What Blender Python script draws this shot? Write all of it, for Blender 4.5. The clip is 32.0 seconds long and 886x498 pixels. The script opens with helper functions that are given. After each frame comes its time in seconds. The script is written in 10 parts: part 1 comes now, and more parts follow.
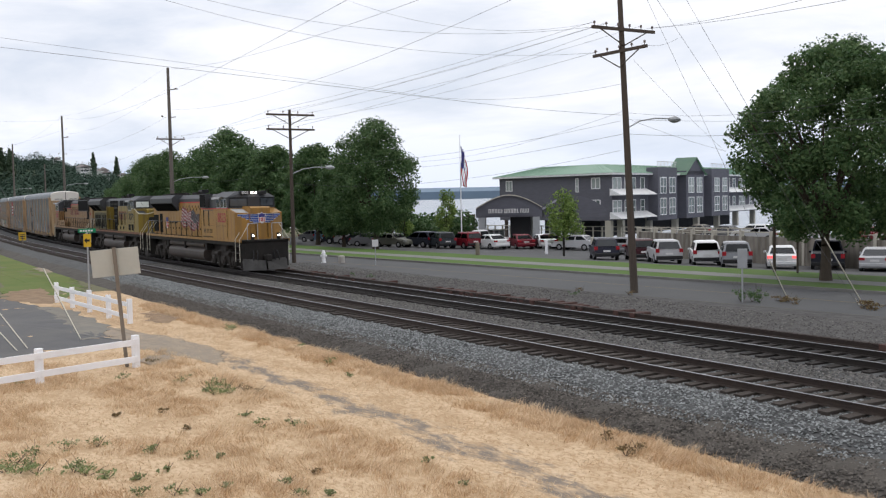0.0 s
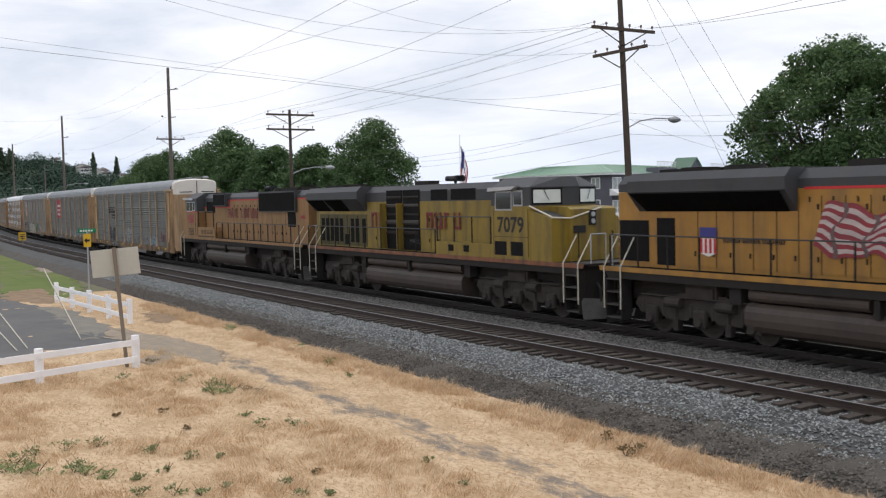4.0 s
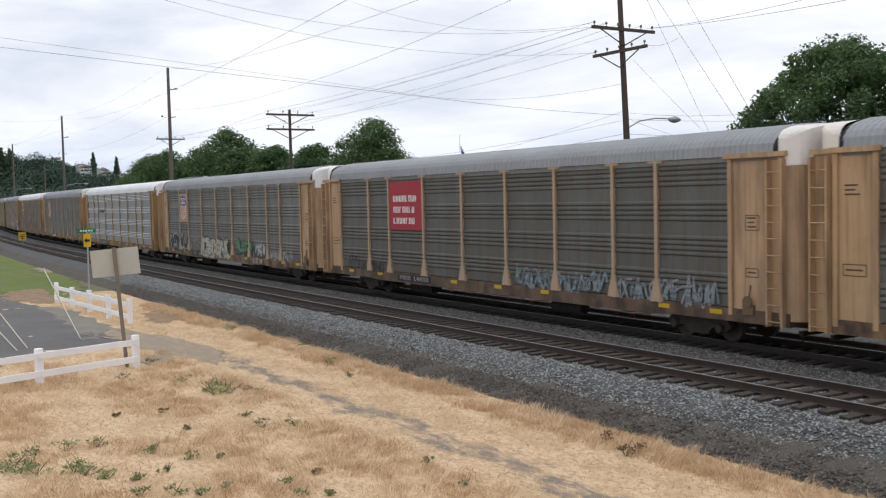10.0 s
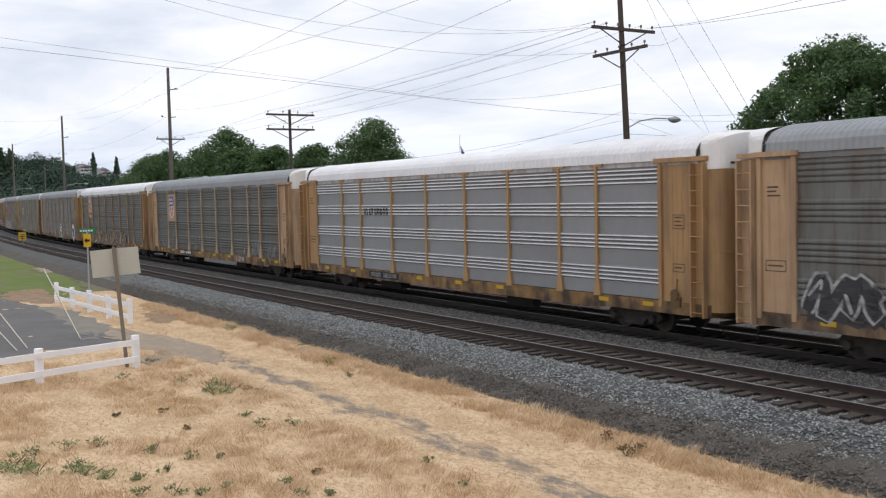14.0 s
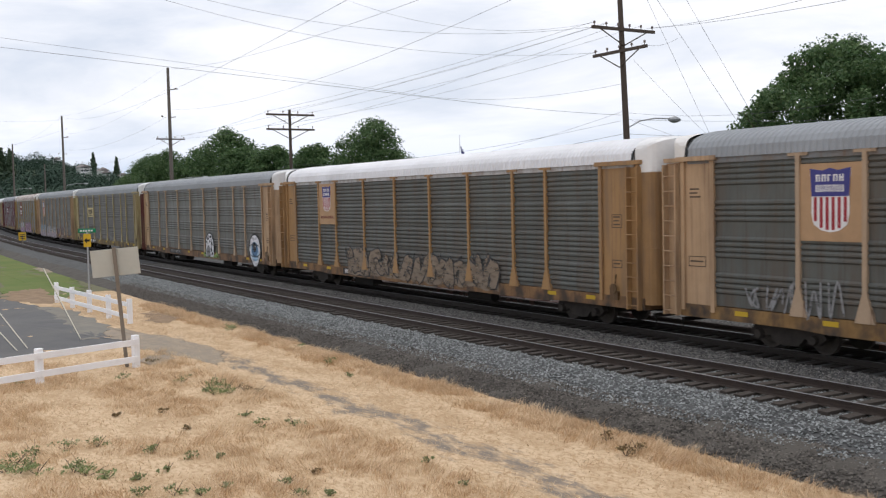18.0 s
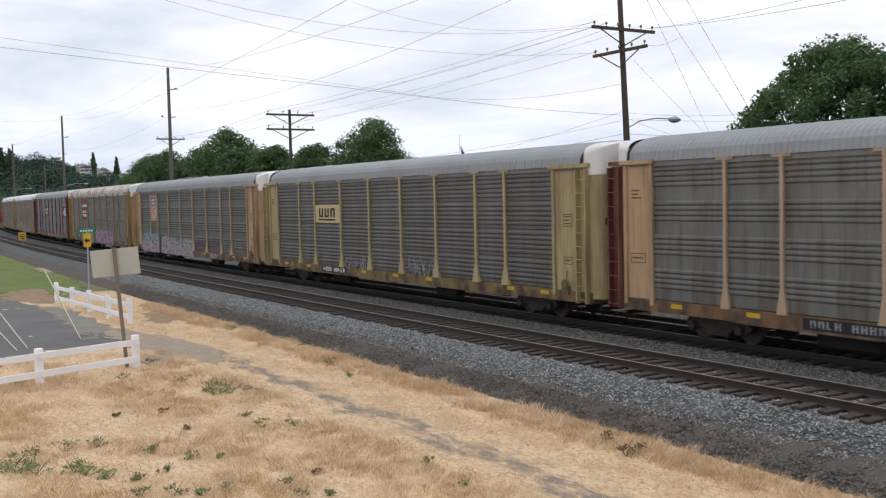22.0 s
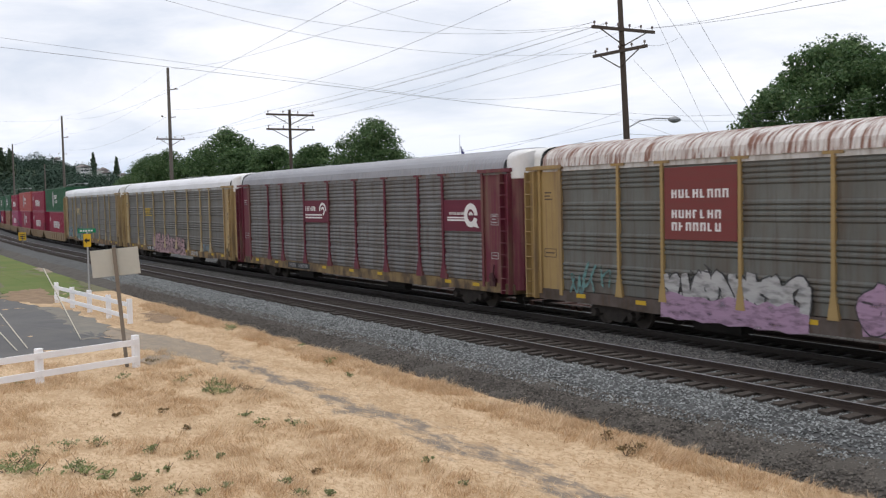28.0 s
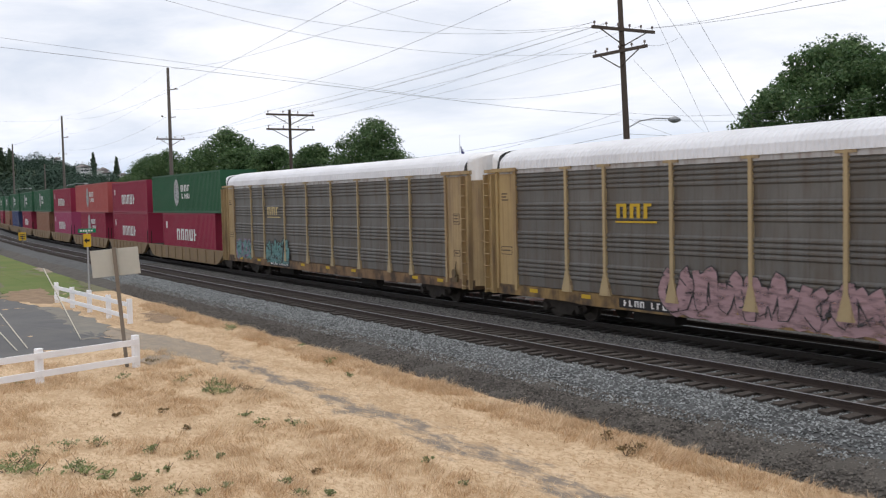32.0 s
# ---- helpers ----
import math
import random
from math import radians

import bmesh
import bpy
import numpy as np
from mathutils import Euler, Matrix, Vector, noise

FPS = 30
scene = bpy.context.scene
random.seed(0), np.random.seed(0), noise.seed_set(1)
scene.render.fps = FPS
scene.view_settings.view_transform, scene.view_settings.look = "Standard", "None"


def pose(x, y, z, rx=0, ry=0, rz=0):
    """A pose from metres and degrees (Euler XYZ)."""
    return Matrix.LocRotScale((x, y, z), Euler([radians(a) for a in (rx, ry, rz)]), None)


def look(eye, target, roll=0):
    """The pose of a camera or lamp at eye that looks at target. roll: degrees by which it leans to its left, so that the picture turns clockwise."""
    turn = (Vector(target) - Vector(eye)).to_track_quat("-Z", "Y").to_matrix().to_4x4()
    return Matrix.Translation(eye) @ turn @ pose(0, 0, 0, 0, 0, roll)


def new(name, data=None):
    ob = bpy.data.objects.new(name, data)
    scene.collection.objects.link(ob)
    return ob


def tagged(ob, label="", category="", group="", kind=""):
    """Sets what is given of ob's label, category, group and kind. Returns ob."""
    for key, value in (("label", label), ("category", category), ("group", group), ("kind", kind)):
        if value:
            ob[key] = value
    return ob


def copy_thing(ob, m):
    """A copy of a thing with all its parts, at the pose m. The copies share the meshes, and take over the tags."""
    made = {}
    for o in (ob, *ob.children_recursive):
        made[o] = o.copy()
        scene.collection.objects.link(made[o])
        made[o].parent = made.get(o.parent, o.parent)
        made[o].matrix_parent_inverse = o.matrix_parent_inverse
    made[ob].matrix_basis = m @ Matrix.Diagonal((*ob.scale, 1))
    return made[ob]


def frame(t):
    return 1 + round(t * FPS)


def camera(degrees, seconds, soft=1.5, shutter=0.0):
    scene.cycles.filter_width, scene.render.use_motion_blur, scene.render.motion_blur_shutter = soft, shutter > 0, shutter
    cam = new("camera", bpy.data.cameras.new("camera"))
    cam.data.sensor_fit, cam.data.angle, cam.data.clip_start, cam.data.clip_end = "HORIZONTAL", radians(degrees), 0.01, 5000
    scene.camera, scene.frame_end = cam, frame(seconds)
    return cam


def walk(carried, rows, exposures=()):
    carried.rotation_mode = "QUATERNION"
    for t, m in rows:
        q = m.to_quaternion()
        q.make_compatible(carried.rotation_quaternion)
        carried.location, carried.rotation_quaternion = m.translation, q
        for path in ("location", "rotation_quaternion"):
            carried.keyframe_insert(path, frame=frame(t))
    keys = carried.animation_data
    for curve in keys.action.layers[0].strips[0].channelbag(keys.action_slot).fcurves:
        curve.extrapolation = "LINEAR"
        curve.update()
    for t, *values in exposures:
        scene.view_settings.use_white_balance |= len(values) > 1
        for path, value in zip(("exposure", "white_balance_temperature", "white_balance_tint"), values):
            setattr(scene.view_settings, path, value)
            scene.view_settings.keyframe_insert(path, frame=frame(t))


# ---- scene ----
EYE = Vector((0.0, 0.0, 4.276))
AIM = Vector((-0.84789041, 0.52758506, -0.05230539))
cam = camera(48.21, 32.0, soft=1.2, shutter=0.12)
STAND = look(EYE, EYE + AIM * 10.0, -1.289)
walk(cam, [(0, STAND), (32, STAND)])

# ---- light ----
world = bpy.data.worlds.new("overcast")
scene.world = world
world.use_nodes = True
wn, wl = world.node_tree.nodes, world.node_tree.links
wn.clear()
w_out = wn.new("ShaderNodeOutputWorld")
w_bg = wn.new("ShaderNodeBackground")
w_sky = wn.new("ShaderNodeTexSky")
w_sky.sky_type = "NISHITA"
w_sky.sun_disc = False
w_sky.sun_elevation = radians(50)
w_sky.sun_rotation = radians(200)
w_dim = wn.new("ShaderNodeMix")
w_dim.data_type = "RGBA"
w_dim.blend_type = "MULTIPLY"
w_dim.inputs[0].default_value = 1.0
w_dim.inputs[7].default_value = (0.10, 0.10, 0.10, 1)
w_co = wn.new("ShaderNodeTexCoord")
w_map = wn.new("ShaderNodeMapping")
w_map.inputs["Scale"].default_value = (1.0, 1.0, 4.5)
w_no = wn.new("ShaderNodeTexNoise")
w_no.inputs["Scale"].default_value = 3.0
w_no.inputs["Detail"].default_value = 7.0
w_no.inputs["Roughness"].default_value = 0.55
w_no.inputs["Distortion"].default_value = 0.4
w_ramp = wn.new("ShaderNodeValToRGB")
w_ramp.color_ramp.elements[0].position = 0.34
w_ramp.color_ramp.elements[0].color = (0.78, 0.835, 0.955, 1)
w_ramp.color_ramp.elements[1].position = 0.57
w_ramp.color_ramp.elements[1].color = (1.12, 1.12, 1.17, 1)
w_mix = wn.new("ShaderNodeMix")
w_mix.data_type = "RGBA"
w_mix.inputs[0].default_value = 0.9
wl.new(w_co.outputs["Generated"], w_map.inputs["Vector"])
wl.new(w_map.outputs["Vector"], w_no.inputs["Vector"])
wl.new(w_no.outputs["Fac"], w_ramp.inputs["Fac"])
wl.new(w_sky.outputs["Color"], w_dim.inputs[6])
wl.new(w_dim.outputs[2], w_mix.inputs[6])
wl.new(w_ramp.outputs["Color"], w_mix.inputs[7])
w_xyz = wn.new("ShaderNodeSeparateXYZ")
w_low = wn.new("ShaderNodeMapRange")
w_low.interpolation_type = "SMOOTHSTEP"
w_low.inputs["From Min"].default_value = 0.0
w_low.inputs["From Max"].default_value = 0.11
w_haze = wn.new("ShaderNodeMix")
w_haze.data_type = "RGBA"
w_haze.inputs[6].default_value = (0.82, 0.885, 0.98, 1)
w_haze.inputs[7].default_value = (1, 1, 1, 1)
w_mul = wn.new("ShaderNodeMix")
w_mul.data_type = "RGBA"
w_mul.blend_type = "MULTIPLY"
w_mul.inputs[0].default_value = 1.0
wl.new(w_co.outputs["Generated"], w_xyz.inputs[0])
wl.new(w_xyz.outputs["Z"], w_low.inputs["Value"])
wl.new(w_low.outputs[0], w_haze.inputs[0])
wl.new(w_mix.outputs[2], w_mul.inputs[6])
wl.new(w_haze.outputs[2], w_mul.inputs[7])
wl.new(w_mul.outputs[2], w_bg.inputs["Color"])
w_bg.inputs["Strength"].default_value = 1.0
wl.new(w_bg.outputs["Background"], w_out.inputs["Surface"])

sun_data = bpy.data.lights.new("sun", "SUN")
sun_data.energy = 0.9
sun_data.angle = radians(18)
sun_data.color = (1.0, 0.96, 0.9)
sun = new("sun", sun_data)
sun.matrix_world = look((3, 13, 60), (0, 0, 0))
scene.view_settings.exposure = 0.0

# ---- materials ----
def surface(name, c1, c2=None, scale=3.0, rough=0.7, metal=0.0, bump=0.15, fine=40.0, tint=False, island=0.0, stretch=(1, 1, 1), spec=0.3, dirt=None, dirt_scale=(2.2, 2.2, 0.35), dirt_from=0.45, dirt_to=0.75, streak=None):
    """Two-scale procedural surface. tint: times the object's colour; island: spread of value from piece to piece."""
    m = bpy.data.materials.new(name)
    m.use_nodes = True
    n, l = m.node_tree.nodes, m.node_tree.links
    b = n["Principled BSDF"]
    b.inputs["Roughness"].default_value = rough
    b.inputs["Metallic"].default_value = metal
    b.inputs["Specular IOR Level"].default_value = spec
    co = n.new("ShaderNodeTexCoord")
    mp = n.new("ShaderNodeMapping")
    mp.inputs["Scale"].default_value = stretch
    l.new(co.outputs["Object"], mp.inputs["Vector"])
    big = n.new("ShaderNodeTexNoise")
    big.inputs["Scale"].default_value = scale
    big.inputs["Detail"].default_value = 5.0
    big.inputs["Roughness"].default_value = 0.6
    small = n.new("ShaderNodeTexNoise")
    small.inputs["Scale"].default_value = fine
    small.inputs["Detail"].default_value = 3.0
    l.new(mp.outputs["Vector"], big.inputs["Vector"])
    l.new(mp.outputs["Vector"], small.inputs["Vector"])
    add = n.new("ShaderNodeMath")
    add.operation = "MULTIPLY_ADD"
    add.inputs[1].default_value = 0.45
    l.new(small.outputs["Fac"], add.inputs[0])
    sub = n.new("ShaderNodeMath")
    sub.operation = "MULTIPLY_ADD"
    sub.inputs[1].default_value = 1.6
    sub.inputs[2].default_value = -0.52
    l.new(big.outputs["Fac"], sub.inputs[0])
    l.new(sub.outputs[0], add.inputs[2])
    mix = n.new("ShaderNodeMix")
    mix.data_type = "RGBA"
    mix.clamp_factor = True
    l.new(add.outputs[0], mix.inputs[0])
    c2 = c2 or tuple(0.72 * v for v in c1)
    mix.inputs[6].default_value = (*c1, 1)
    mix.inputs[7].default_value = (*c2, 1)
    col = mix.outputs[2]
    if tint:
        inf = n.new("ShaderNodeObjectInfo")
        mul = n.new("ShaderNodeMix")
        mul.data_type = "RGBA"
        mul.blend_type = "MULTIPLY"
        mul.inputs[0].default_value = 1.0
        l.new(col, mul.inputs[6])
        l.new(inf.outputs["Color"], mul.inputs[7])
        col = mul.outputs[2]
    if dirt:
        dn = n.new("ShaderNodeTexNoise")
        dn.inputs["Scale"].default_value = 1.1
        dn.inputs["Detail"].default_value = 6.0
        dm = n.new("ShaderNodeMapping")
        dm.inputs["Scale"].default_value = dirt_scale
        dm.inputs["Location"].default_value = (3.7, 1.3, 9.1)
        l.new(co.outputs["Object"], dm.inputs["Vector"])
        l.new(dm.outputs["Vector"], dn.inputs["Vector"])
        dr = n.new("ShaderNodeValToRGB")
        dr.color_ramp.elements[0].position = dirt_from
        dr.color_ramp.elements[1].position = dirt_to
        l.new(dn.outputs["Fac"], dr.inputs["Fac"])
        dx = n.new("ShaderNodeMix")
        dx.data_type = "RGBA"
        l.new(dr.outputs["Color"], dx.inputs[0])
        l.new(col, dx.inputs[6])
        dx.inputs[7].default_value = (*dirt, 1)
        col = dx.outputs[2]
    if streak:
        sm = n.new("ShaderNodeMapping")
        sm.inputs["Scale"].default_value = (9.0, 1.0, 0.22)
        sn = n.new("ShaderNodeTexNoise")
        sn.inputs["Scale"].default_value = 1.0
        sn.inputs["Detail"].default_value = 7.0
        sn.inputs["Roughness"].default_value = 0.7
        sr = n.new("ShaderNodeMapRange")
        sr.inputs["From Min"].default_value = 0.52
        sr.inputs["From Max"].default_value = 0.74
        sr.inputs["To Max"].default_value = 0.75
        sx = n.new("ShaderNodeMix")
        sx.data_type = "RGBA"
        l.new(co.outputs["Object"], sm.inputs["Vector"])
        l.new(sm.outputs["Vector"], sn.inputs["Vector"])
        l.new(sn.outputs["Fac"], sr.inputs["Value"])
        l.new(sr.outputs[0], sx.inputs[0])
        l.new(col, sx.inputs[6])
        sx.inputs[7].default_value = (*streak, 1)
        col = sx.outputs[2]
    if island:
        geo = n.new("ShaderNodeNewGeometry")
        hsv = n.new("ShaderNodeHueSaturation")
        ma = n.new("ShaderNodeMath")
        ma.operation = "MULTIPLY_ADD"
        ma.inputs[1].default_value = 2 * island
        ma.inputs[2].default_value = 1 - island
        l.new(geo.outputs["Random Per Island"], ma.inputs[0])
        l.new(ma.outputs[0], hsv.inputs["Value"])
        l.new(col, hsv.inputs["Color"])
        col = hsv.outputs["Color"]
    l.new(col, b.inputs["Base Color"])
    if bump:
        bp = n.new("ShaderNodeBump")
        bp.inputs["Strength"].default_value = bump
        bp.inputs["Distance"].default_value = 0.02
        l.new(add.outputs[0], bp.inputs["Height"])
        l.new(bp.outputs["Normal"], b.inputs["Normal"])
    return m


def glow(name, c, strength):
    m = bpy.data.materials.new(name)
    m.use_nodes = True
    b = m.node_tree.nodes["Principled BSDF"]
    b.inputs["Base Color"].default_value = (*c, 1)
    b.inputs["Emission Color"].default_value = (*c, 1)
    b.inputs["Emission Strength"].default_value = strength
    return m


def leafy(name, c1, c2, c3):
    """Leaves: colour from clump to clump, a little light through them."""
    m = bpy.data.materials.new(name)
    m.use_nodes = True
    n, l = m.node_tree.nodes, m.node_tree.links
    b = n["Principled BSDF"]
    b.inputs["Roughness"].default_value = 0.55
    b.inputs["Specular IOR Level"].default_value = 0.25
    geo = n.new("ShaderNodeNewGeometry")
    r = n.new("ShaderNodeValToRGB")
    r.color_ramp.elements[0].color = (*c1, 1)
    r.color_ramp.elements[1].color = (*c3, 1)
    e = r.color_ramp.elements.new(0.55)
    e.color = (*c2, 1)
    l.new(geo.outputs["Random Per Island"], r.inputs["Fac"])
    l.new(r.outputs["Color"], b.inputs["Base Color"])
    tr = n.new("ShaderNodeBsdfTranslucent")
    l.new(r.outputs["Color"], tr.inputs["Color"])
    mx = n.new("ShaderNodeMixShader")
    mx.inputs[0].default_value = 0.32
    l.new(b.outputs[0], mx.inputs[1])
    l.new(tr.outputs[0], mx.inputs[2])
    l.new(mx.outputs[0], n["Material Output"].inputs["Surface"])
    return m


M = {}
def turf(name):
    """Dry turf: straw, russet patches, and grey soil worn through along the trodden line."""
    m = bpy.data.materials.new(name)
    m.use_nodes = True
    n, l = m.node_tree.nodes, m.node_tree.links
    b = n["Principled BSDF"]
    b.inputs["Roughness"].default_value = 0.95
    b.inputs["Specular IOR Level"].default_value = 0.1
    co = n.new("ShaderNodeTexCoord")
    def noise_of(scale, stretch, detail=6.0, rough=0.65):
        mp = n.new("ShaderNodeMapping")
        mp.inputs["Scale"].default_value = stretch
        l.new(co.outputs["Object"], mp.inputs["Vector"])
        t = n.new("ShaderNodeTexNoise")
        t.inputs["Scale"].default_value = scale
        t.inputs["Detail"].default_value = detail
        t.inputs["Roughness"].default_value = rough
        l.new(mp.outputs["Vector"], t.inputs["Vector"])
        return t.outputs["Fac"]
    def ramp(fac, p0, p1):
        r = n.new("ShaderNodeMapRange")
        r.interpolation_type = "SMOOTHSTEP"
        r.inputs["From Min"].default_value = p0
        r.inputs["From Max"].default_value = p1
        l.new(fac, r.inputs["Value"])
        return r.outputs[0]
    def mixed(fac, a, c):
        x = n.new("ShaderNodeMix")
        x.data_type = "RGBA"
        l.new(fac, x.inputs[0])
        for k, v in ((6, a), (7, c)):
            if isinstance(v, tuple):
                x.inputs[k].default_value = (*v, 1)
            else:
                l.new(v, x.inputs[k])
        return x.outputs[2]
    def calc(op, a, c, d=None):
        x = n.new("ShaderNodeMath")
        x.operation = op
        for k, v in enumerate((a, c, d)):
            if v is None:
                continue
            if isinstance(v, (int, float)):
                x.inputs[k].default_value = v
            else:
                l.new(v, x.inputs[k])
        return x.outputs[0]
    col = mixed(ramp(noise_of(0.9, (1, 1.3, 1)), 0.42, 0.62), (0.63, 0.475, 0.315), (0.50, 0.36, 0.225))
    col = mixed(ramp(noise_of(7.0, (1, 1.8, 1)), 0.40, 0.70), col, (0.40, 0.265, 0.15))
    xyz = n.new("ShaderNodeSeparateXYZ")
    l.new(co.outputs["Object"], xyz.inputs[0])
    wob = calc("MULTIPLY_ADD", noise_of(0.28, (1, 0, 0), 2.0), 1.6, -0.8)
    away = calc("ABSOLUTE", calc("ADD", calc("ADD", xyz.outputs["Y"], -10.72), wob), 0)
    wide = calc("MULTIPLY_ADD", noise_of(0.45, (1, 0, 0), 2.0), 1.1, 0.0)
    core = calc("SUBTRACT", 1.0, calc("DIVIDE", away, wide))
    blot = noise_of(1.7, (0.55, 1.5, 1), 9.0, 0.72)
    worn = calc("ADD", calc("MULTIPLY", core, 0.15), blot)
    ends = calc("MULTIPLY", ramp(xyz.outputs["X"], -40.0, -33.0), ramp(away, 2.0, 0.5))
    soil = calc("MULTIPLY", ramp(worn, 0.50, 0.70), ends)
    dirt = mixed(noise_of(12.0, (1, 1, 1), 5.0), (0.15, 0.13, 0.113), (0.30, 0.25, 0.20))
    col = mixed(soil, col, dirt)
    stain = ramp(noise_of(1.2, (0.6, 1.6, 3), 9.0, 0.72), 0.66, 0.76)
    col = mixed(stain, col, (0.26, 0.205, 0.15))
    l.new(col, b.inputs["Base Color"])
    bp = n.new("ShaderNodeBump")
    bp.inputs["Strength"].default_value = 0.6
    bp.inputs["Distance"].default_value = 0.03
    l.new(noise_of(14.0, (1, 1, 1), 4.0), bp.inputs["Height"])
    l.new(bp.outputs["Normal"], b.inputs["Normal"])
    return m


M["dry"] = turf("dry_turf")
M["straw"] = leafy("straw", (0.50, 0.345, 0.205), (0.68, 0.515, 0.335), (0.82, 0.67, 0.475))
M["straw_brown"] = leafy("russet_straw", (0.42, 0.265, 0.145), (0.57, 0.39, 0.225), (0.71, 0.525, 0.325))
M["path"] = surface("worn_gravel_path", (0.21, 0.185, 0.16), (0.38, 0.30, 0.21), 2.6, 0.95, fine=25, bump=0.6)
M["brown_soil"] = surface("brown_soil", (0.17, 0.115, 0.075), (0.34, 0.24, 0.15), 1.6, 0.95, fine=18, bump=0.6)
M["path_green"] = surface("weedy_gravel", (0.16, 0.155, 0.14), (0.25, 0.225, 0.185), 1.6, 0.95, fine=20, bump=0.6)
M["lawn"] = surface("lawn", (0.06, 0.125, 0.018), (0.095, 0.145, 0.035), 0.5, 0.95, fine=20, bump=0.5)
M["lawn_dry"] = surface("half_dry_lawn", (0.075, 0.135, 0.024), (0.165, 0.175, 0.055), 0.22, 0.95, fine=16, bump=0.5)
M["soil"] = surface("distant_ground", (0.12, 0.12, 0.07), (0.17, 0.16, 0.09), 0.05, 0.95, fine=2, bump=0.2)
M["asphalt"] = surface("asphalt", (0.078, 0.080, 0.084), (0.108, 0.107, 0.105), 0.35, 0.9, fine=60, bump=0.25)
M["asphalt_old"] = surface("old_asphalt", (0.10, 0.10, 0.105), (0.145, 0.14, 0.13), 0.5, 0.9, fine=45, bump=0.3)
M["gravel"] = surface("grey_gravel", (0.125, 0.12, 0.115), (0.04, 0.038, 0.037), 3.0, 0.95, fine=16, bump=1.0)
M["ballast"] = surface("ballast", (0.11, 0.112, 0.112), (0.06, 0.06, 0.06), 1.2, 0.9, fine=14, bump=1.0)
M["ballast_low"] = surface("dirty_ballast", (0.105, 0.095, 0.082), (0.065, 0.058, 0.05), 1.6, 0.95, fine=12, bump=1.0)
# Main track bed: oil, plus the train's shade painted in as near black.
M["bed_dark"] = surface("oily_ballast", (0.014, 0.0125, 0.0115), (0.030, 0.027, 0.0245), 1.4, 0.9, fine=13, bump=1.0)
M["bed_mid"] = surface("brown_ballast", (0.06, 0.055, 0.05), (0.105, 0.10, 0.094), 1.4, 0.9, fine=13, bump=1.0)
M["stone"] = surface("ballast_stone", (0.24, 0.25, 0.248), (0.12, 0.126, 0.125), 5, 0.85, fine=30, bump=0.2, island=0.75)
M["stone_mid"] = surface("oily_stone", (0.165, 0.158, 0.148), (0.075, 0.07, 0.065), 5, 0.85, fine=30, bump=0.2, island=0.75)
M["stone_low"] = surface("dusty_stone", (0.13, 0.115, 0.10), (0.06, 0.054, 0.048), 5, 0.9, fine=30, bump=0.2, island=0.7)
M["tie"] = surface("creosote_timber", (0.034, 0.028, 0.025), (0.075, 0.062, 0.052), 2.5, 0.9, fine=20, bump=0.5, stretch=(4, 0.6, 4))
# Main track ties: oily, and darkened further for the shade under the train.
M["tie_oily_shaded"] = surface("oily_shaded_timber", (0.016, 0.014, 0.013), (0.04, 0.034, 0.03), 2.5, 0.9, fine=20, bump=0.5, stretch=(4, 0.6, 4))
M["rail"] = surface("rusty_rail", (0.032, 0.023, 0.02), (0.05, 0.036, 0.028), 6, 0.7, bump=0.2)
# Main track rails: oil and the train's shade share this dark colour.
M["rail_oily_shaded"] = surface("oily_shaded_rail", (0.018, 0.0145, 0.013), (0.03, 0.024, 0.02), 6, 0.7, bump=0.2)
M["rail_top"] = surface("worn_steel", (0.40, 0.40, 0.42), (0.28, 0.28, 0.29), 3, 0.42, 0.9, bump=0.05)
M["concrete"] = surface("concrete", (0.42, 0.40, 0.37), (0.33, 0.31, 0.28), 0.9, 0.9, fine=25, bump=0.2)
# Kerb kept dark: the shadow along its edge is put into the colour.
M["kerb"] = surface("kerb_concrete", (0.20, 0.195, 0.185), (0.14, 0.135, 0.125), 1.2, 0.9, fine=25, bump=0.2)
M["sidewalk"] = surface("sidewalk", (0.22, 0.215, 0.21), (0.17, 0.165, 0.16), 0.6, 0.9, fine=30, bump=0.15)
M["pole"] = surface("weathered_pole", (0.10, 0.078, 0.062), (0.06, 0.048, 0.04), 2.0, 0.9, fine=18, bump=0.5, stretch=(3, 3, 0.25))
M["pole_far"] = surface("grey_pole", (0.17, 0.15, 0.13), (0.12, 0.10, 0.09), 2.0, 0.9, fine=18, bump=0.3, stretch=(3, 3, 0.25))
M["galv"] = surface("galvanised_steel", (0.42, 0.43, 0.44), (0.33, 0.34, 0.35), 4, 0.5, 0.6, bump=0.05)
M["insul"] = surface("porcelain", (0.16, 0.12, 0.10), None, 5, 0.3, bump=0)
M["wire"] = surface("cable", (0.12, 0.12, 0.13), None, 5, 0.6, bump=0)
M["white_paint"] = surface("white_paint", (0.92, 0.92, 0.94), (0.80, 0.80, 0.81), 1.6, 0.6, fine=25, bump=0.1)
M["bark"] = surface("bark", (0.085, 0.068, 0.05), (0.05, 0.04, 0.032), 4, 0.95, fine=25, bump=0.8, stretch=(2, 2, 0.5))
M["leaf"] = leafy("maple_leaves", (0.044, 0.093, 0.034), (0.08, 0.143, 0.053), (0.14, 0.206, 0.084))
M["leaf_light"] = leafy("light_leaves", (0.10, 0.17, 0.04), (0.17, 0.25, 0.06), (0.26, 0.34, 0.10))
M["leaf_far"] = leafy("distant_leaves", (0.046, 0.078, 0.042), (0.064, 0.098, 0.054), (0.092, 0.128, 0.075))
M["weed_fresh"] = leafy("fresh_weeds", (0.19, 0.25, 0.10), (0.28, 0.33, 0.15), (0.42, 0.43, 0.25))
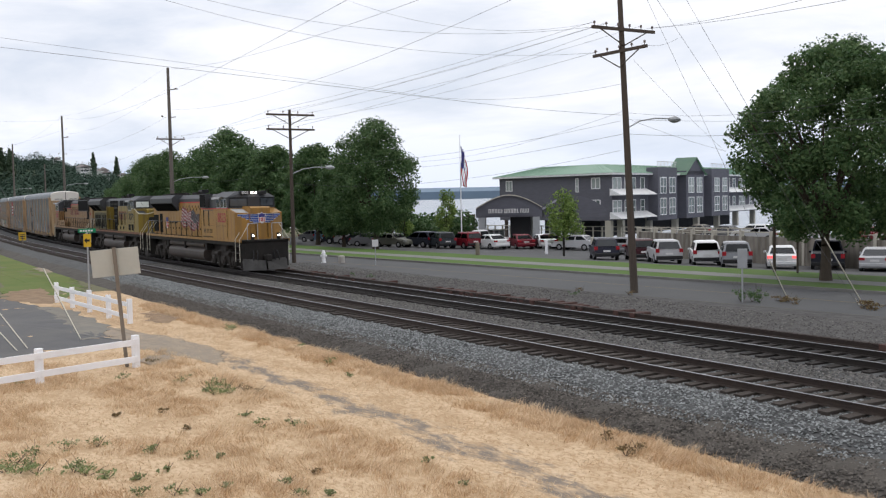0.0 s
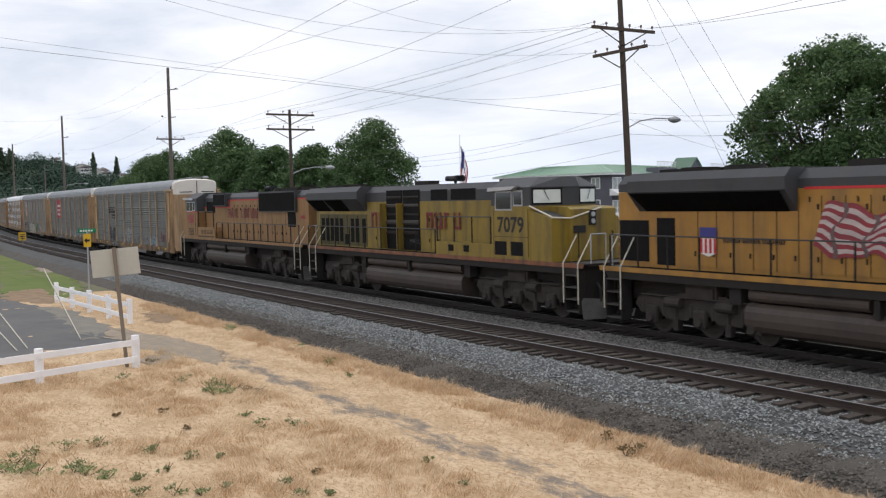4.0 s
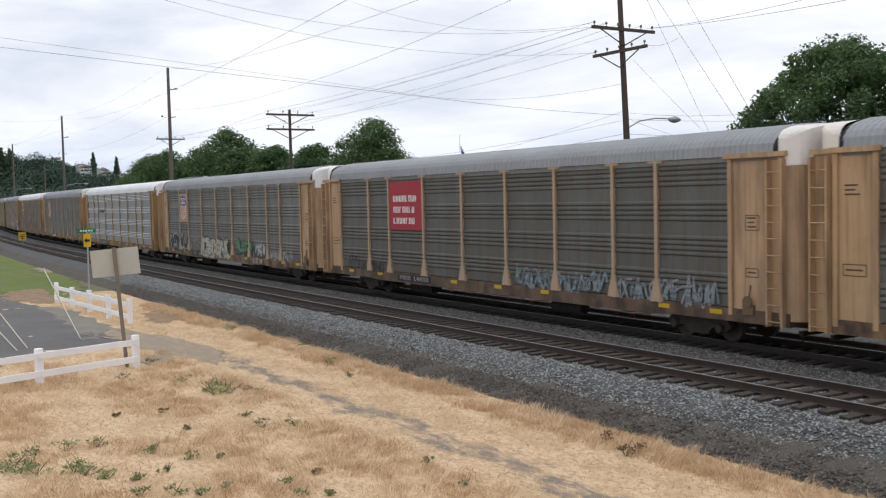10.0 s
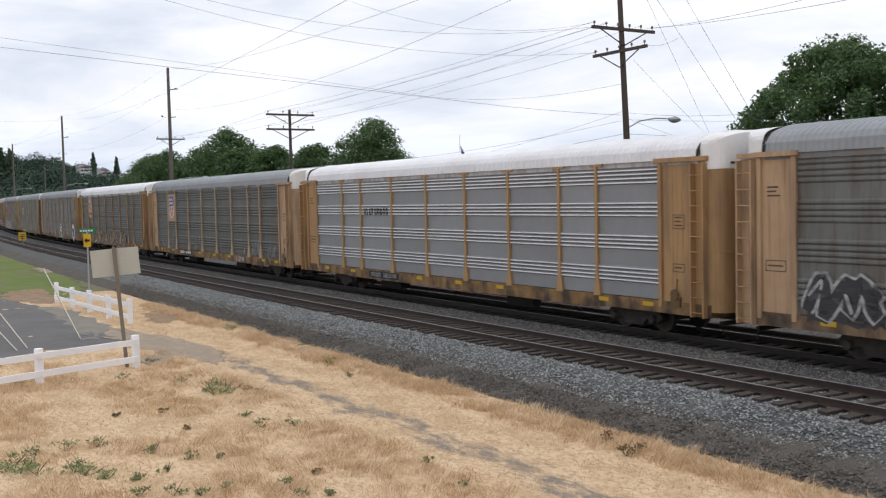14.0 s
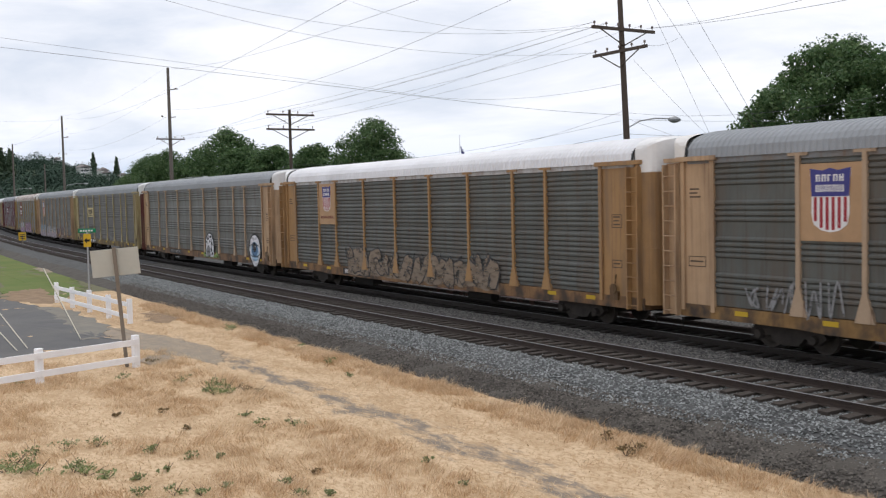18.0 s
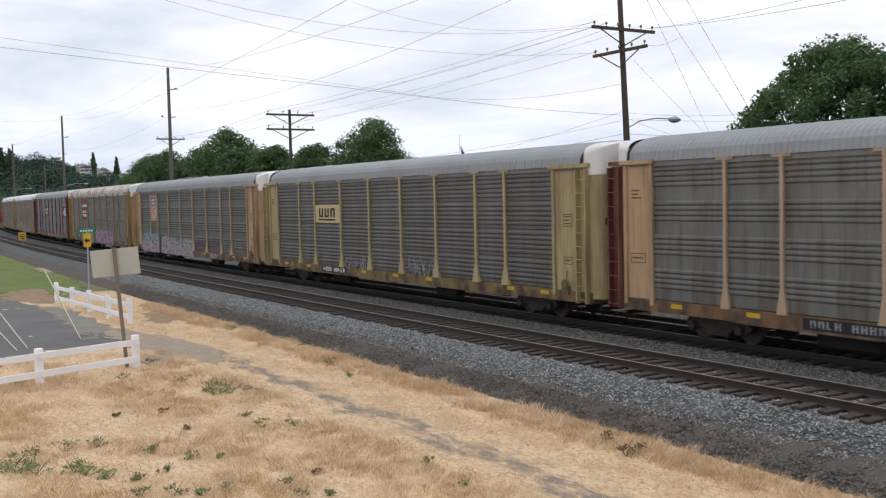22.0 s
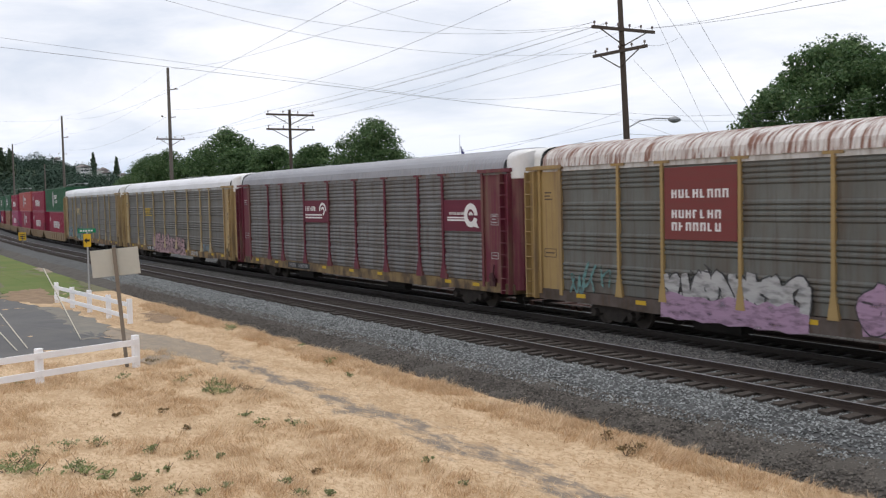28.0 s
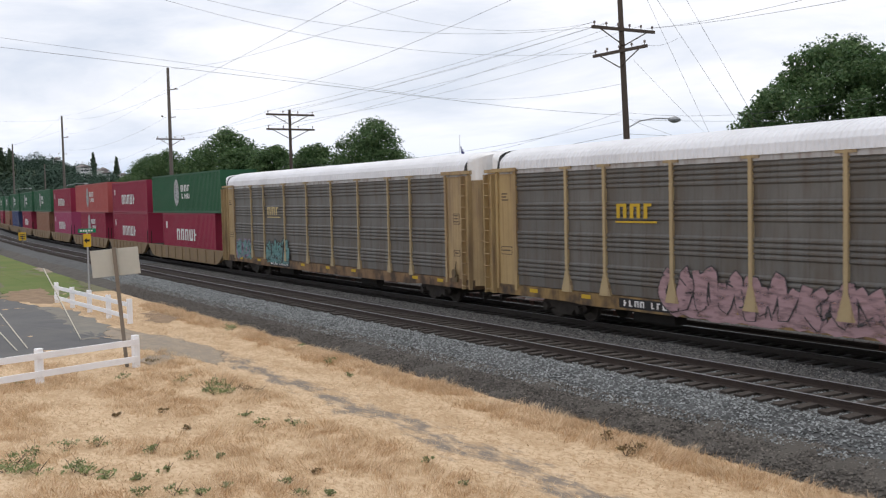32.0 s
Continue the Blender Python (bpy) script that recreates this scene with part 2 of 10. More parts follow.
M["weed"] = leafy("weeds", (0.16, 0.20, 0.085), (0.24, 0.275, 0.125), (0.36, 0.38, 0.22))
M["water"] = surface("sound_water", (0.16, 0.20, 0.24), (0.20, 0.24, 0.28), 0.02, 0.22, fine=0.6, bump=0.3, spec=0.5)
# Distance haze is painted into this blue base colour.
M["far_hill_hazed"] = surface("far_shore", (0.20, 0.27, 0.34), (0.16, 0.22, 0.29), 0.004, 1.0, fine=0.02, bump=0)
M["tint_steel"] = surface("painted_car_steel", (1.0, 1.0, 1.0), (0.76, 0.74, 0.70), 1.2, 0.6, fine=14, tint=True, bump=0.12, dirt=(0.18, 0.125, 0.085), dirt_from=0.48, dirt_to=0.8, streak=(0.16, 0.09, 0.055))
M["tint_panel"] = surface("galvanised_panel", (1.0, 1.0, 1.0), (0.66, 0.65, 0.63), 0.9, 0.55, 0.25, fine=10, tint=True, bump=0.1, stretch=(1, 1, 0.4), dirt=(0.11, 0.092, 0.075), dirt_from=0.42, dirt_to=0.68, streak=(0.075, 0.055, 0.042))
M["tint_roof"] = surface("galvanised_roof", (1.0, 1.0, 1.0), (0.78, 0.77, 0.76), 0.6, 0.5, 0.2, fine=8, tint=True, bump=0.08)
M["tint_rust"] = surface("rusting_roof", (0.72, 0.70, 0.68), (0.55, 0.52, 0.50), 0.8, 0.8, fine=4, bump=0.1, dirt=(0.23, 0.125, 0.095), dirt_scale=(13.0, 1.1, 1.1), dirt_from=0.44, dirt_to=0.62)
M["tint_sill"] = surface("grimy_painted_sill", (1.0, 1.0, 1.0), (0.6, 0.56, 0.52), 1.2, 0.75, fine=14, tint=True, bump=0.15, dirt=(0.06, 0.044, 0.034), dirt_scale=(1.6, 1.0, 1.2), dirt_from=0.42, dirt_to=0.62, streak=(0.09, 0.05, 0.03))
M["under"] = surface("grimy_steel", (0.014, 0.013, 0.012), (0.028, 0.024, 0.021), 2, 0.85, fine=15, bump=0.3)
M["truck"] = surface("truck_casting", (0.052, 0.044, 0.038), (0.022, 0.019, 0.017), 3, 0.85, fine=15, bump=0.3)
M["wheel"] = surface("wheel_steel", (0.04, 0.034, 0.03), (0.07, 0.06, 0.05), 4, 0.7, 0.3, bump=0.1)
M["paint"] = surface("car_paint", (1.0, 1.0, 1.0), (0.9, 0.9, 0.9), 0.8, 0.36, fine=6, tint=True, bump=0, spec=0.3)
M["car_glass"] = surface("car_glass", (0.02, 0.025, 0.028), None, 2, 0.08, bump=0, spec=0.6)
M["tyre"] = surface("tyre", (0.02, 0.02, 0.021), None, 5, 0.85, bump=0.1)
M["rim"] = surface("alloy", (0.5, 0.5, 0.52), None, 5, 0.35, 0.8, bump=0)
M["tail"] = surface("tail_lamp", (0.42, 0.02, 0.03), None, 5, 0.25, bump=0)
M["tail_on"] = glow("lit_tail_lamp", (1.0, 0.12, 0.12), 1.2)
M["trim"] = surface("black_trim", (0.025, 0.025, 0.026), None, 5, 0.6, bump=0)
M["lane"] = surface("faded_line_paint", (0.20, 0.165, 0.075), (0.11, 0.10, 0.07), 1.5, 0.8, fine=20, bump=0.1)
M["withered"] = leafy("withered_plant", (0.12, 0.075, 0.04), (0.19, 0.13, 0.065), (0.23, 0.20, 0.09))
M["tint_silver"] = surface("clean_galvanised_panel", (1.0, 1.0, 1.0), (0.82, 0.82, 0.82), 1.2, 0.5, 0.2, fine=10, tint=True, bump=0.06)
# Near-white ribs: the sky's sheen on them is put into the colour.
M["rib_sheen"] = surface("galvanised_rib_sheen", (0.82, 0.82, 0.84), (0.66, 0.66, 0.68), 1.2, 0.4, 0.2, fine=10, bump=0.03)


def ragged(m, scale):
    """Lets a ground cover thin out in blotches towards its rim, by the mesh's own fade attribute."""
    n, l = m.node_tree.nodes, m.node_tree.links
    at, co, no, ad, ra = (n.new(k) for k in ("ShaderNodeAttribute", "ShaderNodeTexCoord", "ShaderNodeTexNoise", "ShaderNodeMath", "ShaderNodeMapRange"))
    at.attribute_name = "fade"
    no.inputs["Scale"].default_value = scale
    no.inputs["Detail"].default_value = 9.0
    no.inputs["Roughness"].default_value = 0.7
    ad.operation = "ADD"
    ra.inputs["From Min"].default_value = 0.82
    ra.inputs["From Max"].default_value = 0.98
    l.new(co.outputs["Object"], no.inputs["Vector"])
    l.new(at.outputs["Fac"], ad.inputs[0])
    l.new(no.outputs["Fac"], ad.inputs[1])
    l.new(ad.outputs[0], ra.inputs["Value"])
    l.new(ra.outputs[0], n["Principled BSDF"].inputs["Alpha"])


for k, v in (("path", 1.6), ("path_green", 1.4), ("brown_soil", 1.3), ("lawn_dry", 0.7), ("asphalt_old", 1.8)):
    ragged(M[k], v)


# ---- mesh tools ----
def box(bm, x0, x1, y0, y1, z0, z1, m=None, bevel=0.0):
    vs = [bm.verts.new((x, y, z)) for x in (x0, x1) for y in (y0, y1) for z in (z0, z1)]
    fs = [bm.faces.new([vs[i] for i in q]) for q in ((0, 1, 3, 2), (4, 6, 7, 5), (0, 4, 5, 1), (2, 3, 7, 6), (0, 2, 6, 4), (1, 5, 7, 3))]
    if bevel:
        es = list({e for f in fs for e in f.edges})
        r = bmesh.ops.bevel(bm, geom=es, offset=bevel, segments=1, affect="EDGES")
        vs = list({v for f in r["faces"] for v in f.verts} | {v for v in vs if v.is_valid})
    if m is not None:
        for v in vs:
            v.co = m @ v.co
    return vs


def rod(bm, a, b, r0, r1=None, seg=8, cap=True):
    a, b = Vector(a), Vector(b)
    r1 = r0 if r1 is None else r1
    d = (b - a).normalized()
    u = d.orthogonal().normalized()
    w = d.cross(u)
    ra, rb = [], []
    for i in range(seg):
        t = 2 * math.pi * i / seg
        k = u * math.cos(t) + w * math.sin(t)
        ra.append(bm.verts.new(a + k * r0))
        rb.append(bm.verts.new(b + k * r1))
    for i in range(seg):
        j = (i + 1) % seg
        bm.faces.new((ra[i], ra[j], rb[j], rb[i]))
    if cap:
        bm.faces.new(ra[::-1])
        bm.faces.new(rb)


def prism(bm, prof, axis, a0, a1):
    """A closed profile swept along one axis. axis 'x': profile in (y, z); 'y': in (x, z); 'z': in (x, y)."""
    def at(p, a):
        return {"x": (a, p[0], p[1]), "y": (p[0], a, p[1]), "z": (p[0], p[1], a)}[axis]
    va = [bm.verts.new(at(p, a0)) for p in prof]
    vb = [bm.verts.new(at(p, a1)) for p in prof]
    n = len(prof)
    for i in range(n):
        j = (i + 1) % n
        bm.faces.new((va[i], va[j], vb[j], vb[i]))
    bm.faces.new(va[::-1])
    bm.faces.new(vb)


def tube(bm, pts, r, seg=6):
    for a, b in zip(pts[:-1], pts[1:]):
        rod(bm, a, b, r, seg=seg)


def mesh_of(name, bm, mat, smooth=False):
    bmesh.ops.recalc_face_normals(bm, faces=bm.faces)
    me = bpy.data.meshes.new(name)
    bm.to_mesh(me)
    bm.free()
    me.materials.append(mat)
    if smooth:
        for p in me.polygons:
            p.use_smooth = True
    return me


def part(name, bm, material, parent, label="", smooth=False, at=None, color=None):
    me = bm if isinstance(bm, bpy.types.Mesh) else mesh_of(name, bm, material, smooth)
    ob = new(name, me)
    ob.parent = parent
    if at is not None:
        ob.matrix_basis = at
    if label:
        ob["label"] = label
    if color:
        ob.color = (*color, 1)
    return ob


def solo(name, bm, material, label, category, kind="", group="", smooth=False):
    me = bm if isinstance(bm, bpy.types.Mesh) else mesh_of(name, bm, material, smooth)
    return tagged(new(name, me), label, category, group, kind)


def thing(name, label, category, group="", kind="", at=None):
    ob = new(name)
    ob.empty_display_size = 0.3
    if at is not None:
        ob.matrix_basis = at
    return tagged(ob, label, category, group, kind)


def sheet(name, quads, mat):
    """Flat or sloped faces from short corner lists."""
    bm = bmesh.new()
    for q in quads:
        bm.faces.new([bm.verts.new(p) for p in q])
    return mesh_of(name, bm, mat)


def raw(name, verts, faces, mat):
    me = bpy.data.meshes.new(name)
    me.from_pydata(verts.tolist() if hasattr(verts, "tolist") else verts, [], faces.tolist() if hasattr(faces, "tolist") else faces)
    me.materials.append(mat)
    me.update()
    return me

# ---- ground, tracks, road ----
YN, YM = 18.006, 22.431
BEND_X, BEND_K = -44.386, 0.0005857


def off(u):
    w = min(u - BEND_X, 0.0)
    return 0.5 * BEND_K * w * w


def slope(u):
    return BEND_K * min(u - BEND_X, 0.0)


def shore(x):
    return 90.0 + 0.12 * (x + 120) if x > -250 else -0.31 * x


def ground_z(x, y):
    side = min(max((y - off(x) - 16.0) / 10.0, 0.0), 1.0)
    z = -0.78 + 0.27 * side
    if y < 14.0:
        z += 0.05 * noise.noise((x * 0.35, y * 0.35, 0.0)) + 0.03 * noise.noise((x * 1.3, y * 1.3, 3.0))
    if y > 42 and x > -145:
        z -= 1.05 * min((y - 42) / 8.0, 1.0)
    beyond = (y - shore(x)) / 9.0 if x > -1300 else 1.0
    if beyond > 0:
        z -= min(beyond, 1.0) * 7.0
    if -1300 < x < -330 and y < 200:
        z += min((-330 - x) * 0.03, 4.0)
    return z


def axis_steps(fine0, fine1, step, far):
    xs = list(np.arange(fine0, fine1 + step, step))
    d, x = step, xs[0]
    lo = []
    while x > -far:
        d *= 1.45
        x -= d
        lo.append(x)
    d, x = step, xs[-1]
    while x < far:
        d *= 1.45
        x += d
        xs.append(x)
    return lo[::-1] + xs


def build_ground():
    xs, ys = axis_steps(-58, 6, 0.45, 4000), axis_steps(-2, 15, 0.45, 4000)
    verts = [(x, y, ground_z(x, y)) for x in xs for y in ys]
    ny = len(ys)
    faces = [(i * ny + j, (i + 1) * ny + j, (i + 1) * ny + j + 1, i * ny + j + 1) for i in range(len(xs) - 1) for j in range(ny - 1)]
    me = raw("ground", verts, faces, M["dry"])
    me.materials.append(M["soil"])
    for p in me.polygons:
        p.use_smooth = True
        c = p.center
        p.material_index = 0 if c.y < 15 and c.x > -60 else 1
    tagged(new("ground", me), "dry straw-coloured grass ground beside the railway", "ground", kind="structure")


build_ground()


def swept(name, prof, yc, u0, u1, mat, step=4.0, jitter=0.0):
    """An open profile (across, up) swept along the line of the tracks."""
    us = np.arange(u0, u1 + step, step)
    rnd = random.Random(5)
    verts, faces, n = [], [], len(prof)
    for u in us:
        for a, z in prof:
            verts.append((u, yc + a + off(u) + rnd.uniform(-jitter, jitter), z + rnd.uniform(-jitter, jitter) * 0.4))
    for i in range(len(us) - 1):
        for j in range(n - 1):
            faces.append((i * n + j, (i + 1) * n + j, (i + 1) * n + j + 1, i * n + j + 1))
    return raw(name, verts, faces, mat)


def build_bed():
    bed = solo("ballast_bed", swept("ballast_bed", [(-2.9, -0.50), (-2.2, -0.30), (-1.6, -0.21), (-1.35, -0.25), (1.35, -0.25), (1.7, -0.21), (2.2, -0.25), (2.8, -0.22), (5.9, -0.22), (7.2, -0.36), (9.0, -0.52), (9.4, -0.7)],
                                       YN, -460, 70, M["ballast"], 0.6, 0.035), None, "grey crushed-stone ballast under two tracks", "ballast", kind="structure")
    skirt = swept("ballast_skirt", [(-4.1, -0.86), (-3.75, -0.72), (-3.3, -0.58), (-2.7, -0.44)], YN, -460, 70, M["ballast_low"], 0.5, 0.05)
    solo("ballast_skirt", skirt, None, "brown dirty gravel at the foot of the ballast", "ballast", kind="structure")


build_bed()
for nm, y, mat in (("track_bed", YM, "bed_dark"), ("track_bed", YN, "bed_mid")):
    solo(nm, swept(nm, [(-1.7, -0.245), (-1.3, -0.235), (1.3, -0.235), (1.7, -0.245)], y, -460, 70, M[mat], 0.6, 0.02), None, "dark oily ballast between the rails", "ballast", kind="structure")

RAIL_PROFILE = [(-0.07, -0.175), (-0.07, -0.16), (-0.012, -0.14), (-0.012, -0.045), (-0.036, -0.035), (-0.036, -0.004), (0.036, -0.004), (0.036, -0.035), (0.012, -0.045), (0.012, -0.14), (0.07, -0.16), (0.07, -0.175)]


def build_track(label, yc, ties_from, ties_to, wood):
    t = thing("railway_track", label, "railway track", "parallel railway tracks", "structure")
    for s in (-0.7525, 0.7525):
        r = part("rail", swept("rail", RAIL_PROFILE, yc + s, -460, 70, M["rail" if wood == "tie" else "rail_oily_shaded"]), None, t)
        part("rail_head", swept("rail_head", [(-0.034, -0.004), (-0.028, 0.0), (0.028, 0.0), (0.034, -0.004)], yc + s, -460, 70, M["rail_top"]), None, r, "bright worn running surface")
    bm = bmesh.new()
    box(bm, -0.115, 0.115, -1.3, 1.3, -0.36, -0.165)
    bmesh.ops.subdivide_edges(bm, edges=[e for e in bm.edges if abs(e.verts[0].co.y - e.verts[1].co.y) > 1], cuts=3)
    rnd = random.Random(int(yc * 10))
    for v in bm.verts:
        v.co += Vector((rnd.uniform(-.012, .012), rnd.uniform(-.02, .02), rnd.uniform(-.008, .008)))
    tie = mesh_of("tie", bm, M[wood])
    rest_v, rest_f = [], []
    base = np.array([v.co for v in tie.vertices])
    polys = [list(p.vertices) for p in tie.polygons]
    u, k = -460.0, 0
    while u < 60:
        a = rnd.uniform(-0.025, 0.025)
        du, dz = rnd.uniform(-0.05, 0.05), rnd.uniform(-0.015, 0.008)
        dy = rnd.uniform(-0.09, 0.09)
        m = Matrix.Translation((u + du, yc + off(u) + dy, dz)) @ Matrix.Rotation(a + math.atan(slope(u)), 4, "Z")
        if ties_from < u < ties_to:
            part("tie", tie, None, t, at=m)
        else:
            q = np.array(m)
            k = len(rest_v)
            rest_v.extend((base @ q[:3, :3].T + q[:3, 3]).tolist())
            rest_f.extend([[i + k for i in p] for p in polys])
        u += 0.53
    o = part("tie_rows", raw("tie_rows", rest_v, rest_f, M[wood]), None, t)
    o["kind"] = "stuff"
    return t


build_track("empty near track with rusty rails on dark timber ties", YN, -75, 6, "tie")
build_track("main track with dark timber ties under the passing train", YM, -60, 6, "tie_oily_shaded")


def road_y(x, d):
    return 32.6 + 0.085 * (x + 35) + d


def strip(name, d0, d1, z0, z1, x0, x1, mat, label, category, step=6.0, thick=0.0):
    bm = bmesh.new()
    xs = list(np.arange(x0, x1, step)) + [x1]
    prev = None
    for x in xs:
        row = [bm.verts.new((x, road_y(x, d0), z0)), bm.verts.new((x, road_y(x, d1), z1))]
        if thick:
            row = [bm.verts.new((x, road_y(x, d0), z0 - thick))] + row + [bm.verts.new((x, road_y(x, d1), z1 - thick))]
        if prev:
            for i in range(len(row) - 1):
                bm.faces.new((prev[i], row[i], row[i + 1], prev[i + 1]))
        prev = row
    return solo(name, bm, mat, label, category, kind="structure")


strip("gravel_verge", -9.0, -0.9, -0.49, -0.485, -420, 60, M["gravel"], "grey gravel verge between track and road", "gravel")
strip("road", -0.9, 6.2, -0.48, -0.46, -420, 60, M["asphalt"], "two-lane grey asphalt road beside the railway", "road")
strip("lane_line", 2.55, 2.66, -0.463, -0.463, -420, 60, M["lane"], "faded yellow centre line on the road", "road marking")
strip("kerb", 6.2, 6.36, -0.33, -0.33, -420, 60, M["kerb"], "low concrete kerb along the road", "kerb", thick=0.2)
strip("grass_verge", 6.36, 8.6, -0.34, -0.34, -420, 60, M["lawn"], "green mown grass verge along the road", "grass", thick=0.2)
strip("pavement", 8.6, 10.4, -0.33, -0.33, -420, 60, M["sidewalk"], "pale concrete pavement between two grass strips", "pavement", thick=0.2)
strip("grass_strip", 10.4, 13.6, -0.34, -0.34, -420, 60, M["lawn"], "green grass strip before the car park", "grass", thick=0.2)
strip("car_park", 13.6, 22.0, -0.42, -0.88, -140, 60, M["asphalt"], "asphalt car park in front of the hotel", "car park", thick=0.1)
strip("car_park", 22.0, 40.0, -0.88, -1.38, -140, 60, M["asphalt"], "lower asphalt car park before the hotel", "car park", thick=0.1)
me = sheet("water", [[(-230, 70, -3.2), (4000, 60, -3.2), (4000, 4000, -3.2), (-3900, 4000, -3.2), (-3900, 1180, -3.2)]], M["water"])
tagged(new("water", me), "calm pale grey sound under an overcast sky", "water", kind="structure")

# ---- the train ----
SPEED = (13.69152, 0.00327062, -0.00032471)
C_FIRST, PITCH = 79.95, 28.6


def along(c, t):
    s = t - 16.0
    return c + SPEED[0] * s + SPEED[1] * s * s + SPEED[2] * s ** 3


def on_track(c, t):
    u = along(c, t)
    return Matrix.Translation((u, YM + off(u), 0)) @ Matrix.Rotation(math.atan(slope(u)), 4, "Z")


MOVERS = []   # (thing, place along the train, pose on its wagon)


def wheel_mesh(r, name="wheelset"):
    bm = bmesh.new()
    for s in (-1, 1):
        rod(bm, (0, s * 0.66, 0), (0, s * 0.79, 0), r, seg=20)
        rod(bm, (0, s * 0.79, 0), (0, s * 0.80, 0), r * 0.8, r * 0.7, seg=20)
        rod(bm, (0, s * 0.80, 0), (0, s * 0.92, 0), r * 0.24, seg=10)
    rod(bm, (0, -0.66, 0), (0, 0.66, 0), 0.09, seg=8)
    return mesh_of(name, bm, M["wheel"])


def add_truck(owner, x, axles, r, frame_h, name="truck", loco=False):
    bm = bmesh.new()
    x0, x1 = axles[0], axles[-1]
    for s in (-1, 1):
        y0, y1 = (s * 1.02, s * 1.2) if s > 0 else (-1.2, -1.02)
        prism(bm, [(x0 - 0.35, r + 0.05), (x0 - 0.2, r + 0.25), (x0 + 0.35, r + 0.22), (-0.35, frame_h), (0.35, frame_h), (x1 - 0.35, r + 0.22), (x1 + 0.2, r + 0.25), (x1 + 0.35, r + 0.05),
                   (x1 + 0.1, r - 0.15), (x1 - 0.3, r), (0.35, r - 0.22), (-0.35, r - 0.22), (x0 + 0.3, r), (x0 - 0.1, r - 0.15)], "y", y0, y1)
        for a in axles:
            rod(bm, (a, s * 1.15, r), (a, s * 1.34, r), 0.15, 0.12, seg=10)
            if loco:
                box(bm, a - 0.28, a + 0.28, min(s * 1.16, s * 1.3), max(s * 1.16, s * 1.3), r + 0.05, r + 0.42)
                rod(bm, (a - 0.5, s * 1.22, r + 0.1), (a - 0.5, s * 1.22, r + 0.55), 0.09, seg=8)
        for k in (-0.18, 0, 0.18):
            rod(bm, (k, s * 1.13, r - 0.1), (k, s * 1.13, frame_h - 0.1), 0.07, seg=8)
    box(bm, -0.25, 0.25, -1.1, 1.1, r - 0.05, frame_h)
    tr = part(name, bm, M["truck"], owner, "dark grimy cast-steel truck", at=Matrix.Translation((x, 0, 0)))
    for a in axles:
        part("wheelset", WHEEL[r], None, tr, at=Matrix.Translation((a, 0, r)))
    return tr


WHEEL = {0.42: wheel_mesh(0.42), 0.52: wheel_mesh(0.52)}
BAYS = [-12.25, -9.42, -7.52, -4.6, -1.7, 1.2, 4.05, 6.95, 8.85, 11.66]
HALF = 1.56


def panel_mesh(w, kind):
    """One ribbed side screen, width w, hung between two posts."""
    z0, z1 = 1.09, 5.08
    prof = []
    rows = 4
    h = (z1 - z0) / rows
    for k in range(rows):
        a = z0 + k * h
        prof += [(0.0, a + 0.012), (0.0, a + 0.06)]
        flat = {"plain": 0.34, "slotted": 0.12, "silver": 0.45}[kind]
        n = 5 if kind == "slotted" else 4
        prof += [(0.0, a + flat * h)]
        st = (h * (1 - flat) - 0.05) / n
        for i in range(n):
            b = a + flat * h + i * st
            d = -0.06 if kind == "silver" else -0.042
            prof += [(d, b + st * 0.3), (d, b + st * 0.62), (0.0, b + st * 0.98)]
        prof += [(0.0, a + h - 0.012)]
        if kind == "slotted":
            prof += [(0.16, a + h - 0.0115), (0.16, a + h + 0.0115)] if k < rows - 1 else []
    verts, faces = [], []
    for y, z in prof:
        verts += [(-w / 2, y, z), (w / 2, y, z)]
    for i in range(len(prof) - 1):
        faces.append((2 * i, 2 * i + 1, 2 * i + 3, 2 * i + 2))
    me = raw("side_panel", verts, faces, M["tint_silver"] if kind == "silver" else M["tint_panel"])
    if kind == "silver":
        me.materials.append(M["rib_sheen"])
        # Only the ribs' outer faces get the painted sheen.
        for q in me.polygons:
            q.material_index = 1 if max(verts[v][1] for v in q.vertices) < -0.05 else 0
    return me


def post_mesh(flare, wide=0.125):
    bm = bmesh.new()
    prism(bm, [(-wide / 2, 1.75), (-wide / 2, 5.12), (-0.3, 5.12), (-0.3, 5.2), (0.3, 5.2), (0.3, 5.12), (wide / 2, 5.12), (wide / 2, 1.75), (flare, 1.04), (-flare, 1.04)], "y", -0.075, 0.03)
    return mesh_of("side_post", bm, M["tint_steel"])


def roof_mesh(length, rusty):
    n = 15
    prof = []
    for i in range(n + 1):
        a = math.pi * i / n
        prof.append((-math.cos(a) * (HALF + 0.07), 5.2 + 0.80 * math.sin(a) ** 0.66))
    verts, faces = [], []
    k = 0
    x = -length / 2
    xs = []
    while x < length / 2 - 0.05:
        xs += [(x, 0.0), (x + 0.085, 0.0), (x + 0.11, 0.028), (x + 0.165, 0.028)]
        x += 0.19
    xs.append((length / 2, 0.0))
    for x, up in xs:
        for y, z in prof:
            s = 1 + up / 1.6
            verts.append((x, y * s, 5.2 + (z - 5.2) * (1 + up / 0.80)))
    m = n + 1
    for i in range(len(xs) - 1):
        for j in range(n):
            faces.append((i * m + j, (i + 1) * m + j, (i + 1) * m + j + 1, i * m + j + 1))
    faces.append(tuple(range(m - 1, -1, -1)))
    faces.append(tuple((len(xs) - 1) * m + j for j in range(m)))
    return raw("roof", verts, faces, M["tint_rust"] if rusty else M["tint_roof"])


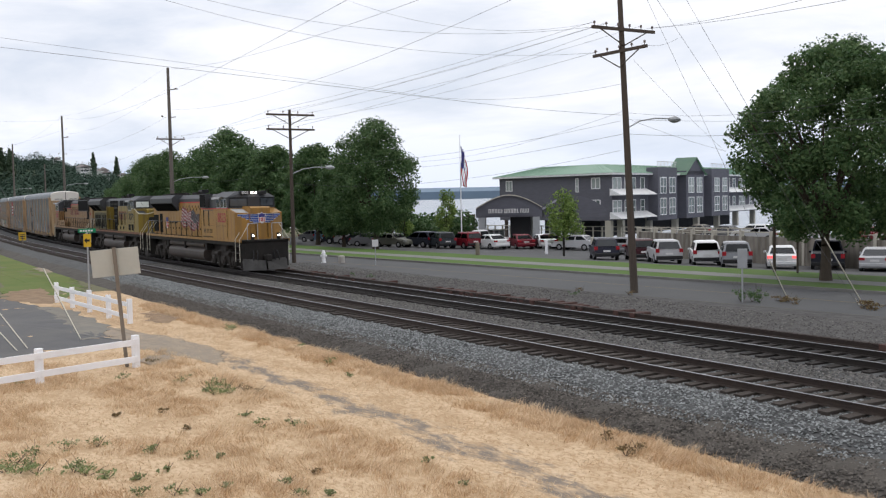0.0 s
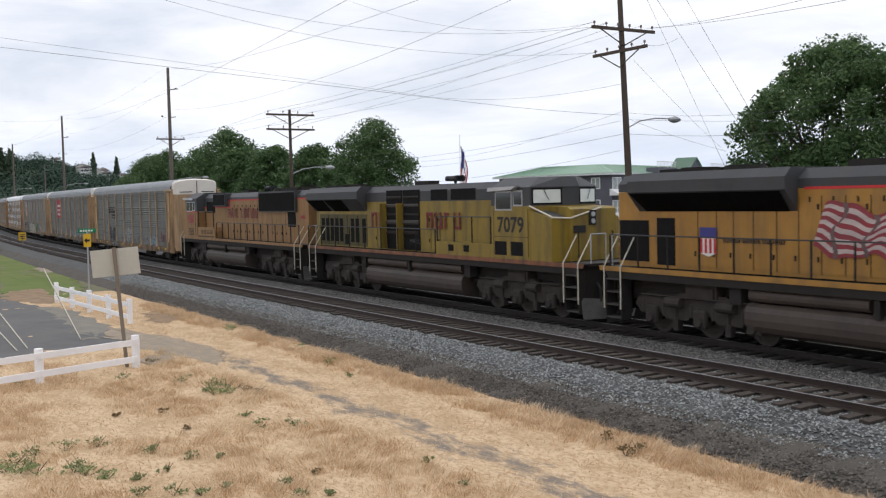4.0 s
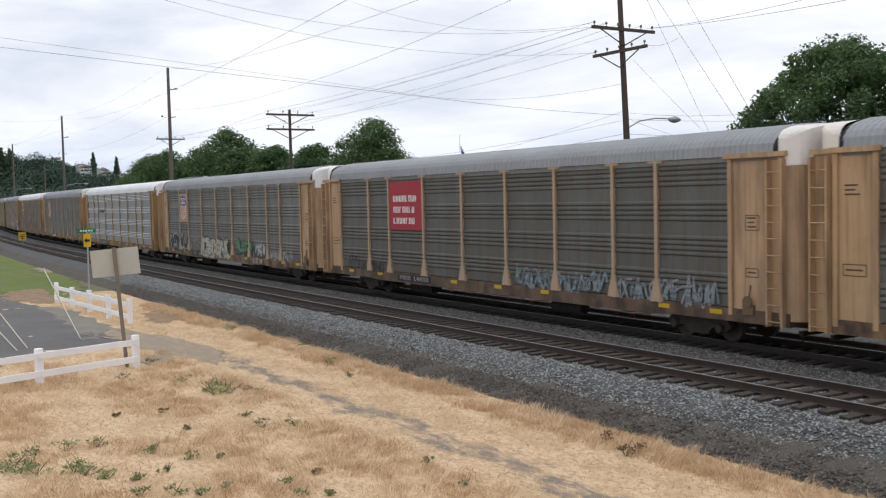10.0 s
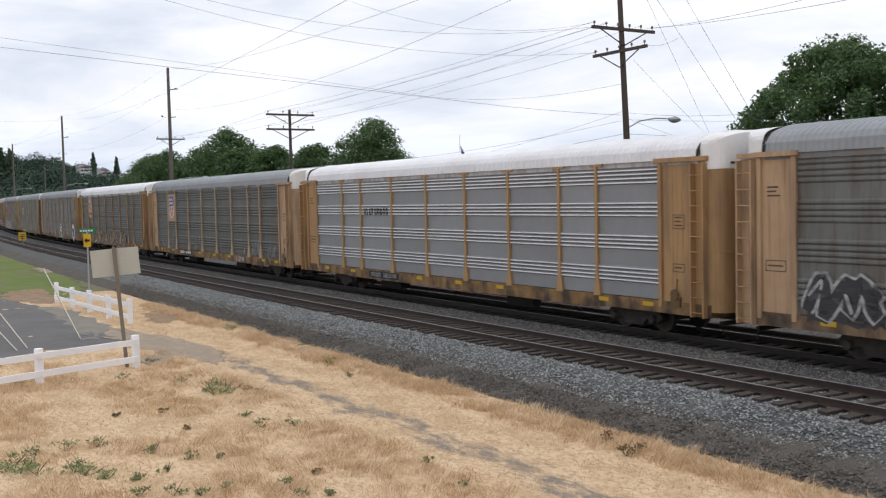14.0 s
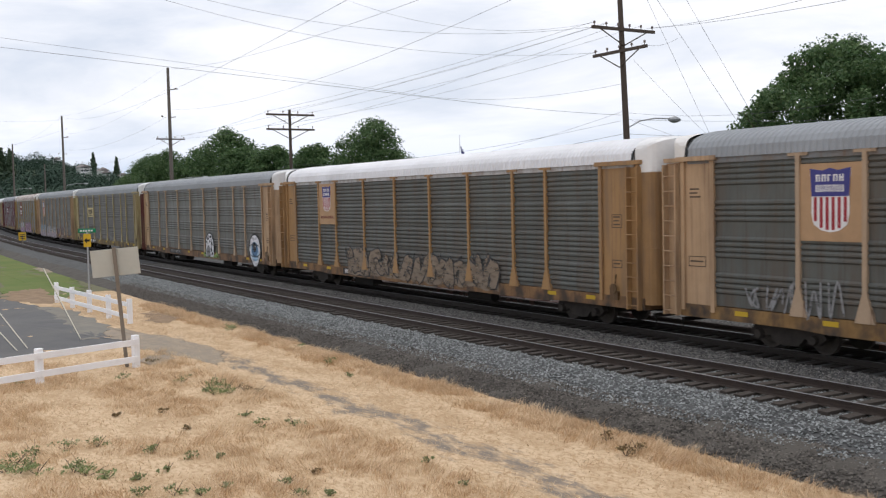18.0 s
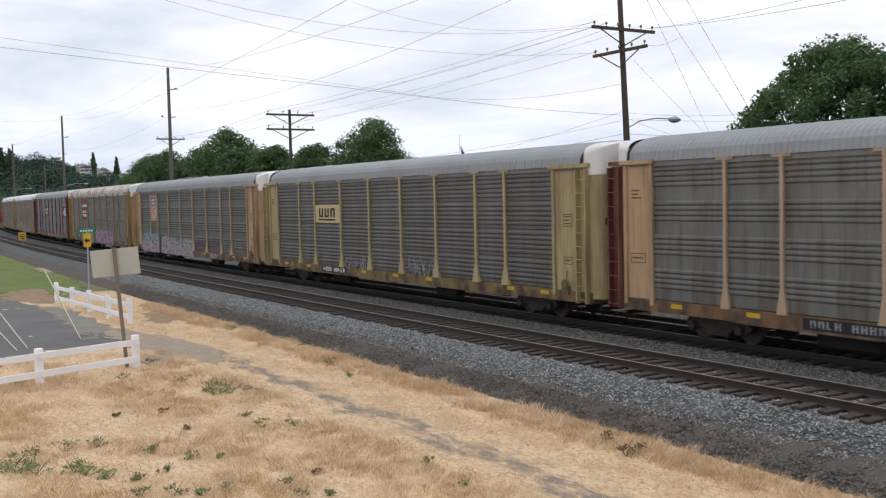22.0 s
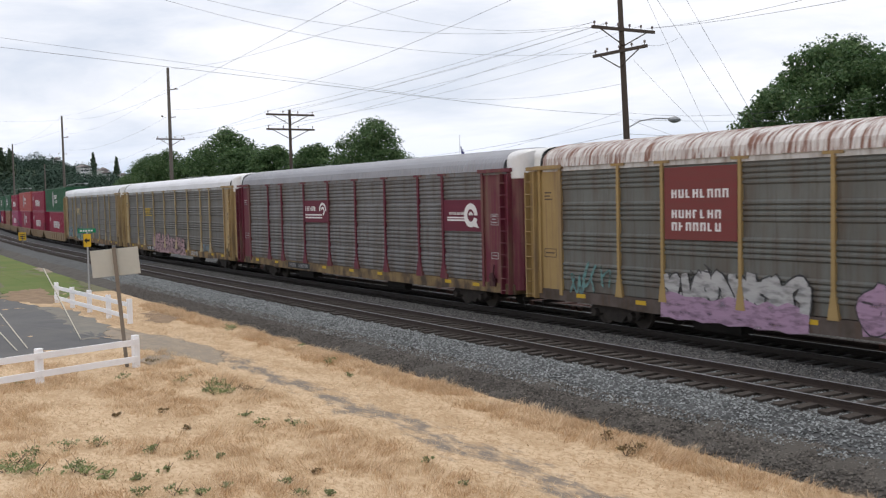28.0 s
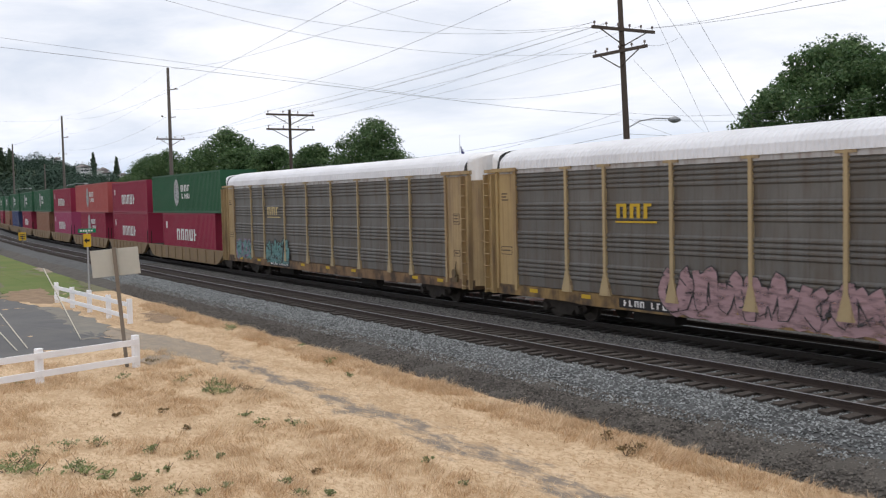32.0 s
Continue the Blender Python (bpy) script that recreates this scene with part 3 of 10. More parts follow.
ROOF = {False: roof_mesh(26.42, False), True: roof_mesh(26.42, True)}
PANEL, POST = {}, {}
for kind in ("plain", "slotted", "silver"):
    for i in range(len(BAYS) - 1):
        w = round(BAYS[i + 1] - BAYS[i] - 0.1, 2)
        if (kind, w) not in PANEL:
            PANEL[kind, w] = panel_mesh(w, kind)
POST["wide"], POST["mid"] = post_mesh(0.27), post_mesh(0.17, 0.11)


def bow(y):
    """How far the end doors stand out beyond the corner columns: nearly flat, with rounded upright edges."""
    return 0.60 * max(0.0, 1 - (abs(y) / (HALF + 0.02)) ** 7) ** 0.5


CAP_Z = 4.9


def arch_z(a):
    return 5.17 + 0.76 * math.sin(a) ** 0.66


def end_cap_mesh():
    """White upper end: follows the roof's arch and the bowed doors below."""
    n = 22
    verts, faces = [], []
    for i in range(n + 1):
        a = math.pi * i / n
        y = -math.cos(a) * (HALF + 0.03)
        top, x = 5.17 + 0.80 * math.sin(a) ** 0.34, bow(y)
        verts += [(x, y, CAP_Z - 0.02), (x + 0.02, y, CAP_Z), (x + 0.02, y, top - 0.06), (x - 0.04, y, top), (-0.16, y, top + 0.01)]
    for i in range(n):
        for j in range(4):
            faces.append((i * 5 + j, (i + 1) * 5 + j, (i + 1) * 5 + j + 1, i * 5 + j + 1))
    return raw("end_cap", verts, faces, M["tint_roof"])


def roof_seal_mesh():
    """Black rubber seal where the corrugated roof meets the white end."""
    n = 22
    prof = [(-0.045, 0.0), (-0.045, 0.05), (0.03, 0.05), (0.03, 0.0)]
    verts, faces = [], []
    for i in range(n + 1):
        a = math.pi * i / n
        w = 0.02 * math.sin(i * 2.3)
        for x, up in prof:
            k = 1.045 + up * 0.6
            verts.append((x + w, -math.cos(a) * (HALF + 0.07) * (1.0 + up * 0.5), 5.17 + (arch_z(a) - 5.17) * k))
    for i in range(n):
        for j in range(4):
            k = (j + 1) % 4
            faces.append((i * 4 + j, (i + 1) * 4 + j, (i + 1) * 4 + k, i * 4 + k))
    return raw("roof_seal", verts, faces, M["trim"])


def end_door_mesh(side):
    n = 12
    verts, faces = [], []
    for i in range(n + 1):
        y = side * (0.015 + (HALF - 0.01) * (i / n) ** 0.7)
        for z in (0.88, 2.55, 2.56, 2.60, 2.61, CAP_Z):
            verts.append((bow(y) + (0.012 if 2.555 < z < 2.605 else 0.0), y, z))
        for z in (CAP_Z, 0.88):
            verts.append((bow(y) - 0.07, y, z))
    for i in range(n):
        for j in range(8):
            k = (j + 1) % 8
            q = (i * 8 + j, (i + 1) * 8 + j, (i + 1) * 8 + k, i * 8 + k)
            faces.append(q)
    return raw("end_door", verts, faces, M["tint_steel"])


END_DOOR = {1: end_door_mesh(1), -1: end_door_mesh(-1)}
END_CAP, ROOF_SEAL = end_cap_mesh(), roof_seal_mesh()
bm = bmesh.new()
box(bm, -13.2, 13.2, -HALF - 0.03, -HALF + 0.05, 5.05, 5.24)


def ladder_mesh():
    """Two flat strings standing off the side, round rungs between them that bow out a little."""
    bm = bmesh.new()
    for x in (0.0, 0.47):
        box(bm, x, x + 0.05, -0.2, 0.0, 0.72, 5.06)
    for k in range(10):
        z = 0.86 + k * 0.43
        tube(bm, [(0.03, -0.19, z), (0.13, -0.225, z), (0.39, -0.225, z), (0.49, -0.19, z)], 0.017, seg=5)
    return mesh_of("ladder", bm, M["tint_steel"])


LADDER = ladder_mesh()
COLUMN_BM = bmesh.new()
box(COLUMN_BM, -14.03, -13.53, -HALF, -HALF + 0.05, 0.72, 5.1)
box(COLUMN_BM, -13.56, -13.5, -HALF - 0.06, -HALF + 0.07, 0.72, 5.1)
box(COLUMN_BM, -14.06, -13.4, -HALF - 0.12, -HALF + 0.06, 5.12, 5.24)
CORNER_COLUMN = mesh_of("corner_column", COLUMN_BM, M["tint_steel"])
SEAM_BM = bmesh.new()
box(SEAM_BM, 0.58, 0.625, -0.03, 0.03, 1.0, 5.84)
box(SEAM_BM, 0.60, 0.68, -0.06, 0.06, 4.35, 4.85)
box(SEAM_BM, 0.60, 0.68, -0.05, 0.05, 1.5, 2.2)
DOOR_SEAM = mesh_of("door_seam", SEAM_BM, M["under"])
CAP_MARK_BM = bmesh.new()
box(CAP_MARK_BM, 0.618, 0.63, -0.45, 0.45, 5.02, 5.08)
CAP_MARK = mesh_of("warning_mark", CAP_MARK_BM, M["trim"])
TOP_CHORD = mesh_of("top_chord", bm, M["tint_steel"])


def end_meshes(x0, x1):
    out = []
    for nm, b in (("end_section", (x0, x1, -HALF, -HALF + 0.09, 0.82, 5.12)), ("corner_post", (x0, x0 + 0.14, -HALF - 0.07, -HALF, 0.9, 5.12)), ("corner_post", (x1 - 0.14, x1, -HALF - 0.07, -HALF, 0.9, 5.12)),
                  ("ledge", (x0 - 0.1, x1 + 0.1, -HALF - 0.14, -HALF + 0.05, 5.13, 5.26))):
        bm = bmesh.new()
        box(bm, *b)
        out.append(mesh_of(nm, bm, M["tint_steel"]))
    return out


END_PARTS = {-13.45: end_meshes(-13.45, -12.2), 11.6: end_meshes(11.6, 13.45)}


def build_rack(spec):
    label, kind, panel, post, roof, cap, sill = (spec[k] for k in ("label", "kind", "panel", "post", "roof", "cap", "sill"))
    t = thing("auto_rack_wagon", label, "rail wagon", "auto rack wagons of the freight train")
    part("roof", ROOF[spec.get("rust", False)], None, t, color=roof)
    for s in (-1, 1):
        flip = Matrix.Identity(4) if s < 0 else Matrix.Rotation(math.pi, 4, "Z")
        for i in range(len(BAYS) - 1):
            w = round(BAYS[i + 1] - BAYS[i] - 0.1, 2)
            jit = 1 + 0.06 * math.sin(i * 2.3 + spec["n"] * 1.7 + s)
            part("side_panel", PANEL[kind, w], None, t, at=flip @ Matrix.Translation(((BAYS[i] + BAYS[i + 1]) / 2, -HALF + 0.02, 0)), color=tuple(v * jit for v in panel))
        part("top_chord", TOP_CHORD, None, t, at=flip, color=tuple(0.62 * v for v in roof))
        for x in BAYS[1:-1]:
            part("side_post", POST["wide" if spec["n"] % 3 else "mid"], None, t, at=flip @ Matrix.Translation((x, -HALF, 0)), color=post)
        # solid end sections with the corner columns and the ledge above
        for x0, x1 in ((-13.45, -12.2), (11.6, 13.45)):
            ec = spec.get("end", post)
            sec = part("end_section", END_PARTS[x0][0], None, t, at=flip, color=ec)
            for q in END_PARTS[x0][1:3]:
                part("corner_post", q, None, sec, color=ec)
            part("ledge", END_PARTS[x0][3], None, sec, color=ec)
        for lx in (12.98, -14.04):
            part("ladder", LADDER, None, t, at=flip @ Matrix.Translation((lx, -HALF, 0)), color=spec.get("column", ec) if lx < 0 else ec)
        part("corner_column", CORNER_COLUMN, None, t, at=flip, color=spec.get("column", ec))
        bm = bmesh.new()
        rod(bm, (12.3, -HALF - 0.13, 1.3), (12.3, -HALF - 0.10, 1.3), 0.16, seg=14)
        box(bm, 12.12, 12.48, -HALF - 0.10, -HALF, 0.95, 1.22)
        rod(bm, (12.3, -HALF - 0.08, 1.2), (12.36, -HALF - 0.05, 1.75), 0.02, seg=5)
        part("hand_brake" if s < 0 else "door_latch", bm, M["tint_steel"], t, at=flip, color=tuple(0.3 * v for v in ec))
    for e, s in (("front", 1), ("rear", -1)):
        turn = Matrix.Translation((s * 13.42, 0, 0)) @ Matrix.Rotation(0 if s > 0 else math.pi, 4, "Z")
        # Same paint as the ends; the 0.9 puts their weaker skylight into the tint.
        for y in (-1, 1):
            part("end_door", END_DOOR[y], None, t, at=turn, color=tuple(0.9 * v for v in ec))
        if spec["n"] in (7, 11, 12):
            bm = bmesh.new()
            box(bm, 0.5, 0.612, -1.3, -0.75, 3.28, 3.5)
            part("door_vent", bm, M["under"], t, "dark rusty vent in the end door", at=turn)
        part("door_seam", DOOR_SEAM, None, t, at=turn)
        part("end_cap", END_CAP, None, t, at=turn, color=cap)
        for y in (-0.78, 0.78):
            part("warning_mark", CAP_MARK, None, t, at=turn @ Matrix.Translation((0, y, 0)))
        part("roof_seal", ROOF_SEAL, None, t, at=Matrix.Translation((s * 13.2, 0, 0)))
    bm = bmesh.new()
    prism(bm, [(-13.6, 0.72), (-9.5, 0.72), (-8.6, 0.66), (8.6, 0.66), (9.5, 0.72), (13.6, 0.72), (13.6, 1.08), (-13.6, 1.08)], "y", -HALF - 0.03, HALF + 0.03)
    part("side_sill", bm, M["tint_sill"], t, color=sill)
    bm = bmesh.new()
    box(bm, -13.9, 13.9, -0.35, 0.35, 0.55, 0.9)
    for s in (-1, 1):
        box(bm, s * 14.05 - 0.3, s * 14.05 + 0.3, -0.14, 0.14, 0.7, 1.0)
        box(bm, s * 13.7 - 0.05, s * 13.7 + 0.05, -1.3, 1.3, 0.5, 0.62)
        rod(bm, (s * 13.75, -1.25, 0.5), (s * 13.75, -1.25, 0.25), 0.02, seg=5)
    box(bm, -7.0, -5.2, -0.9, -0.4, 0.25, 0.55)
    rod(bm, (3.0, -0.8, 0.42), (4.6, -0.8, 0.42), 0.2, seg=10)
    part("underframe", bm, M["under"], t)
    for x in (-10.1, 10.1):
        add_truck(t, x, (-0.86, 0.86), 0.42, 0.72)
    return t


TAN, GOLD, YEL, MAROON = (0.44, 0.325, 0.225), (0.43, 0.265, 0.125), (0.50, 0.38, 0.13), (0.14, 0.025, 0.045)
TAN_END = (0.49, 0.335, 0.205)
GREY, DARK, SILV = (0.172, 0.182, 0.174), (0.130, 0.137, 0.129), (0.27, 0.28, 0.29)
ROOF_G, ROOF_W = (0.315, 0.335, 0.355), (0.80, 0.81, 0.84)
SPECS = [
    dict(label="grey ribbed auto rack wagon with tan posts, graffiti and white end", kind="plain", panel=GREY, post=TAN, roof=ROOF_G, cap=(0.78, 0.74, 0.68), sill=(0.25, 0.16, 0.09), end=(0.50, 0.34, 0.195)),
    dict(label="grey auto rack wagon with tan posts and a red sign", kind="plain", panel=DARK, post=TAN, roof=ROOF_G, cap=(0.8, 0.78, 0.75), sill=(0.17, 0.12, 0.085), end=TAN_END),
    dict(label="grey auto rack wagon with a shield sign and long graffiti", kind="plain", panel=GREY, post=TAN, roof=ROOF_G, cap=(0.8, 0.8, 0.8), sill=(0.24, 0.165, 0.10), end=TAN_END),
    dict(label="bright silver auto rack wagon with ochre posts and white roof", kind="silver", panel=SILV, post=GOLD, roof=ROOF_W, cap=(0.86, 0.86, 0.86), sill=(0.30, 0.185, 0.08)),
    dict(label="grey auto rack wagon with a shield sign and faint scrawls", kind="plain", panel=DARK, post=TAN, roof=ROOF_G, cap=(0.8, 0.78, 0.75), sill=(0.29, 0.175, 0.07), end=TAN_END),
    dict(label="dark grey auto rack wagon with white roof and black graffiti", kind="slotted", panel=DARK, post=(0.38, 0.225, 0.10), roof=ROOF_W, cap=(0.86, 0.86, 0.86), sill=(0.27, 0.155, 0.075)),
    dict(label="grey auto rack wagon with tan posts and a painted blue eye", kind="plain", panel=(0.178, 0.184, 0.176), post=TAN, roof=ROOF_G, cap=(0.72, 0.72, 0.72), sill=(0.23, 0.135, 0.075), column=(0.13, 0.035, 0.035), end=TAN_END),
    dict(label="grey auto rack wagon with pale yellow posts and a yellow sign", kind="slotted", panel=(0.15, 0.15, 0.148), post=(0.42, 0.35, 0.185), roof=ROOF_G, cap=(0.75, 0.75, 0.75), sill=(0.24, 0.175, 0.075)),
    dict(label="grey auto rack wagon with white and blue graffiti along the sill", kind="plain", panel=DARK, post=TAN, roof=ROOF_G, cap=(0.8, 0.8, 0.8), sill=(0.21, 0.13, 0.09), end=TAN_END),
    dict(label="dark grey auto rack wagon with rusty roof and pink graffiti", kind="plain", panel=(0.158, 0.164, 0.154), post=(0.37, 0.26, 0.11), roof=(1, 1, 1), cap=(0.78, 0.78, 0.76), sill=(0.12, 0.10, 0.09), rust=True),
    dict(label="grey auto rack wagon with maroon posts and two maroon signs", kind="slotted", panel=(0.19, 0.188, 0.19), post=MAROON, roof=(0.36, 0.37, 0.40), cap=(0.82, 0.82, 0.82), sill=(0.26, 0.185, 0.09)),
    dict(label="brown-grey auto rack wagon with white roof and pink graffiti", kind="plain", panel=(0.16, 0.155, 0.147), post=(0.43, 0.335, 0.19), end=(0.44, 0.32, 0.155), roof=ROOF_W, cap=(0.86, 0.86, 0.86), sill=(0.30, 0.20, 0.085)),
    dict(label="brown-grey auto rack wagon with white roof and teal graffiti", kind="plain", panel=(0.163, 0.158, 0.15), post=(0.41, 0.325, 0.19), end=(0.42, 0.31, 0.165), roof=ROOF_W, cap=(0.86, 0.86, 0.86), sill=(0.26, 0.165, 0.09)),
]
RACKS = []
SHIFT = (0, 0.25, 0.29, 0.19, 0, 0, 0, 0, 0, -0.5, -0.45, -0.21, -0.2)
for n, spec in enumerate(SPECS):
    spec["n"] = n
    t = build_rack(spec)
    RACKS.append(t)
    MOVERS.append((t, C_FIRST - PITCH * n + SHIFT[n], Matrix.Identity(4)))

# ---- locomotives ----
M["loco_y"] = surface("loco_yellow", (0.37, 0.197, 0.04), (0.27, 0.14, 0.033), 1.6, 0.45, fine=9, bump=0.06, dirt=(0.20, 0.115, 0.04))
M["loco_y2"] = surface("loco_lemon_yellow", (0.27, 0.19, 0.026), (0.17, 0.118, 0.024), 0.8, 0.45, fine=9, bump=0.06, dirt=(0.095, 0.07, 0.03))
M["loco_y3"] = surface("loco_faded_yellow", (0.30, 0.17, 0.068), (0.21, 0.115, 0.05), 1.6, 0.55, fine=9, bump=0.08, dirt=(0.17, 0.10, 0.045))
M["loco_g"] = surface("loco_grey", (0.055, 0.058, 0.064), (0.032, 0.034, 0.038), 0.8, 0.5, fine=9, bump=0.06, dirt=(0.045, 0.044, 0.043))
M["loco_dark"] = surface("radiator_black", (0.009, 0.009, 0.010), (0.017, 0.017, 0.017), 3, 0.85, fine=30, bump=0.3, spec=0.08)
M["red"] = surface("red_paint", (0.50, 0.03, 0.035), (0.42, 0.03, 0.03), 2, 0.5, bump=0)
M["dark_red"] = surface("dark_red_paint", (0.33, 0.02, 0.035), (0.27, 0.02, 0.03), 2, 0.5, bump=0)
M["navy"] = surface("navy_paint", (0.05, 0.05, 0.22), (0.04, 0.04, 0.17), 2, 0.5, bump=0)
M["blue"] = surface("blue_paint", (0.07, 0.15, 0.50), (0.06, 0.12, 0.42), 2, 0.5, bump=0)
M["white"] = surface("white_lettering", (0.75, 0.74, 0.73), (0.62, 0.61, 0.60), 2, 0.6, bump=0)
M["black"] = surface("black_paint", (0.02, 0.02, 0.022), None, 2, 0.6, bump=0)
M["cream"] = surface("handrail_cream", (0.60, 0.57, 0.47), (0.5, 0.47, 0.38), 5, 0.5, bump=0)
M["loco_olive"] = surface("grimy_olive_paint", (0.105, 0.088, 0.026), (0.06, 0.05, 0.02), 1.2, 0.6, fine=9, bump=0.08, dirt=(0.045, 0.038, 0.022))
M["rust_sill"] = surface("rusty_orange_paint", (0.26, 0.105, 0.05), (0.14, 0.06, 0.035), 1.2, 0.6, fine=9, bump=0.08, dirt=(0.07, 0.045, 0.03))
M["wine"] = surface("faded_wine_lettering", (0.17, 0.018, 0.03), (0.12, 0.015, 0.024), 2, 0.6, bump=0)
M["tank"] = surface("fuel_tank_grey", (0.085, 0.064, 0.052), (0.036, 0.030, 0.027), 0.8, 0.55, fine=9, bump=0.1)
M["cab_glass"] = surface("cab_glass", (0.03, 0.035, 0.04), None, 2, 0.06, bump=0, spec=0.7)
# Pale copy of cab_glass: bright sky reflection painted as base colour.
M["cab_glass_sky"] = surface("sky_toned_cab_glass", (0.72, 0.77, 0.74), (0.5, 0.55, 0.53), 2, 0.15, bump=0, spec=0.6)
M["lamp"] = glow("headlight", (1.0, 0.95, 0.88), 9.0)
M["step"] = surface("scuffed_grey_steel", (0.07, 0.066, 0.062), (0.04, 0.037, 0.034), 2.5, 0.75, fine=14, bump=0.2)
M["plough"] = surface("scraped_plough_steel", (0.16, 0.155, 0.15), (0.08, 0.076, 0.072), 2.5, 0.7, fine=14, bump=0.2)
M["pale_roof"] = surface("pale_grey_paint", (0.50, 0.51, 0.53), (0.38, 0.38, 0.39), 2.5, 0.6, fine=12, bump=0.05)
# Dark strips for louvres and seams, the slits' shade put into the colour.
M["loco_slit_shade"] = surface("shadowed_louvre", (0.09, 0.06, 0.025), (0.06, 0.04, 0.02), 2, 0.8, fine=14, bump=0.1)
M["tan_sign"] = surface("tan_sign", (0.46, 0.29, 0.16), None, 2, 0.6, bump=0)


def words(name, text, size, mat, parent, at, label="", wide=1.0, bold=0.0):
    """Painted lettering, converted to a thin mesh. Reads along +x, faces -y."""
    cu = bpy.data.curves.new(name, "FONT")
    cu.body = text
    cu.size = size
    cu.extrude = 0.003
    cu.offset = bold
    cu.align_x, cu.align_y = "CENTER", "CENTER"
    cu.resolution_u = 3
    tmp = new(name, cu)
    me = bpy.data.meshes.new_from_object(tmp.evaluated_get(bpy.context.evaluated_depsgraph_get()))
    bpy.data.objects.remove(tmp)
    bpy.data.curves.remove(cu)
    me.materials.clear()
    me.materials.append(mat)
    ob = new(name, me)
    ob.parent = parent
    ob.matrix_basis = at @ Matrix.Rotation(radians(90), 4, "X") @ Matrix.Diagonal((wide, 1, 1, 1))
    if label:
        ob["label"] = label
    return ob


def plates(name, rects, mat, parent, y, label="", depth=0.006):
    """Painted bars on a side that faces -y: (x0, x1, z0, z1) each."""
    bm = bmesh.new()
    for x0, x1, z0, z1 in rects:
        box(bm, x0, x1, y - depth, y, z0, z1)
    return part(name, bm, mat, parent, label)


def poly_plate(name, pts, mat, parent, y, label="", depth=0.006):
    bm = bmesh.new()
    prism(bm, pts, "y", y - depth, y)
    return part(name, bm, mat, parent, label)


def letter_bars(x0, x1, z0, z1, n, seed=0):
    """Rows of upright bars the size of brand lettering."""
    r = random.Random(seed)
    w = (x1 - x0) / n
    out = []
    for i in range(n):
        a = x0 + i * w
        out.append((a + 0.08 * w, a + 0.34 * w, z0, z1))
        if r.random() < 0.75:
            out.append((a + 0.58 * w, a + 0.82 * w, z0, z1))
        z = r.choice((z0, (z0 + z1) / 2 - 0.06 * (z1 - z0), z1 - 0.2 * (z1 - z0)))
        out.append((a + 0.3 * w, a + 0.62 * w, z, z + 0.2 * (z1 - z0)))
    return out


def slab(owner, name, pts, y0, y1, mat, label=""):
    """A side-view outline (x, z) given depth from y0 to y1."""
    bm = bmesh.new()
    prism(bm, pts, "y", y0, y1)
    return part(name, bm, mat, owner, label)


def block(owner, name, x0, x1, y0, y1, z0, z1, mat, label="", bevel=0.0):
    bm = bmesh.new()
    box(bm, x0, x1, y0, y1, z0, z1, bevel=bevel)
    return part(name, bm, mat, owner, label)


def railing(owner, x0, x1, z, y, n, drop=(True, True), high=1.0):
    for i in range(n):
        x = x0 + (x1 - x0) * i / (n - 1)
        bm = bmesh.new()
        rod(bm, (x, y, z - 0.12), (x, y, z + high), 0.028, seg=6)
        part("handrail_post", bm, M["under"], owner)
    bm = bmesh.new()
    rod(bm, (x0, y, z + high), (x1, y, z + high), 0.022, seg=6)
    part("handrail", bm, M["loco_g"], owner)


def steps(owner, x, y, out):
    """Corner stair wells below the platform, with two cream grab rails."""
    s = 1 if y > 0 else -1
    ya, yb = sorted((y, y - s * 0.42))
    for z in (0.36, 0.76, 1.16, 1.56):
        block(owner, "step_tread", x - 0.33, x + 0.33, ya, yb, z, z + 0.05, M["step"])
    for dx in (-0.36, 0.34):
        slab(owner, "step_side", [(x + dx, 0.32), (x + dx + 0.03, 0.32), (x + dx + 0.03, 1.92), (x + dx, 1.92)], ya, yb, M["under"])
    block(owner, "step_back", x - 0.36, x + 0.36, min(yb, ya) + (0.40 if s < 0 else 0), max(ya, yb) - (0.40 if s > 0 else 0) + (0.001), 0.4, 1.9, M["under"])
    for dx in (-0.38, 0.38):
        bm = bmesh.new()
        tube(bm, [(x + dx, y + s * 0.05, 0.66), (x + dx, y + s * 0.05, 1.98), (x + dx, y - s * 0.55, 2.9)], 0.021)
        part("grab_rail", bm, M["cream"], owner, "cream tubular grab rail")


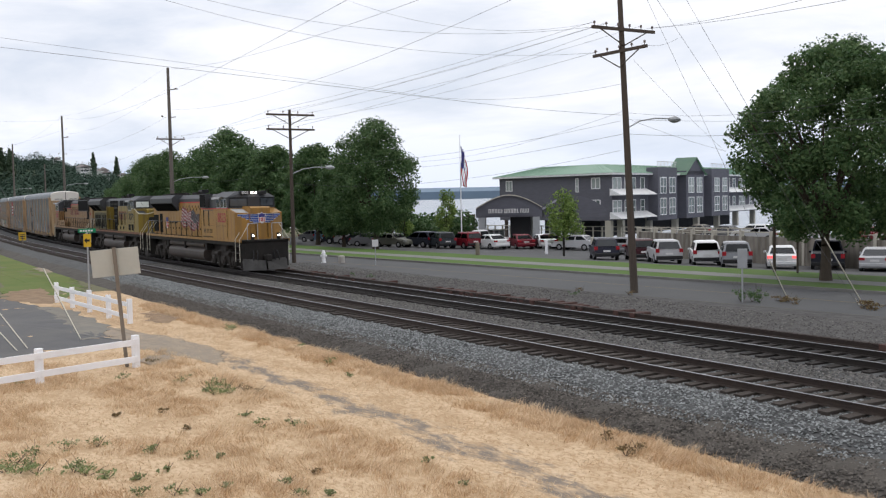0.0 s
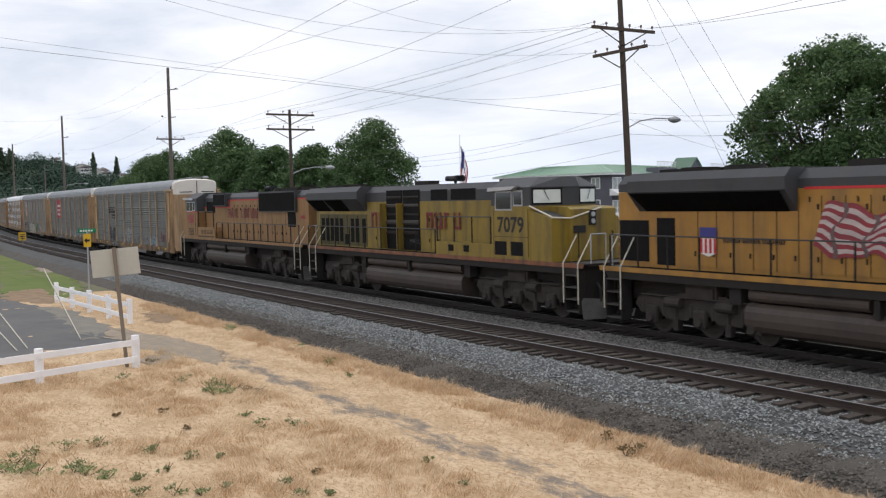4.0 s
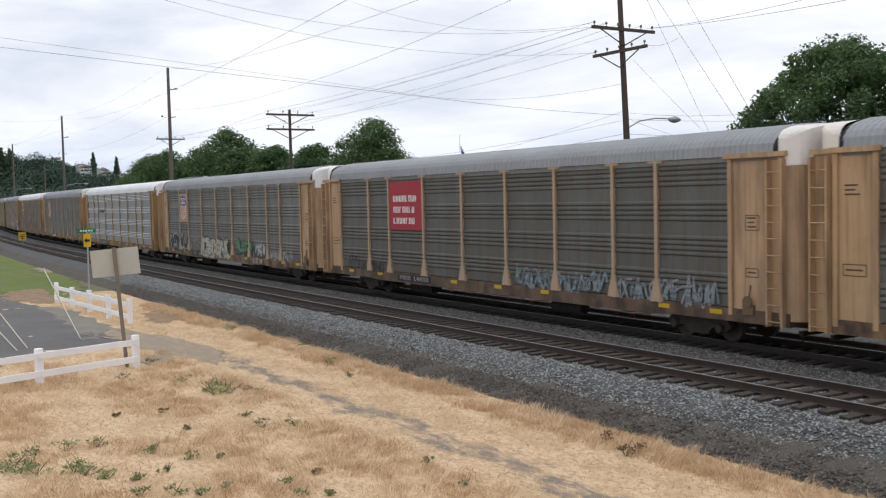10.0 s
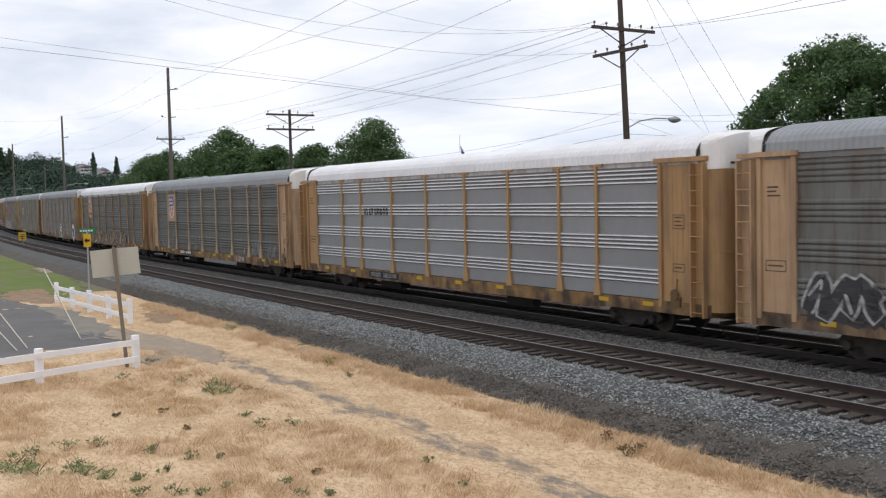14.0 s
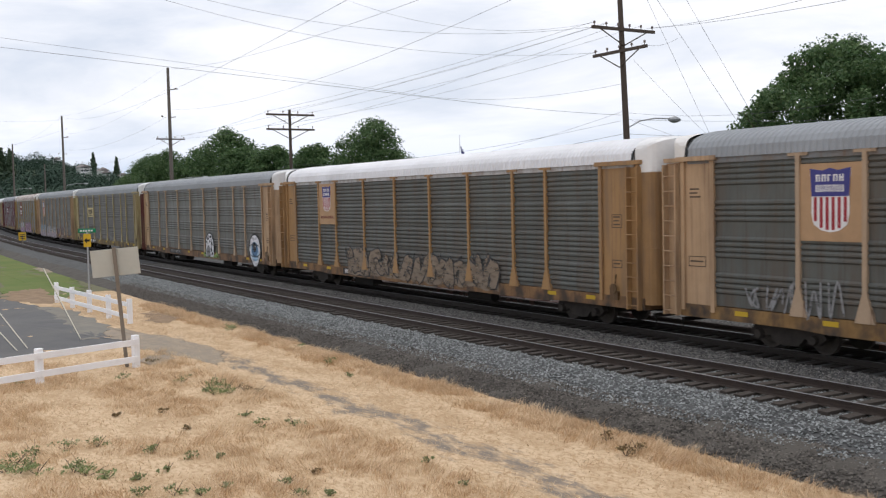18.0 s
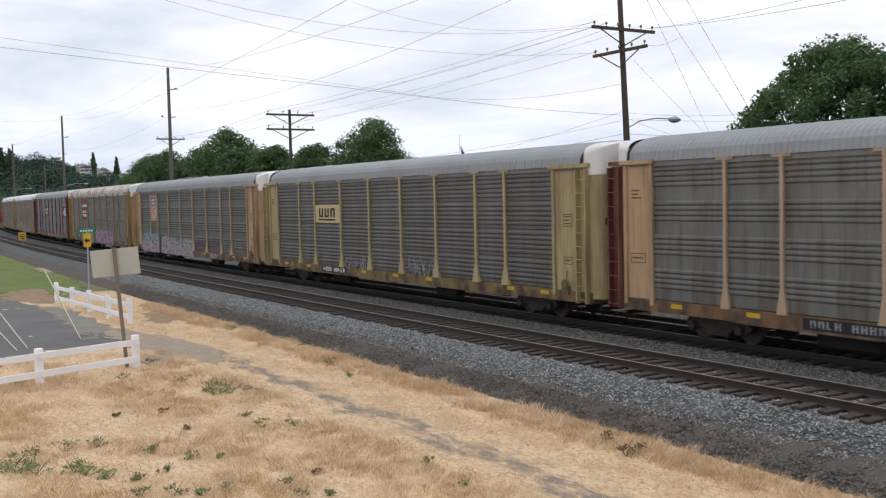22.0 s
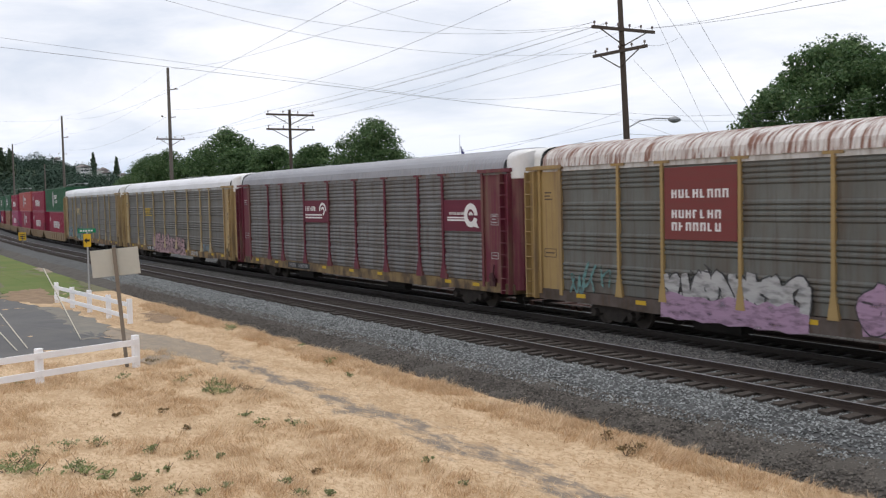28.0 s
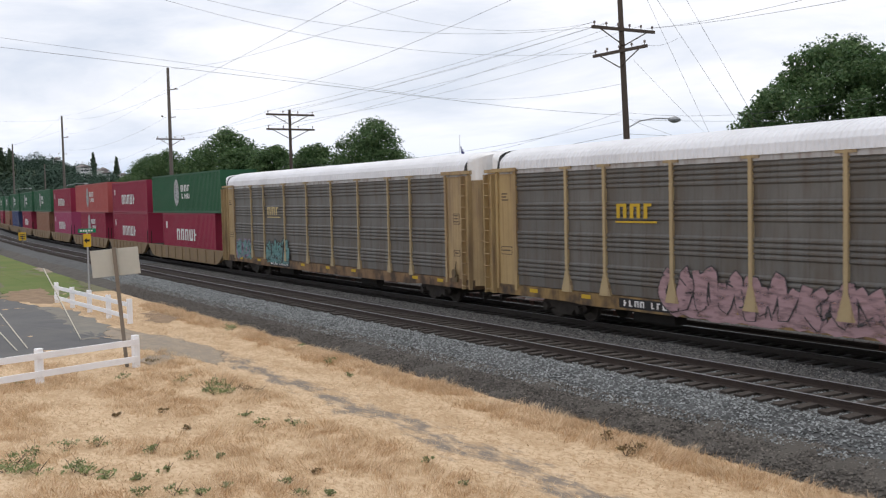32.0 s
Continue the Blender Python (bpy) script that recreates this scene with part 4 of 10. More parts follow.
def loco_truck(owner, x):
    """Three-axle truck: deep side frame with axle boxes, springs, brake cylinders, and side bearers."""
    r = 0.52
    bm = bmesh.new()
    for s in (-1, 1):
        y0, y1 = sorted((s * 1.0, s * 1.2))
        prism(bm, [(-2.75, 0.86), (-2.6, 1.1), (-1.2, 1.14), (-0.9, 1.3), (0.9, 1.3), (1.2, 1.14), (2.6, 1.1), (2.75, 0.86), (2.5, 0.62), (2.2, 0.72), (1.7, 0.72), (1.45, 0.5), (0.6, 0.5), (0.35, 0.7), (-0.35, 0.7), (-0.6, 0.5), (-1.45, 0.5), (-1.7, 0.72), (-2.2, 0.72), (-2.5, 0.62)], "y", y0, y1)
        block_y = sorted((s * 1.16, s * 1.34))
        for k, a in enumerate((-1.95, 0.0, 1.95)):
            box(bm, a - 0.24, a + 0.24, block_y[0], block_y[1], 0.34, 0.86, bevel=0.04)
            rod(bm, (a, s * 1.3, r), (a, s * 1.42, r), 0.17, 0.13, seg=12)
            for dx in (-0.42, 0.42):
                rod(bm, (a + dx, s * 1.12, 0.6), (a + dx, s * 1.12, 1.0), 0.11, seg=8)
        for a in (-1.0, 1.0):
            rod(bm, (a - 0.32, s * 1.3, 1.02), (a + 0.3, s * 1.3, 1.02), 0.15, seg=10)
            rod(bm, (a, s * 1.22, 0.3), (a, s * 1.22, 0.95), 0.05, seg=6)
            box(bm, a - 0.1, a + 0.1, *sorted((s * 1.05, s * 1.25)), 0.2, 0.55)
        rod(bm, (-2.4, s * 1.27, 1.18), (2.4, s * 1.27, 1.18), 0.03, seg=5)
        box(bm, -0.5, 0.5, *sorted((s * 1.15, s * 1.3)), 1.2, 1.5)
    box(bm, -2.5, 2.5, -0.95, 0.95, 0.55, 1.2)
    box(bm, -0.6, 0.6, -1.25, 1.25, 1.2, 1.66)
    tr = part("truck", bm, M["truck"], owner, "dark grimy three-axle truck", at=Matrix.Translation((x, 0, 0)))
    for a in (-1.95, 0.0, 1.95):
        part("wheelset", WHEEL[r], None, tr, at=Matrix.Translation((a, 0, r)))


def under_works(t, h, spec):
    W = 1.54
    bm = bmesh.new()
    prism(bm, [(-h + 0.6, 1.62), (h - 0.6, 1.62), (h - 0.3, 1.95), (-h + 0.3, 1.95)], "y", -W + 0.03, W - 0.03)
    part("underframe", bm, M["under"], t)
    block(t, "centre_sill", -h + 0.9, h - 0.9, -0.9, 0.9, 0.95, 1.615, M["under"])
    # Added block that hides the bright ground seen beneath the frame.
    block(t, "air_duct", -h + 2.0, h - 2.0, -0.62, 0.62, 0.3, 0.945, M["under"])
    for s in (-1, 1):
        slab(t, "side_sill", [(-h + 0.25, 1.84), (h - 0.25, 1.84), (h - 0.2, 1.99), (-h + 0.2, 1.99)], *sorted((s * (W - 0.028), s * (W + 0.004))), spec.get("sill_paint", spec["paint"]), "painted frame edge")
        # stair wells, pilot, snow plough, coupler, hoses
        e = s * (h - 0.45)
        bm = bmesh.new()
        prism(bm, [(-1.2, 0.55), (1.2, 0.55), (1.2, 1.9), (-1.2, 1.9)], "x", *sorted((e - s * 0.12, e)))
        part("pilot", bm, M["under"], t)
        bm = bmesh.new()
        a, b = e + s * 0.05, e + s * 0.42
        for q in ((-1, 1) if True else ()):
            vs = [bm.verts.new(p) for p in ((a, q * 1.42, 0.14), (b, q * 0.05, 0.12), (a + s * 0.16, q * 0.05, 0.72), (a - s * 0.1, q * 1.42, 0.86))]
            bm.faces.new(vs if q * s > 0 else vs[::-1])
        bmesh.ops.solidify(bm, geom=bm.faces[:], thickness=0.04)
        part("snow_plough", bm, M["plough"], t, "grimy grey steel snow plough")
        bm = bmesh.new()
        box(bm, *sorted((e, e + s * 0.75)), -0.15, 0.15, 0.76, 1.04, bevel=0.04)
        box(bm, *sorted((e + s * 0.62, e + s * 0.92)), -0.24, 0.12, 0.7, 1.1, bevel=0.06)
        part("coupler", bm, M["under"], t)
        for y in (-0.75, -0.5, 0.5, 0.75):
            bm = bmesh.new()
            tube(bm, [(e + s * 0.02, y, 1.32), (e + s * 0.2, y * 1.04, 1.1), (e + s * 0.26, y * 1.1, 0.72)], 0.035)
            part("air_hose", bm, M["black"], t)
        for y in (-1, 1):
            steps(t, s * (h - 0.85), y * (W - 0.02), s)
        block(t, "end_platform", *sorted((s * (h - 1.3), s * (h - 0.32))), -1.25, 1.25, 1.9, 1.98, M["step"])
        bm = bmesh.new()
        tube(bm, [(s * (h - 0.35), -1.1, 1.98), (s * (h - 0.35), -1.1, 2.95), (s * (h - 0.35), -0.45, 2.95), (s * (h - 0.35), -0.45, 1.98)], 0.024)
        tube(bm, [(s * (h - 0.35), 1.1, 1.98), (s * (h - 0.35), 1.1, 2.95), (s * (h - 0.35), 0.45, 2.95), (s * (h - 0.35), 0.45, 1.98)], 0.024)
        part("end_handrail", bm, M["galv"], t)
    t0, t1 = spec["tank"]
    bm = bmesh.new()
    prism(bm, [(-1.45, 0.8), (-1.42, 0.62), (-1.32, 0.47), (-1.18, 0.39), (-1.0, 0.36), (1.0, 0.36), (1.18, 0.39), (1.32, 0.47), (1.42, 0.62), (1.45, 0.8), (1.44, 1.0), (1.38, 1.13), (1.26, 1.22), (1.1, 1.25), (-1.1, 1.25), (-1.26, 1.22), (-1.38, 1.13), (-1.44, 1.0)], "x", t0, t1)
    part("fuel_tank", bm, M["tank"], t, "dusty grey-brown fuel tank")
    m = (t0 + t1) / 2
    for s in (-1, 1):
        for a, b in ((t0 + 0.1, m - 0.35), (m + 0.1, t1 - 0.1)):
            bm = bmesh.new()
            rod(bm, (a, s * 1.22, 1.45), (b, s * 1.22, 1.45), 0.19, seg=14)
            part("air_reservoir", bm, M["tank"], t, smooth=False)
        block(t, "filler_pipe", m - 0.18, m - 0.02, *sorted((s * 1.2, s * 1.46)), 1.15, 1.6, M["under"])
        for x in (t0 - 0.55, t1 + 0.15):
            block(t, "battery_box", x, x + 0.4, *sorted((s * 1.0, s * 1.4)), 1.15, 1.62, M["under"])
    for s in (-1, 1):
        loco_truck(t, s * (h - 4.25))


def hood_doors(t, x0, x1, hw, z1, mat, seed, skip=()):
    x, rnd = x0, random.Random(seed)
    while x < x1 - 0.6:
        w = rnd.choice((0.62, 0.7, 0.78))
        if not any(a < x + w / 2 < b for a, b in skip):
            bm = bmesh.new()
            box(bm, x, x + w - 0.04, -hw - 0.02, -hw, 2.1, z1)
            d = part("hood_door", bm, mat, t)
            block(d, "door_gap", x + w - 0.036, x + w - 0.006, -hw - 0.006, -hw, 2.08, z1, M["loco_slit_shade"])
            for z in (2.4, z1 - 0.35):
                block(d, "latch", x + w - 0.14, x + w - 0.1, -hw - 0.05, -hw - 0.02, z, z + 0.14, M["under"])
            block(d, "lift_lug", x + w * 0.45, x + w * 0.45 + 0.035, -hw - 0.05, -hw - 0.02, z1 - 0.16, z1 - 0.02, M["under"])
        x += w


def blower_box(t, x0, x1, z1, mat, louvre=True):
    """Raised walkway over the equipment cabinet, louvred, with its own high rail."""
    slab(t, "equipment_cabinet", [(x0, 1.99), (x1, 1.99), (x1, z1), (x0 + 0.35, z1), (x0, z1 - 0.25)], -1.50, -0.98, mat)
    k = 0
    x = x0 + 0.5
    while louvre and x < x1 - 0.7:
        bm = bmesh.new()
        for q in range(3):
            box(bm, x, x + 0.42, -1.52, -1.50, z1 - 0.42 + 0.09 * q, z1 - 0.37 + 0.09 * q)
        part("louvre", bm, M["loco_slit_shade"], t)
        x += 0.62
        k += 1
    block(t, "cabinet_seam", x0 + 0.2, x1 - 0.2, -1.506, -1.50, 2.02, 2.1, M["loco_slit_shade"])
    railing(t, x0 + 0.35, x1 - 0.1, z1, -1.46, 3, high=1.02)


def cab(t, c0, c1, W, zy, windows, spec):
    """Cab walls, faceted windscreen front, hipped roof."""
    hood, grey = spec["paint"], M["loco_g"]
    bm = bmesh.new()
    prism(bm, [(c0, -W), (c1, -W), (c1 + 0.42, -0.35), (c1 + 0.42, 0.35), (c1, W), (c0, W)], "z", 1.98, zy)
    part("cab_body", bm, hood, t)
    bm = bmesh.new()
    prism(bm, [(c0, -W), (c1, -W), (c1 + 0.42, -0.35), (c1 + 0.42, 0.35), (c1, W), (c0, W)], "z", zy + 0.002, 4.55)
    up = part("cab_upper", bm, grey, t, "grey painted upper cab")
    bm = bmesh.new()
    lo = [(c0, -W - 0.03), (c1 + 0.02, -W - 0.03), (c1 + 0.46, -0.36), (c1 + 0.46, 0.36), (c1 + 0.02, W + 0.03), (c0, W + 0.03)]
    hi = [(c0, -W + 0.62), (c1 - 0.2, -W + 0.62), (c1 + 0.30, -0.3), (c1 + 0.30, 0.3), (c1 - 0.2, W - 0.62), (c0, W - 0.62)]
    va = [bm.verts.new((x, y, 4.552)) for x, y in lo]
    vb = [bm.verts.new((x, y, 4.92)) for x, y in hi]
    for i in range(6):
        j = (i + 1) % 6
        bm.faces.new((va[i], va[j], vb[j], vb[i]))
    bm.faces.new(vb)
    bm.faces.new(va[::-1])
    part("cab_roof", bm, grey, t, "dark grey hipped cab roof")
    for x0, x1, z0, z1 in windows:
        f = block(t, "window_frame", x0 - 0.06, x1 + 0.06, -W - 0.022, -W + 0.01, z0 - 0.06, z1 + 0.06, M["galv"])
        block(f, "side_window", x0, x1, -W - 0.028, -W - 0.0225, z0, z1, M["cab_glass"])
    # two windscreens on the slanted facets, with grey gaskets
    d = Vector((0.42, W - 0.35, 0)).normalized()
    for s in (-1, 1):
        base = Vector((c1, s * W, 0))
        along_v = Vector((d.x, -s * d.y, 0))
        nrm = Vector((d.y, s * d.x, 0))
        for nm, i0, i1, z0, z1, out, mat in (("windscreen_frame", 0.08, 1.2, 3.94, 4.52, 0.012, M["loco_dark"]), ("windscreen", 0.14, 1.14, 4.0, 4.46, 0.018, M["cab_glass_sky"] if spec["lit"] else M["cab_glass"])):
            bm = bmesh.new()
            q = [base + along_v * i0 + nrm * out, base + along_v * i1 + nrm * out]
            back = [p - nrm * 0.012 for p in q]
            prism(bm, [(p.x, p.y) for p in (q[0], q[1], back[1], back[0])], "z", z0, z1)
            part(nm, bm, mat, t)
        bm = bmesh.new()
        p0 = base + along_v * 0.5 + nrm * 0.05
        rod(bm, (p0.x, p0.y, 4.5), (p0.x + along_v.x * 0.2, p0.y + along_v.y * 0.2, 4.1), 0.012, seg=4)
        part("wiper", bm, M["black"], t)
    return up


def loco(spec):
    """A six-axle road locomotive, cab end at +x. L: length over the platforms."""
    L, hood, grey = spec["L"], spec["paint"], M["loco_g"]
    t = thing("diesel_locomotive", spec["label"], "locomotive", "locomotives of the freight train")
    h, W, hw = L / 2, 1.52, 0.98
    under_works(t, h, spec)
    c0, c1 = spec["cab"]
    hx0, zs = spec["rear"], spec["split"]
    xs = spec.get("step_x")
    zlow = spec.get("split_low", zs)
    # long hood: yellow flank, grey top with chamfered shoulders
    for x0, x1, z in ((hx0, xs, zs), (xs, c0, zlow)):
        bm = bmesh.new()
        prism(bm, [(-hw, 1.98), (hw, 1.98), (hw, z), (-hw, z)], "x", x0, x1)
        part("engine_hood", bm, hood, t)
        bm = bmesh.new()
        prism(bm, [(-hw, z + 0.002), (hw, z + 0.002), (hw, 4.55), (hw - 0.3, 4.82), (-hw + 0.3, 4.82), (-hw, 4.55)], "x", x0, x1)
        part("hood_top", bm, grey, t, "dark grey hood roof")
        if spec["stripe"]:
            plates("red_stripe", [(x0 if x0 > hx0 else spec["stripe_from"], x1, z - 0.035, z + 0.035)], M["red"], t, -hw - 0.003)
    if spec["stripe"]:
        poly_plate("red_stripe", [(xs + 0.3, zs + 0.03), (xs + 0.42, zs + 0.03), (xs + 0.06, zlow - 0.03), (xs - 0.06, zlow - 0.03)] if zlow < zs else [(xs, zs), (xs + 0.1, zs), (xs + 0.1, zs + 0.05), (xs, zs + 0.05)], M["red"], t, -hw - 0.004)
    hood_doors(t, hx0 + 1.9 if spec["n"] else hx0 + 2.7, xs - 0.3, hw, min(zs - 0.14, 3.62 if spec["n"] == 1 else 4.1), hood, spec["n"], spec.get("skip", ()))
    # radiator
    r0, r1 = spec["rad"]
    if spec["flared"]:
        bm = bmesh.new()
        prism(bm, [(-hw - 0.01, 3.7), (-1.5, 4.28), (-1.5, 4.62), (-1.25, 4.86), (1.25, 4.86), (1.5, 4.62), (1.5, 4.28), (hw + 0.01, 3.7)], "x", r0, r1)
        part("radiator_wing", bm, grey, t, "dark grey flared radiator housing")
        n = spec.get("rad_panes", 1)
        for k in range(n):
            a = r0 + 0.1 + k * (r1 - r0 - spec.get("rad_gap", 0.15)) / n
            b = a + (r1 - r0 - spec.get("rad_gap", 0.15)) / n - 0.12
            bm = bmesh.new()
            bm.faces.new([bm.verts.new(p) for p in ((a + 0.25, -hw - 0.035, 3.70), (b - 0.05, -hw - 0.035, 3.70), (b, -1.505, 4.24), (a, -1.505, 4.24))])
            bmesh.ops.solidify(bm, geom=bm.faces[:], thickness=0.03)
            part("radiator_grille", bm, M["loco_dark"], t, "black slanted radiator intake")
    else:
        block(t, "radiator_wing", r0, r1, -hw - 0.16, hw + 0.16, 3.66, 4.8, grey)
        bm = bmesh.new()
        box(bm, r0 + 0.08, r1 - 0.08, -hw - 0.18, -hw - 0.161, 3.72, 4.72)
        for k in range(14):
            box(bm, r0 + 0.08, r1 - 0.08, -hw - 0.195, -hw - 0.18, 3.76 + k * 0.069, 3.785 + k * 0.069)
        part("radiator_grille", bm, M["loco_dark"], t, "black radiator intake grille")
    # roof: fans, stack, horn
    for fx in spec["fans"]:
        bm = bmesh.new()
        rod(bm, (fx, 0, 4.82), (fx, 0, 5.0), 0.6, 0.57, seg=20)
        part("fan_cowl", bm, M["under"], t)
    block(t, "roof_duct", r0 + 0.6, r0 + 2.9, -0.7, 0.7, 4.82, 4.96, M["under"])
    block(t, "exhaust_outlet", spec["stack"], spec["stack"] + 1.1, -0.3, 0.3, 4.8, 5.0, M["under"])
    hx = spec["horn"]
    bm = bmesh.new()
    rod(bm, (hx, -0.2, 4.8), (hx, -0.2, 4.98), 0.06)
    for dy in (-0.34, -0.2, -0.06):
        rod(bm, (hx - 0.35, dy, 5.04), (hx + 0.35, dy, 5.04), 0.06, 0.13, seg=10)
        rod(bm, (hx + 0.1, dy, 5.04), (hx - 0.42, dy, 5.04), 0.05, 0.12, seg=10)
    part("air_horn", bm, M["black"], t)
    # Black panels: intake screens, and the shade inside open engine doors painted flat.
    for x0, x1, z0, z1, dy in spec["holes"]:
        block(t, "intake_screen", x0, x1, -hw - dy, -hw + 0.02, z0, z1, M["loco_dark"], "black intake screen")
    for x0, x1, z0, z1 in spec["boxes"]:
        b = block(t, "brake_grid_housing", x0, x1, -hw - 0.24, hw + 0.24, z0, z1, grey)
        block(b, "brake_grid", x0 + 0.06, x1 - 0.06, -hw - 0.262, -hw - 0.242, z0 + 0.05, z1 - 0.05, M["loco_dark"])
    cab(t, c0, c1, W, spec["cab_split"], spec["windows"], spec)
    plates("red_stripe", [(c0, c1, spec["cab_split"] - 0.03, spec["cab_split"] + 0.03)], M["red"], t, -W - 0.003) if spec["stripe"] else None
    v0, v1 = spec["visor"]
    slab(t, "sun_visor", [(v0, 4.58), (v1 + 0.25, 4.6), (v1, 4.48), (v0 - 0.05, 4.44)], -W - 0.22, -W + 0.02, M["pale_roof"], "pale grey visor over the cab windows")
    for q in spec["door"]:
        block(t, "door_gap", q - 0.012, q + 0.012, -W - 0.016, -W + 0.005, 2.1, spec["cab_split"] - 0.1, M["loco_slit_shade"])
    block(t, "door_gap", spec["door"][0], spec["door"][1], -W - 0.016, -W + 0.005, 2.78, 2.8, M["loco_slit_shade"])
    block(t, "cab_door", *spec["door"], -W - 0.014, -W + 0.01, 2.05, spec["cab_split"] - 0.12, hood)
    # nose: chamfered body and the taller middle box with the front door
    nf, nx, nz = spec["nose_side"], spec["nose"], spec["nose_z"]
    bm = bmesh.new()
    low = [(c1 - 0.02, -W + 0.01), (nf, -W + 0.01), (nx, -0.75), (nx, 0.75), (nf, W - 0.01), (c1 - 0.02, W - 0.01)]
    tops = [nz, nz - 0.24, nz - 0.3, nz - 0.3, nz - 0.24, nz]
    va = [bm.verts.new((x, y, 1.98)) for x, y in low]
    vb = [bm.verts.new((x, y, z)) for (x, y), z in zip(low, tops)]
    for i in range(6):
        j = (i + 1) % 6
        bm.faces.new((va[i], va[j], vb[j], vb[i]))
    bm.faces.new(vb)
    bm.faces.new(va[::-1])
    part("nose", bm, hood, t)
    bm = bmesh.new()
    dk = [(c1 + 0.02, -W + 0.1, nz + 0.012), (nf - 0.1, -W + 0.14, nz - 0.21), (nx - 0.25, -0.72, nz - 0.25), (nx - 0.35, 0.3, nz - 0.22), (c1 + 0.42, 0.3, nz + 0.03)]
    bm.faces.new([bm.verts.new(p) for p in dk])
    bmesh.ops.solidify(bm, geom=bm.faces[:], thickness=0.02)
    part("nose_deck", bm, M["pale_roof"] if spec["lead"] else grey, t, "pale anti-glare deck on the nose" if spec["lead"] else "")
    slab(t, "nose_box", [(c1 + 0.3, 1.98), (nx + 0.06, 1.98), (nx + 0.06, nz + 0.04), (nx - 0.1, nz + 0.12), (c1 + 0.3, nz + 0.14)], spec["box_y"][0], spec["box_y"][1], hood, "yellow nose centre with front door")
    fx = nx + 0.06
    for y in (spec["box_y"][0] + 0.3, spec["box_y"][1] - 0.2):
        bm = bmesh.new()
        tube(bm, [(fx, y, 2.1), (fx + 0.06, y, 2.12), (fx + 0.06, y, 2.95), (fx, y, 2.97)], 0.02)
        part("nose_grab_iron", bm, M["under"], t)
    number_matter = M["dark_red"] if spec["n"] != 1 else M["black"]
    if spec["lead"]:
        for y in (-0.11, 0.13):
            bm = bmesh.new()
            rod(bm, (c1 + 0.4, y, 4.82), (c1 + 0.5, y, 4.82), 0.058, seg=14)
            part("headlight", bm, M["lamp"], t)
        bm = bmesh.new()
        box(bm, c1 + 0.1, c1 + 0.42, -0.85, 0.85, 4.72, 4.93, bevel=0.03)
        nb = part("number_board", bm, M["black"], t, "black number board over the windscreen")
        words("board_number", spec["number"], 0.22, M["white"], nb, Matrix.Translation((c1 + 0.425, -0.55, 4.82)) @ Matrix.Rotation(radians(90), 4, "Z"), wide=1.0, bold=0.004)
        for y in (-0.82, 0.82):
            bm = bmesh.new()
            box(bm, h - 0.32, h - 0.18, y - 0.1, y + 0.1, 1.98, 2.36, bevel=0.03)
            dl = part("ditch_light_housing", bm, M["under"], t)
            bm = bmesh.new()
            rod(bm, (h - 0.18, y, 2.22), (h - 0.14, y, 2.22), 0.06, seg=14)
            part("ditch_light", bm, M["lamp"], dl)
    else:
        block(t, "number_board", fx if spec["n"] == 1 else nx, (fx if spec["n"] == 1 else nx) + 0.03, -0.72, -0.2, 2.95, 3.2, M["black"])
        b = block(t, "headlight_panel", fx, fx + 0.05, -0.04, 0.26, 3.2, 3.72, M["black"])
        for z in (3.34, 3.58):
            bm = bmesh.new()
            rod(bm, (fx + 0.05, 0.11, z), (fx + 0.08, 0.11, z), 0.085, seg=12)
            part("headlight", bm, M["rim"], b)
    x0, x1, z0, z1 = spec["num_at"]
    words("cab_number", spec["number"], (z1 - z0) * 1.38, number_matter, t, Matrix.Translation(((x0 + x1) / 2, -W - 0.017, (z0 + z1) / 2)), "painted number on the cab side", wide=(x1 - x0) / ((z1 - z0) * 1.38 * 2.3), bold=0.016)
    if spec["blower"]:
        blower_box(t, *spec["blower"], hood)
    ra, rb = spec["rail"]
    railing(t, ra, rb, 1.98, -W + 0.02, spec["rails"])
    railing(t, ra, rb, 1.98, W - 0.02, spec["rails"])
    return t


LOCO_A = loco(dict(n=0, L=22.0, label="yellow and grey diesel locomotive with lit headlights leading the train", paint=M["loco_y"], rear=-10.45, cab=(5.67, 8.5), split=4.3, split_low=3.85, step_x=1.6, stripe=True, stripe_from=-3.4,
                   cab_split=3.88, windows=((6.42, 6.93, 3.95, 4.42), (7.27, 7.7, 3.95, 4.42), (7.86, 8.2, 3.95, 4.42)), visor=(6.1, 7.5), door=(6.25, 8.3), nose_side=9.64, nose=10.14, nose_z=3.84, box_y=(-0.7, 0.55),
                   rad=(-9.5, -3.6), flared=True, fans=(-7.9, -6.2), stack=-2.6, horn=-0.3, holes=[(-10.4, -9.1, 2.15, 3.42, 0.014), (-8.75, -8.0, 2.08, 3.5, 0.014)], boxes=[(1.98, 3.2, 3.93, 4.84)],
                   lit=False, lead=True, number="8523", num_at=(6.42, 8.22, 2.98, 3.56), tank=(-5.0, 3.2), blower=(3.15, 5.66, 2.75), rail=(-10.3, 2.2), rails=11))
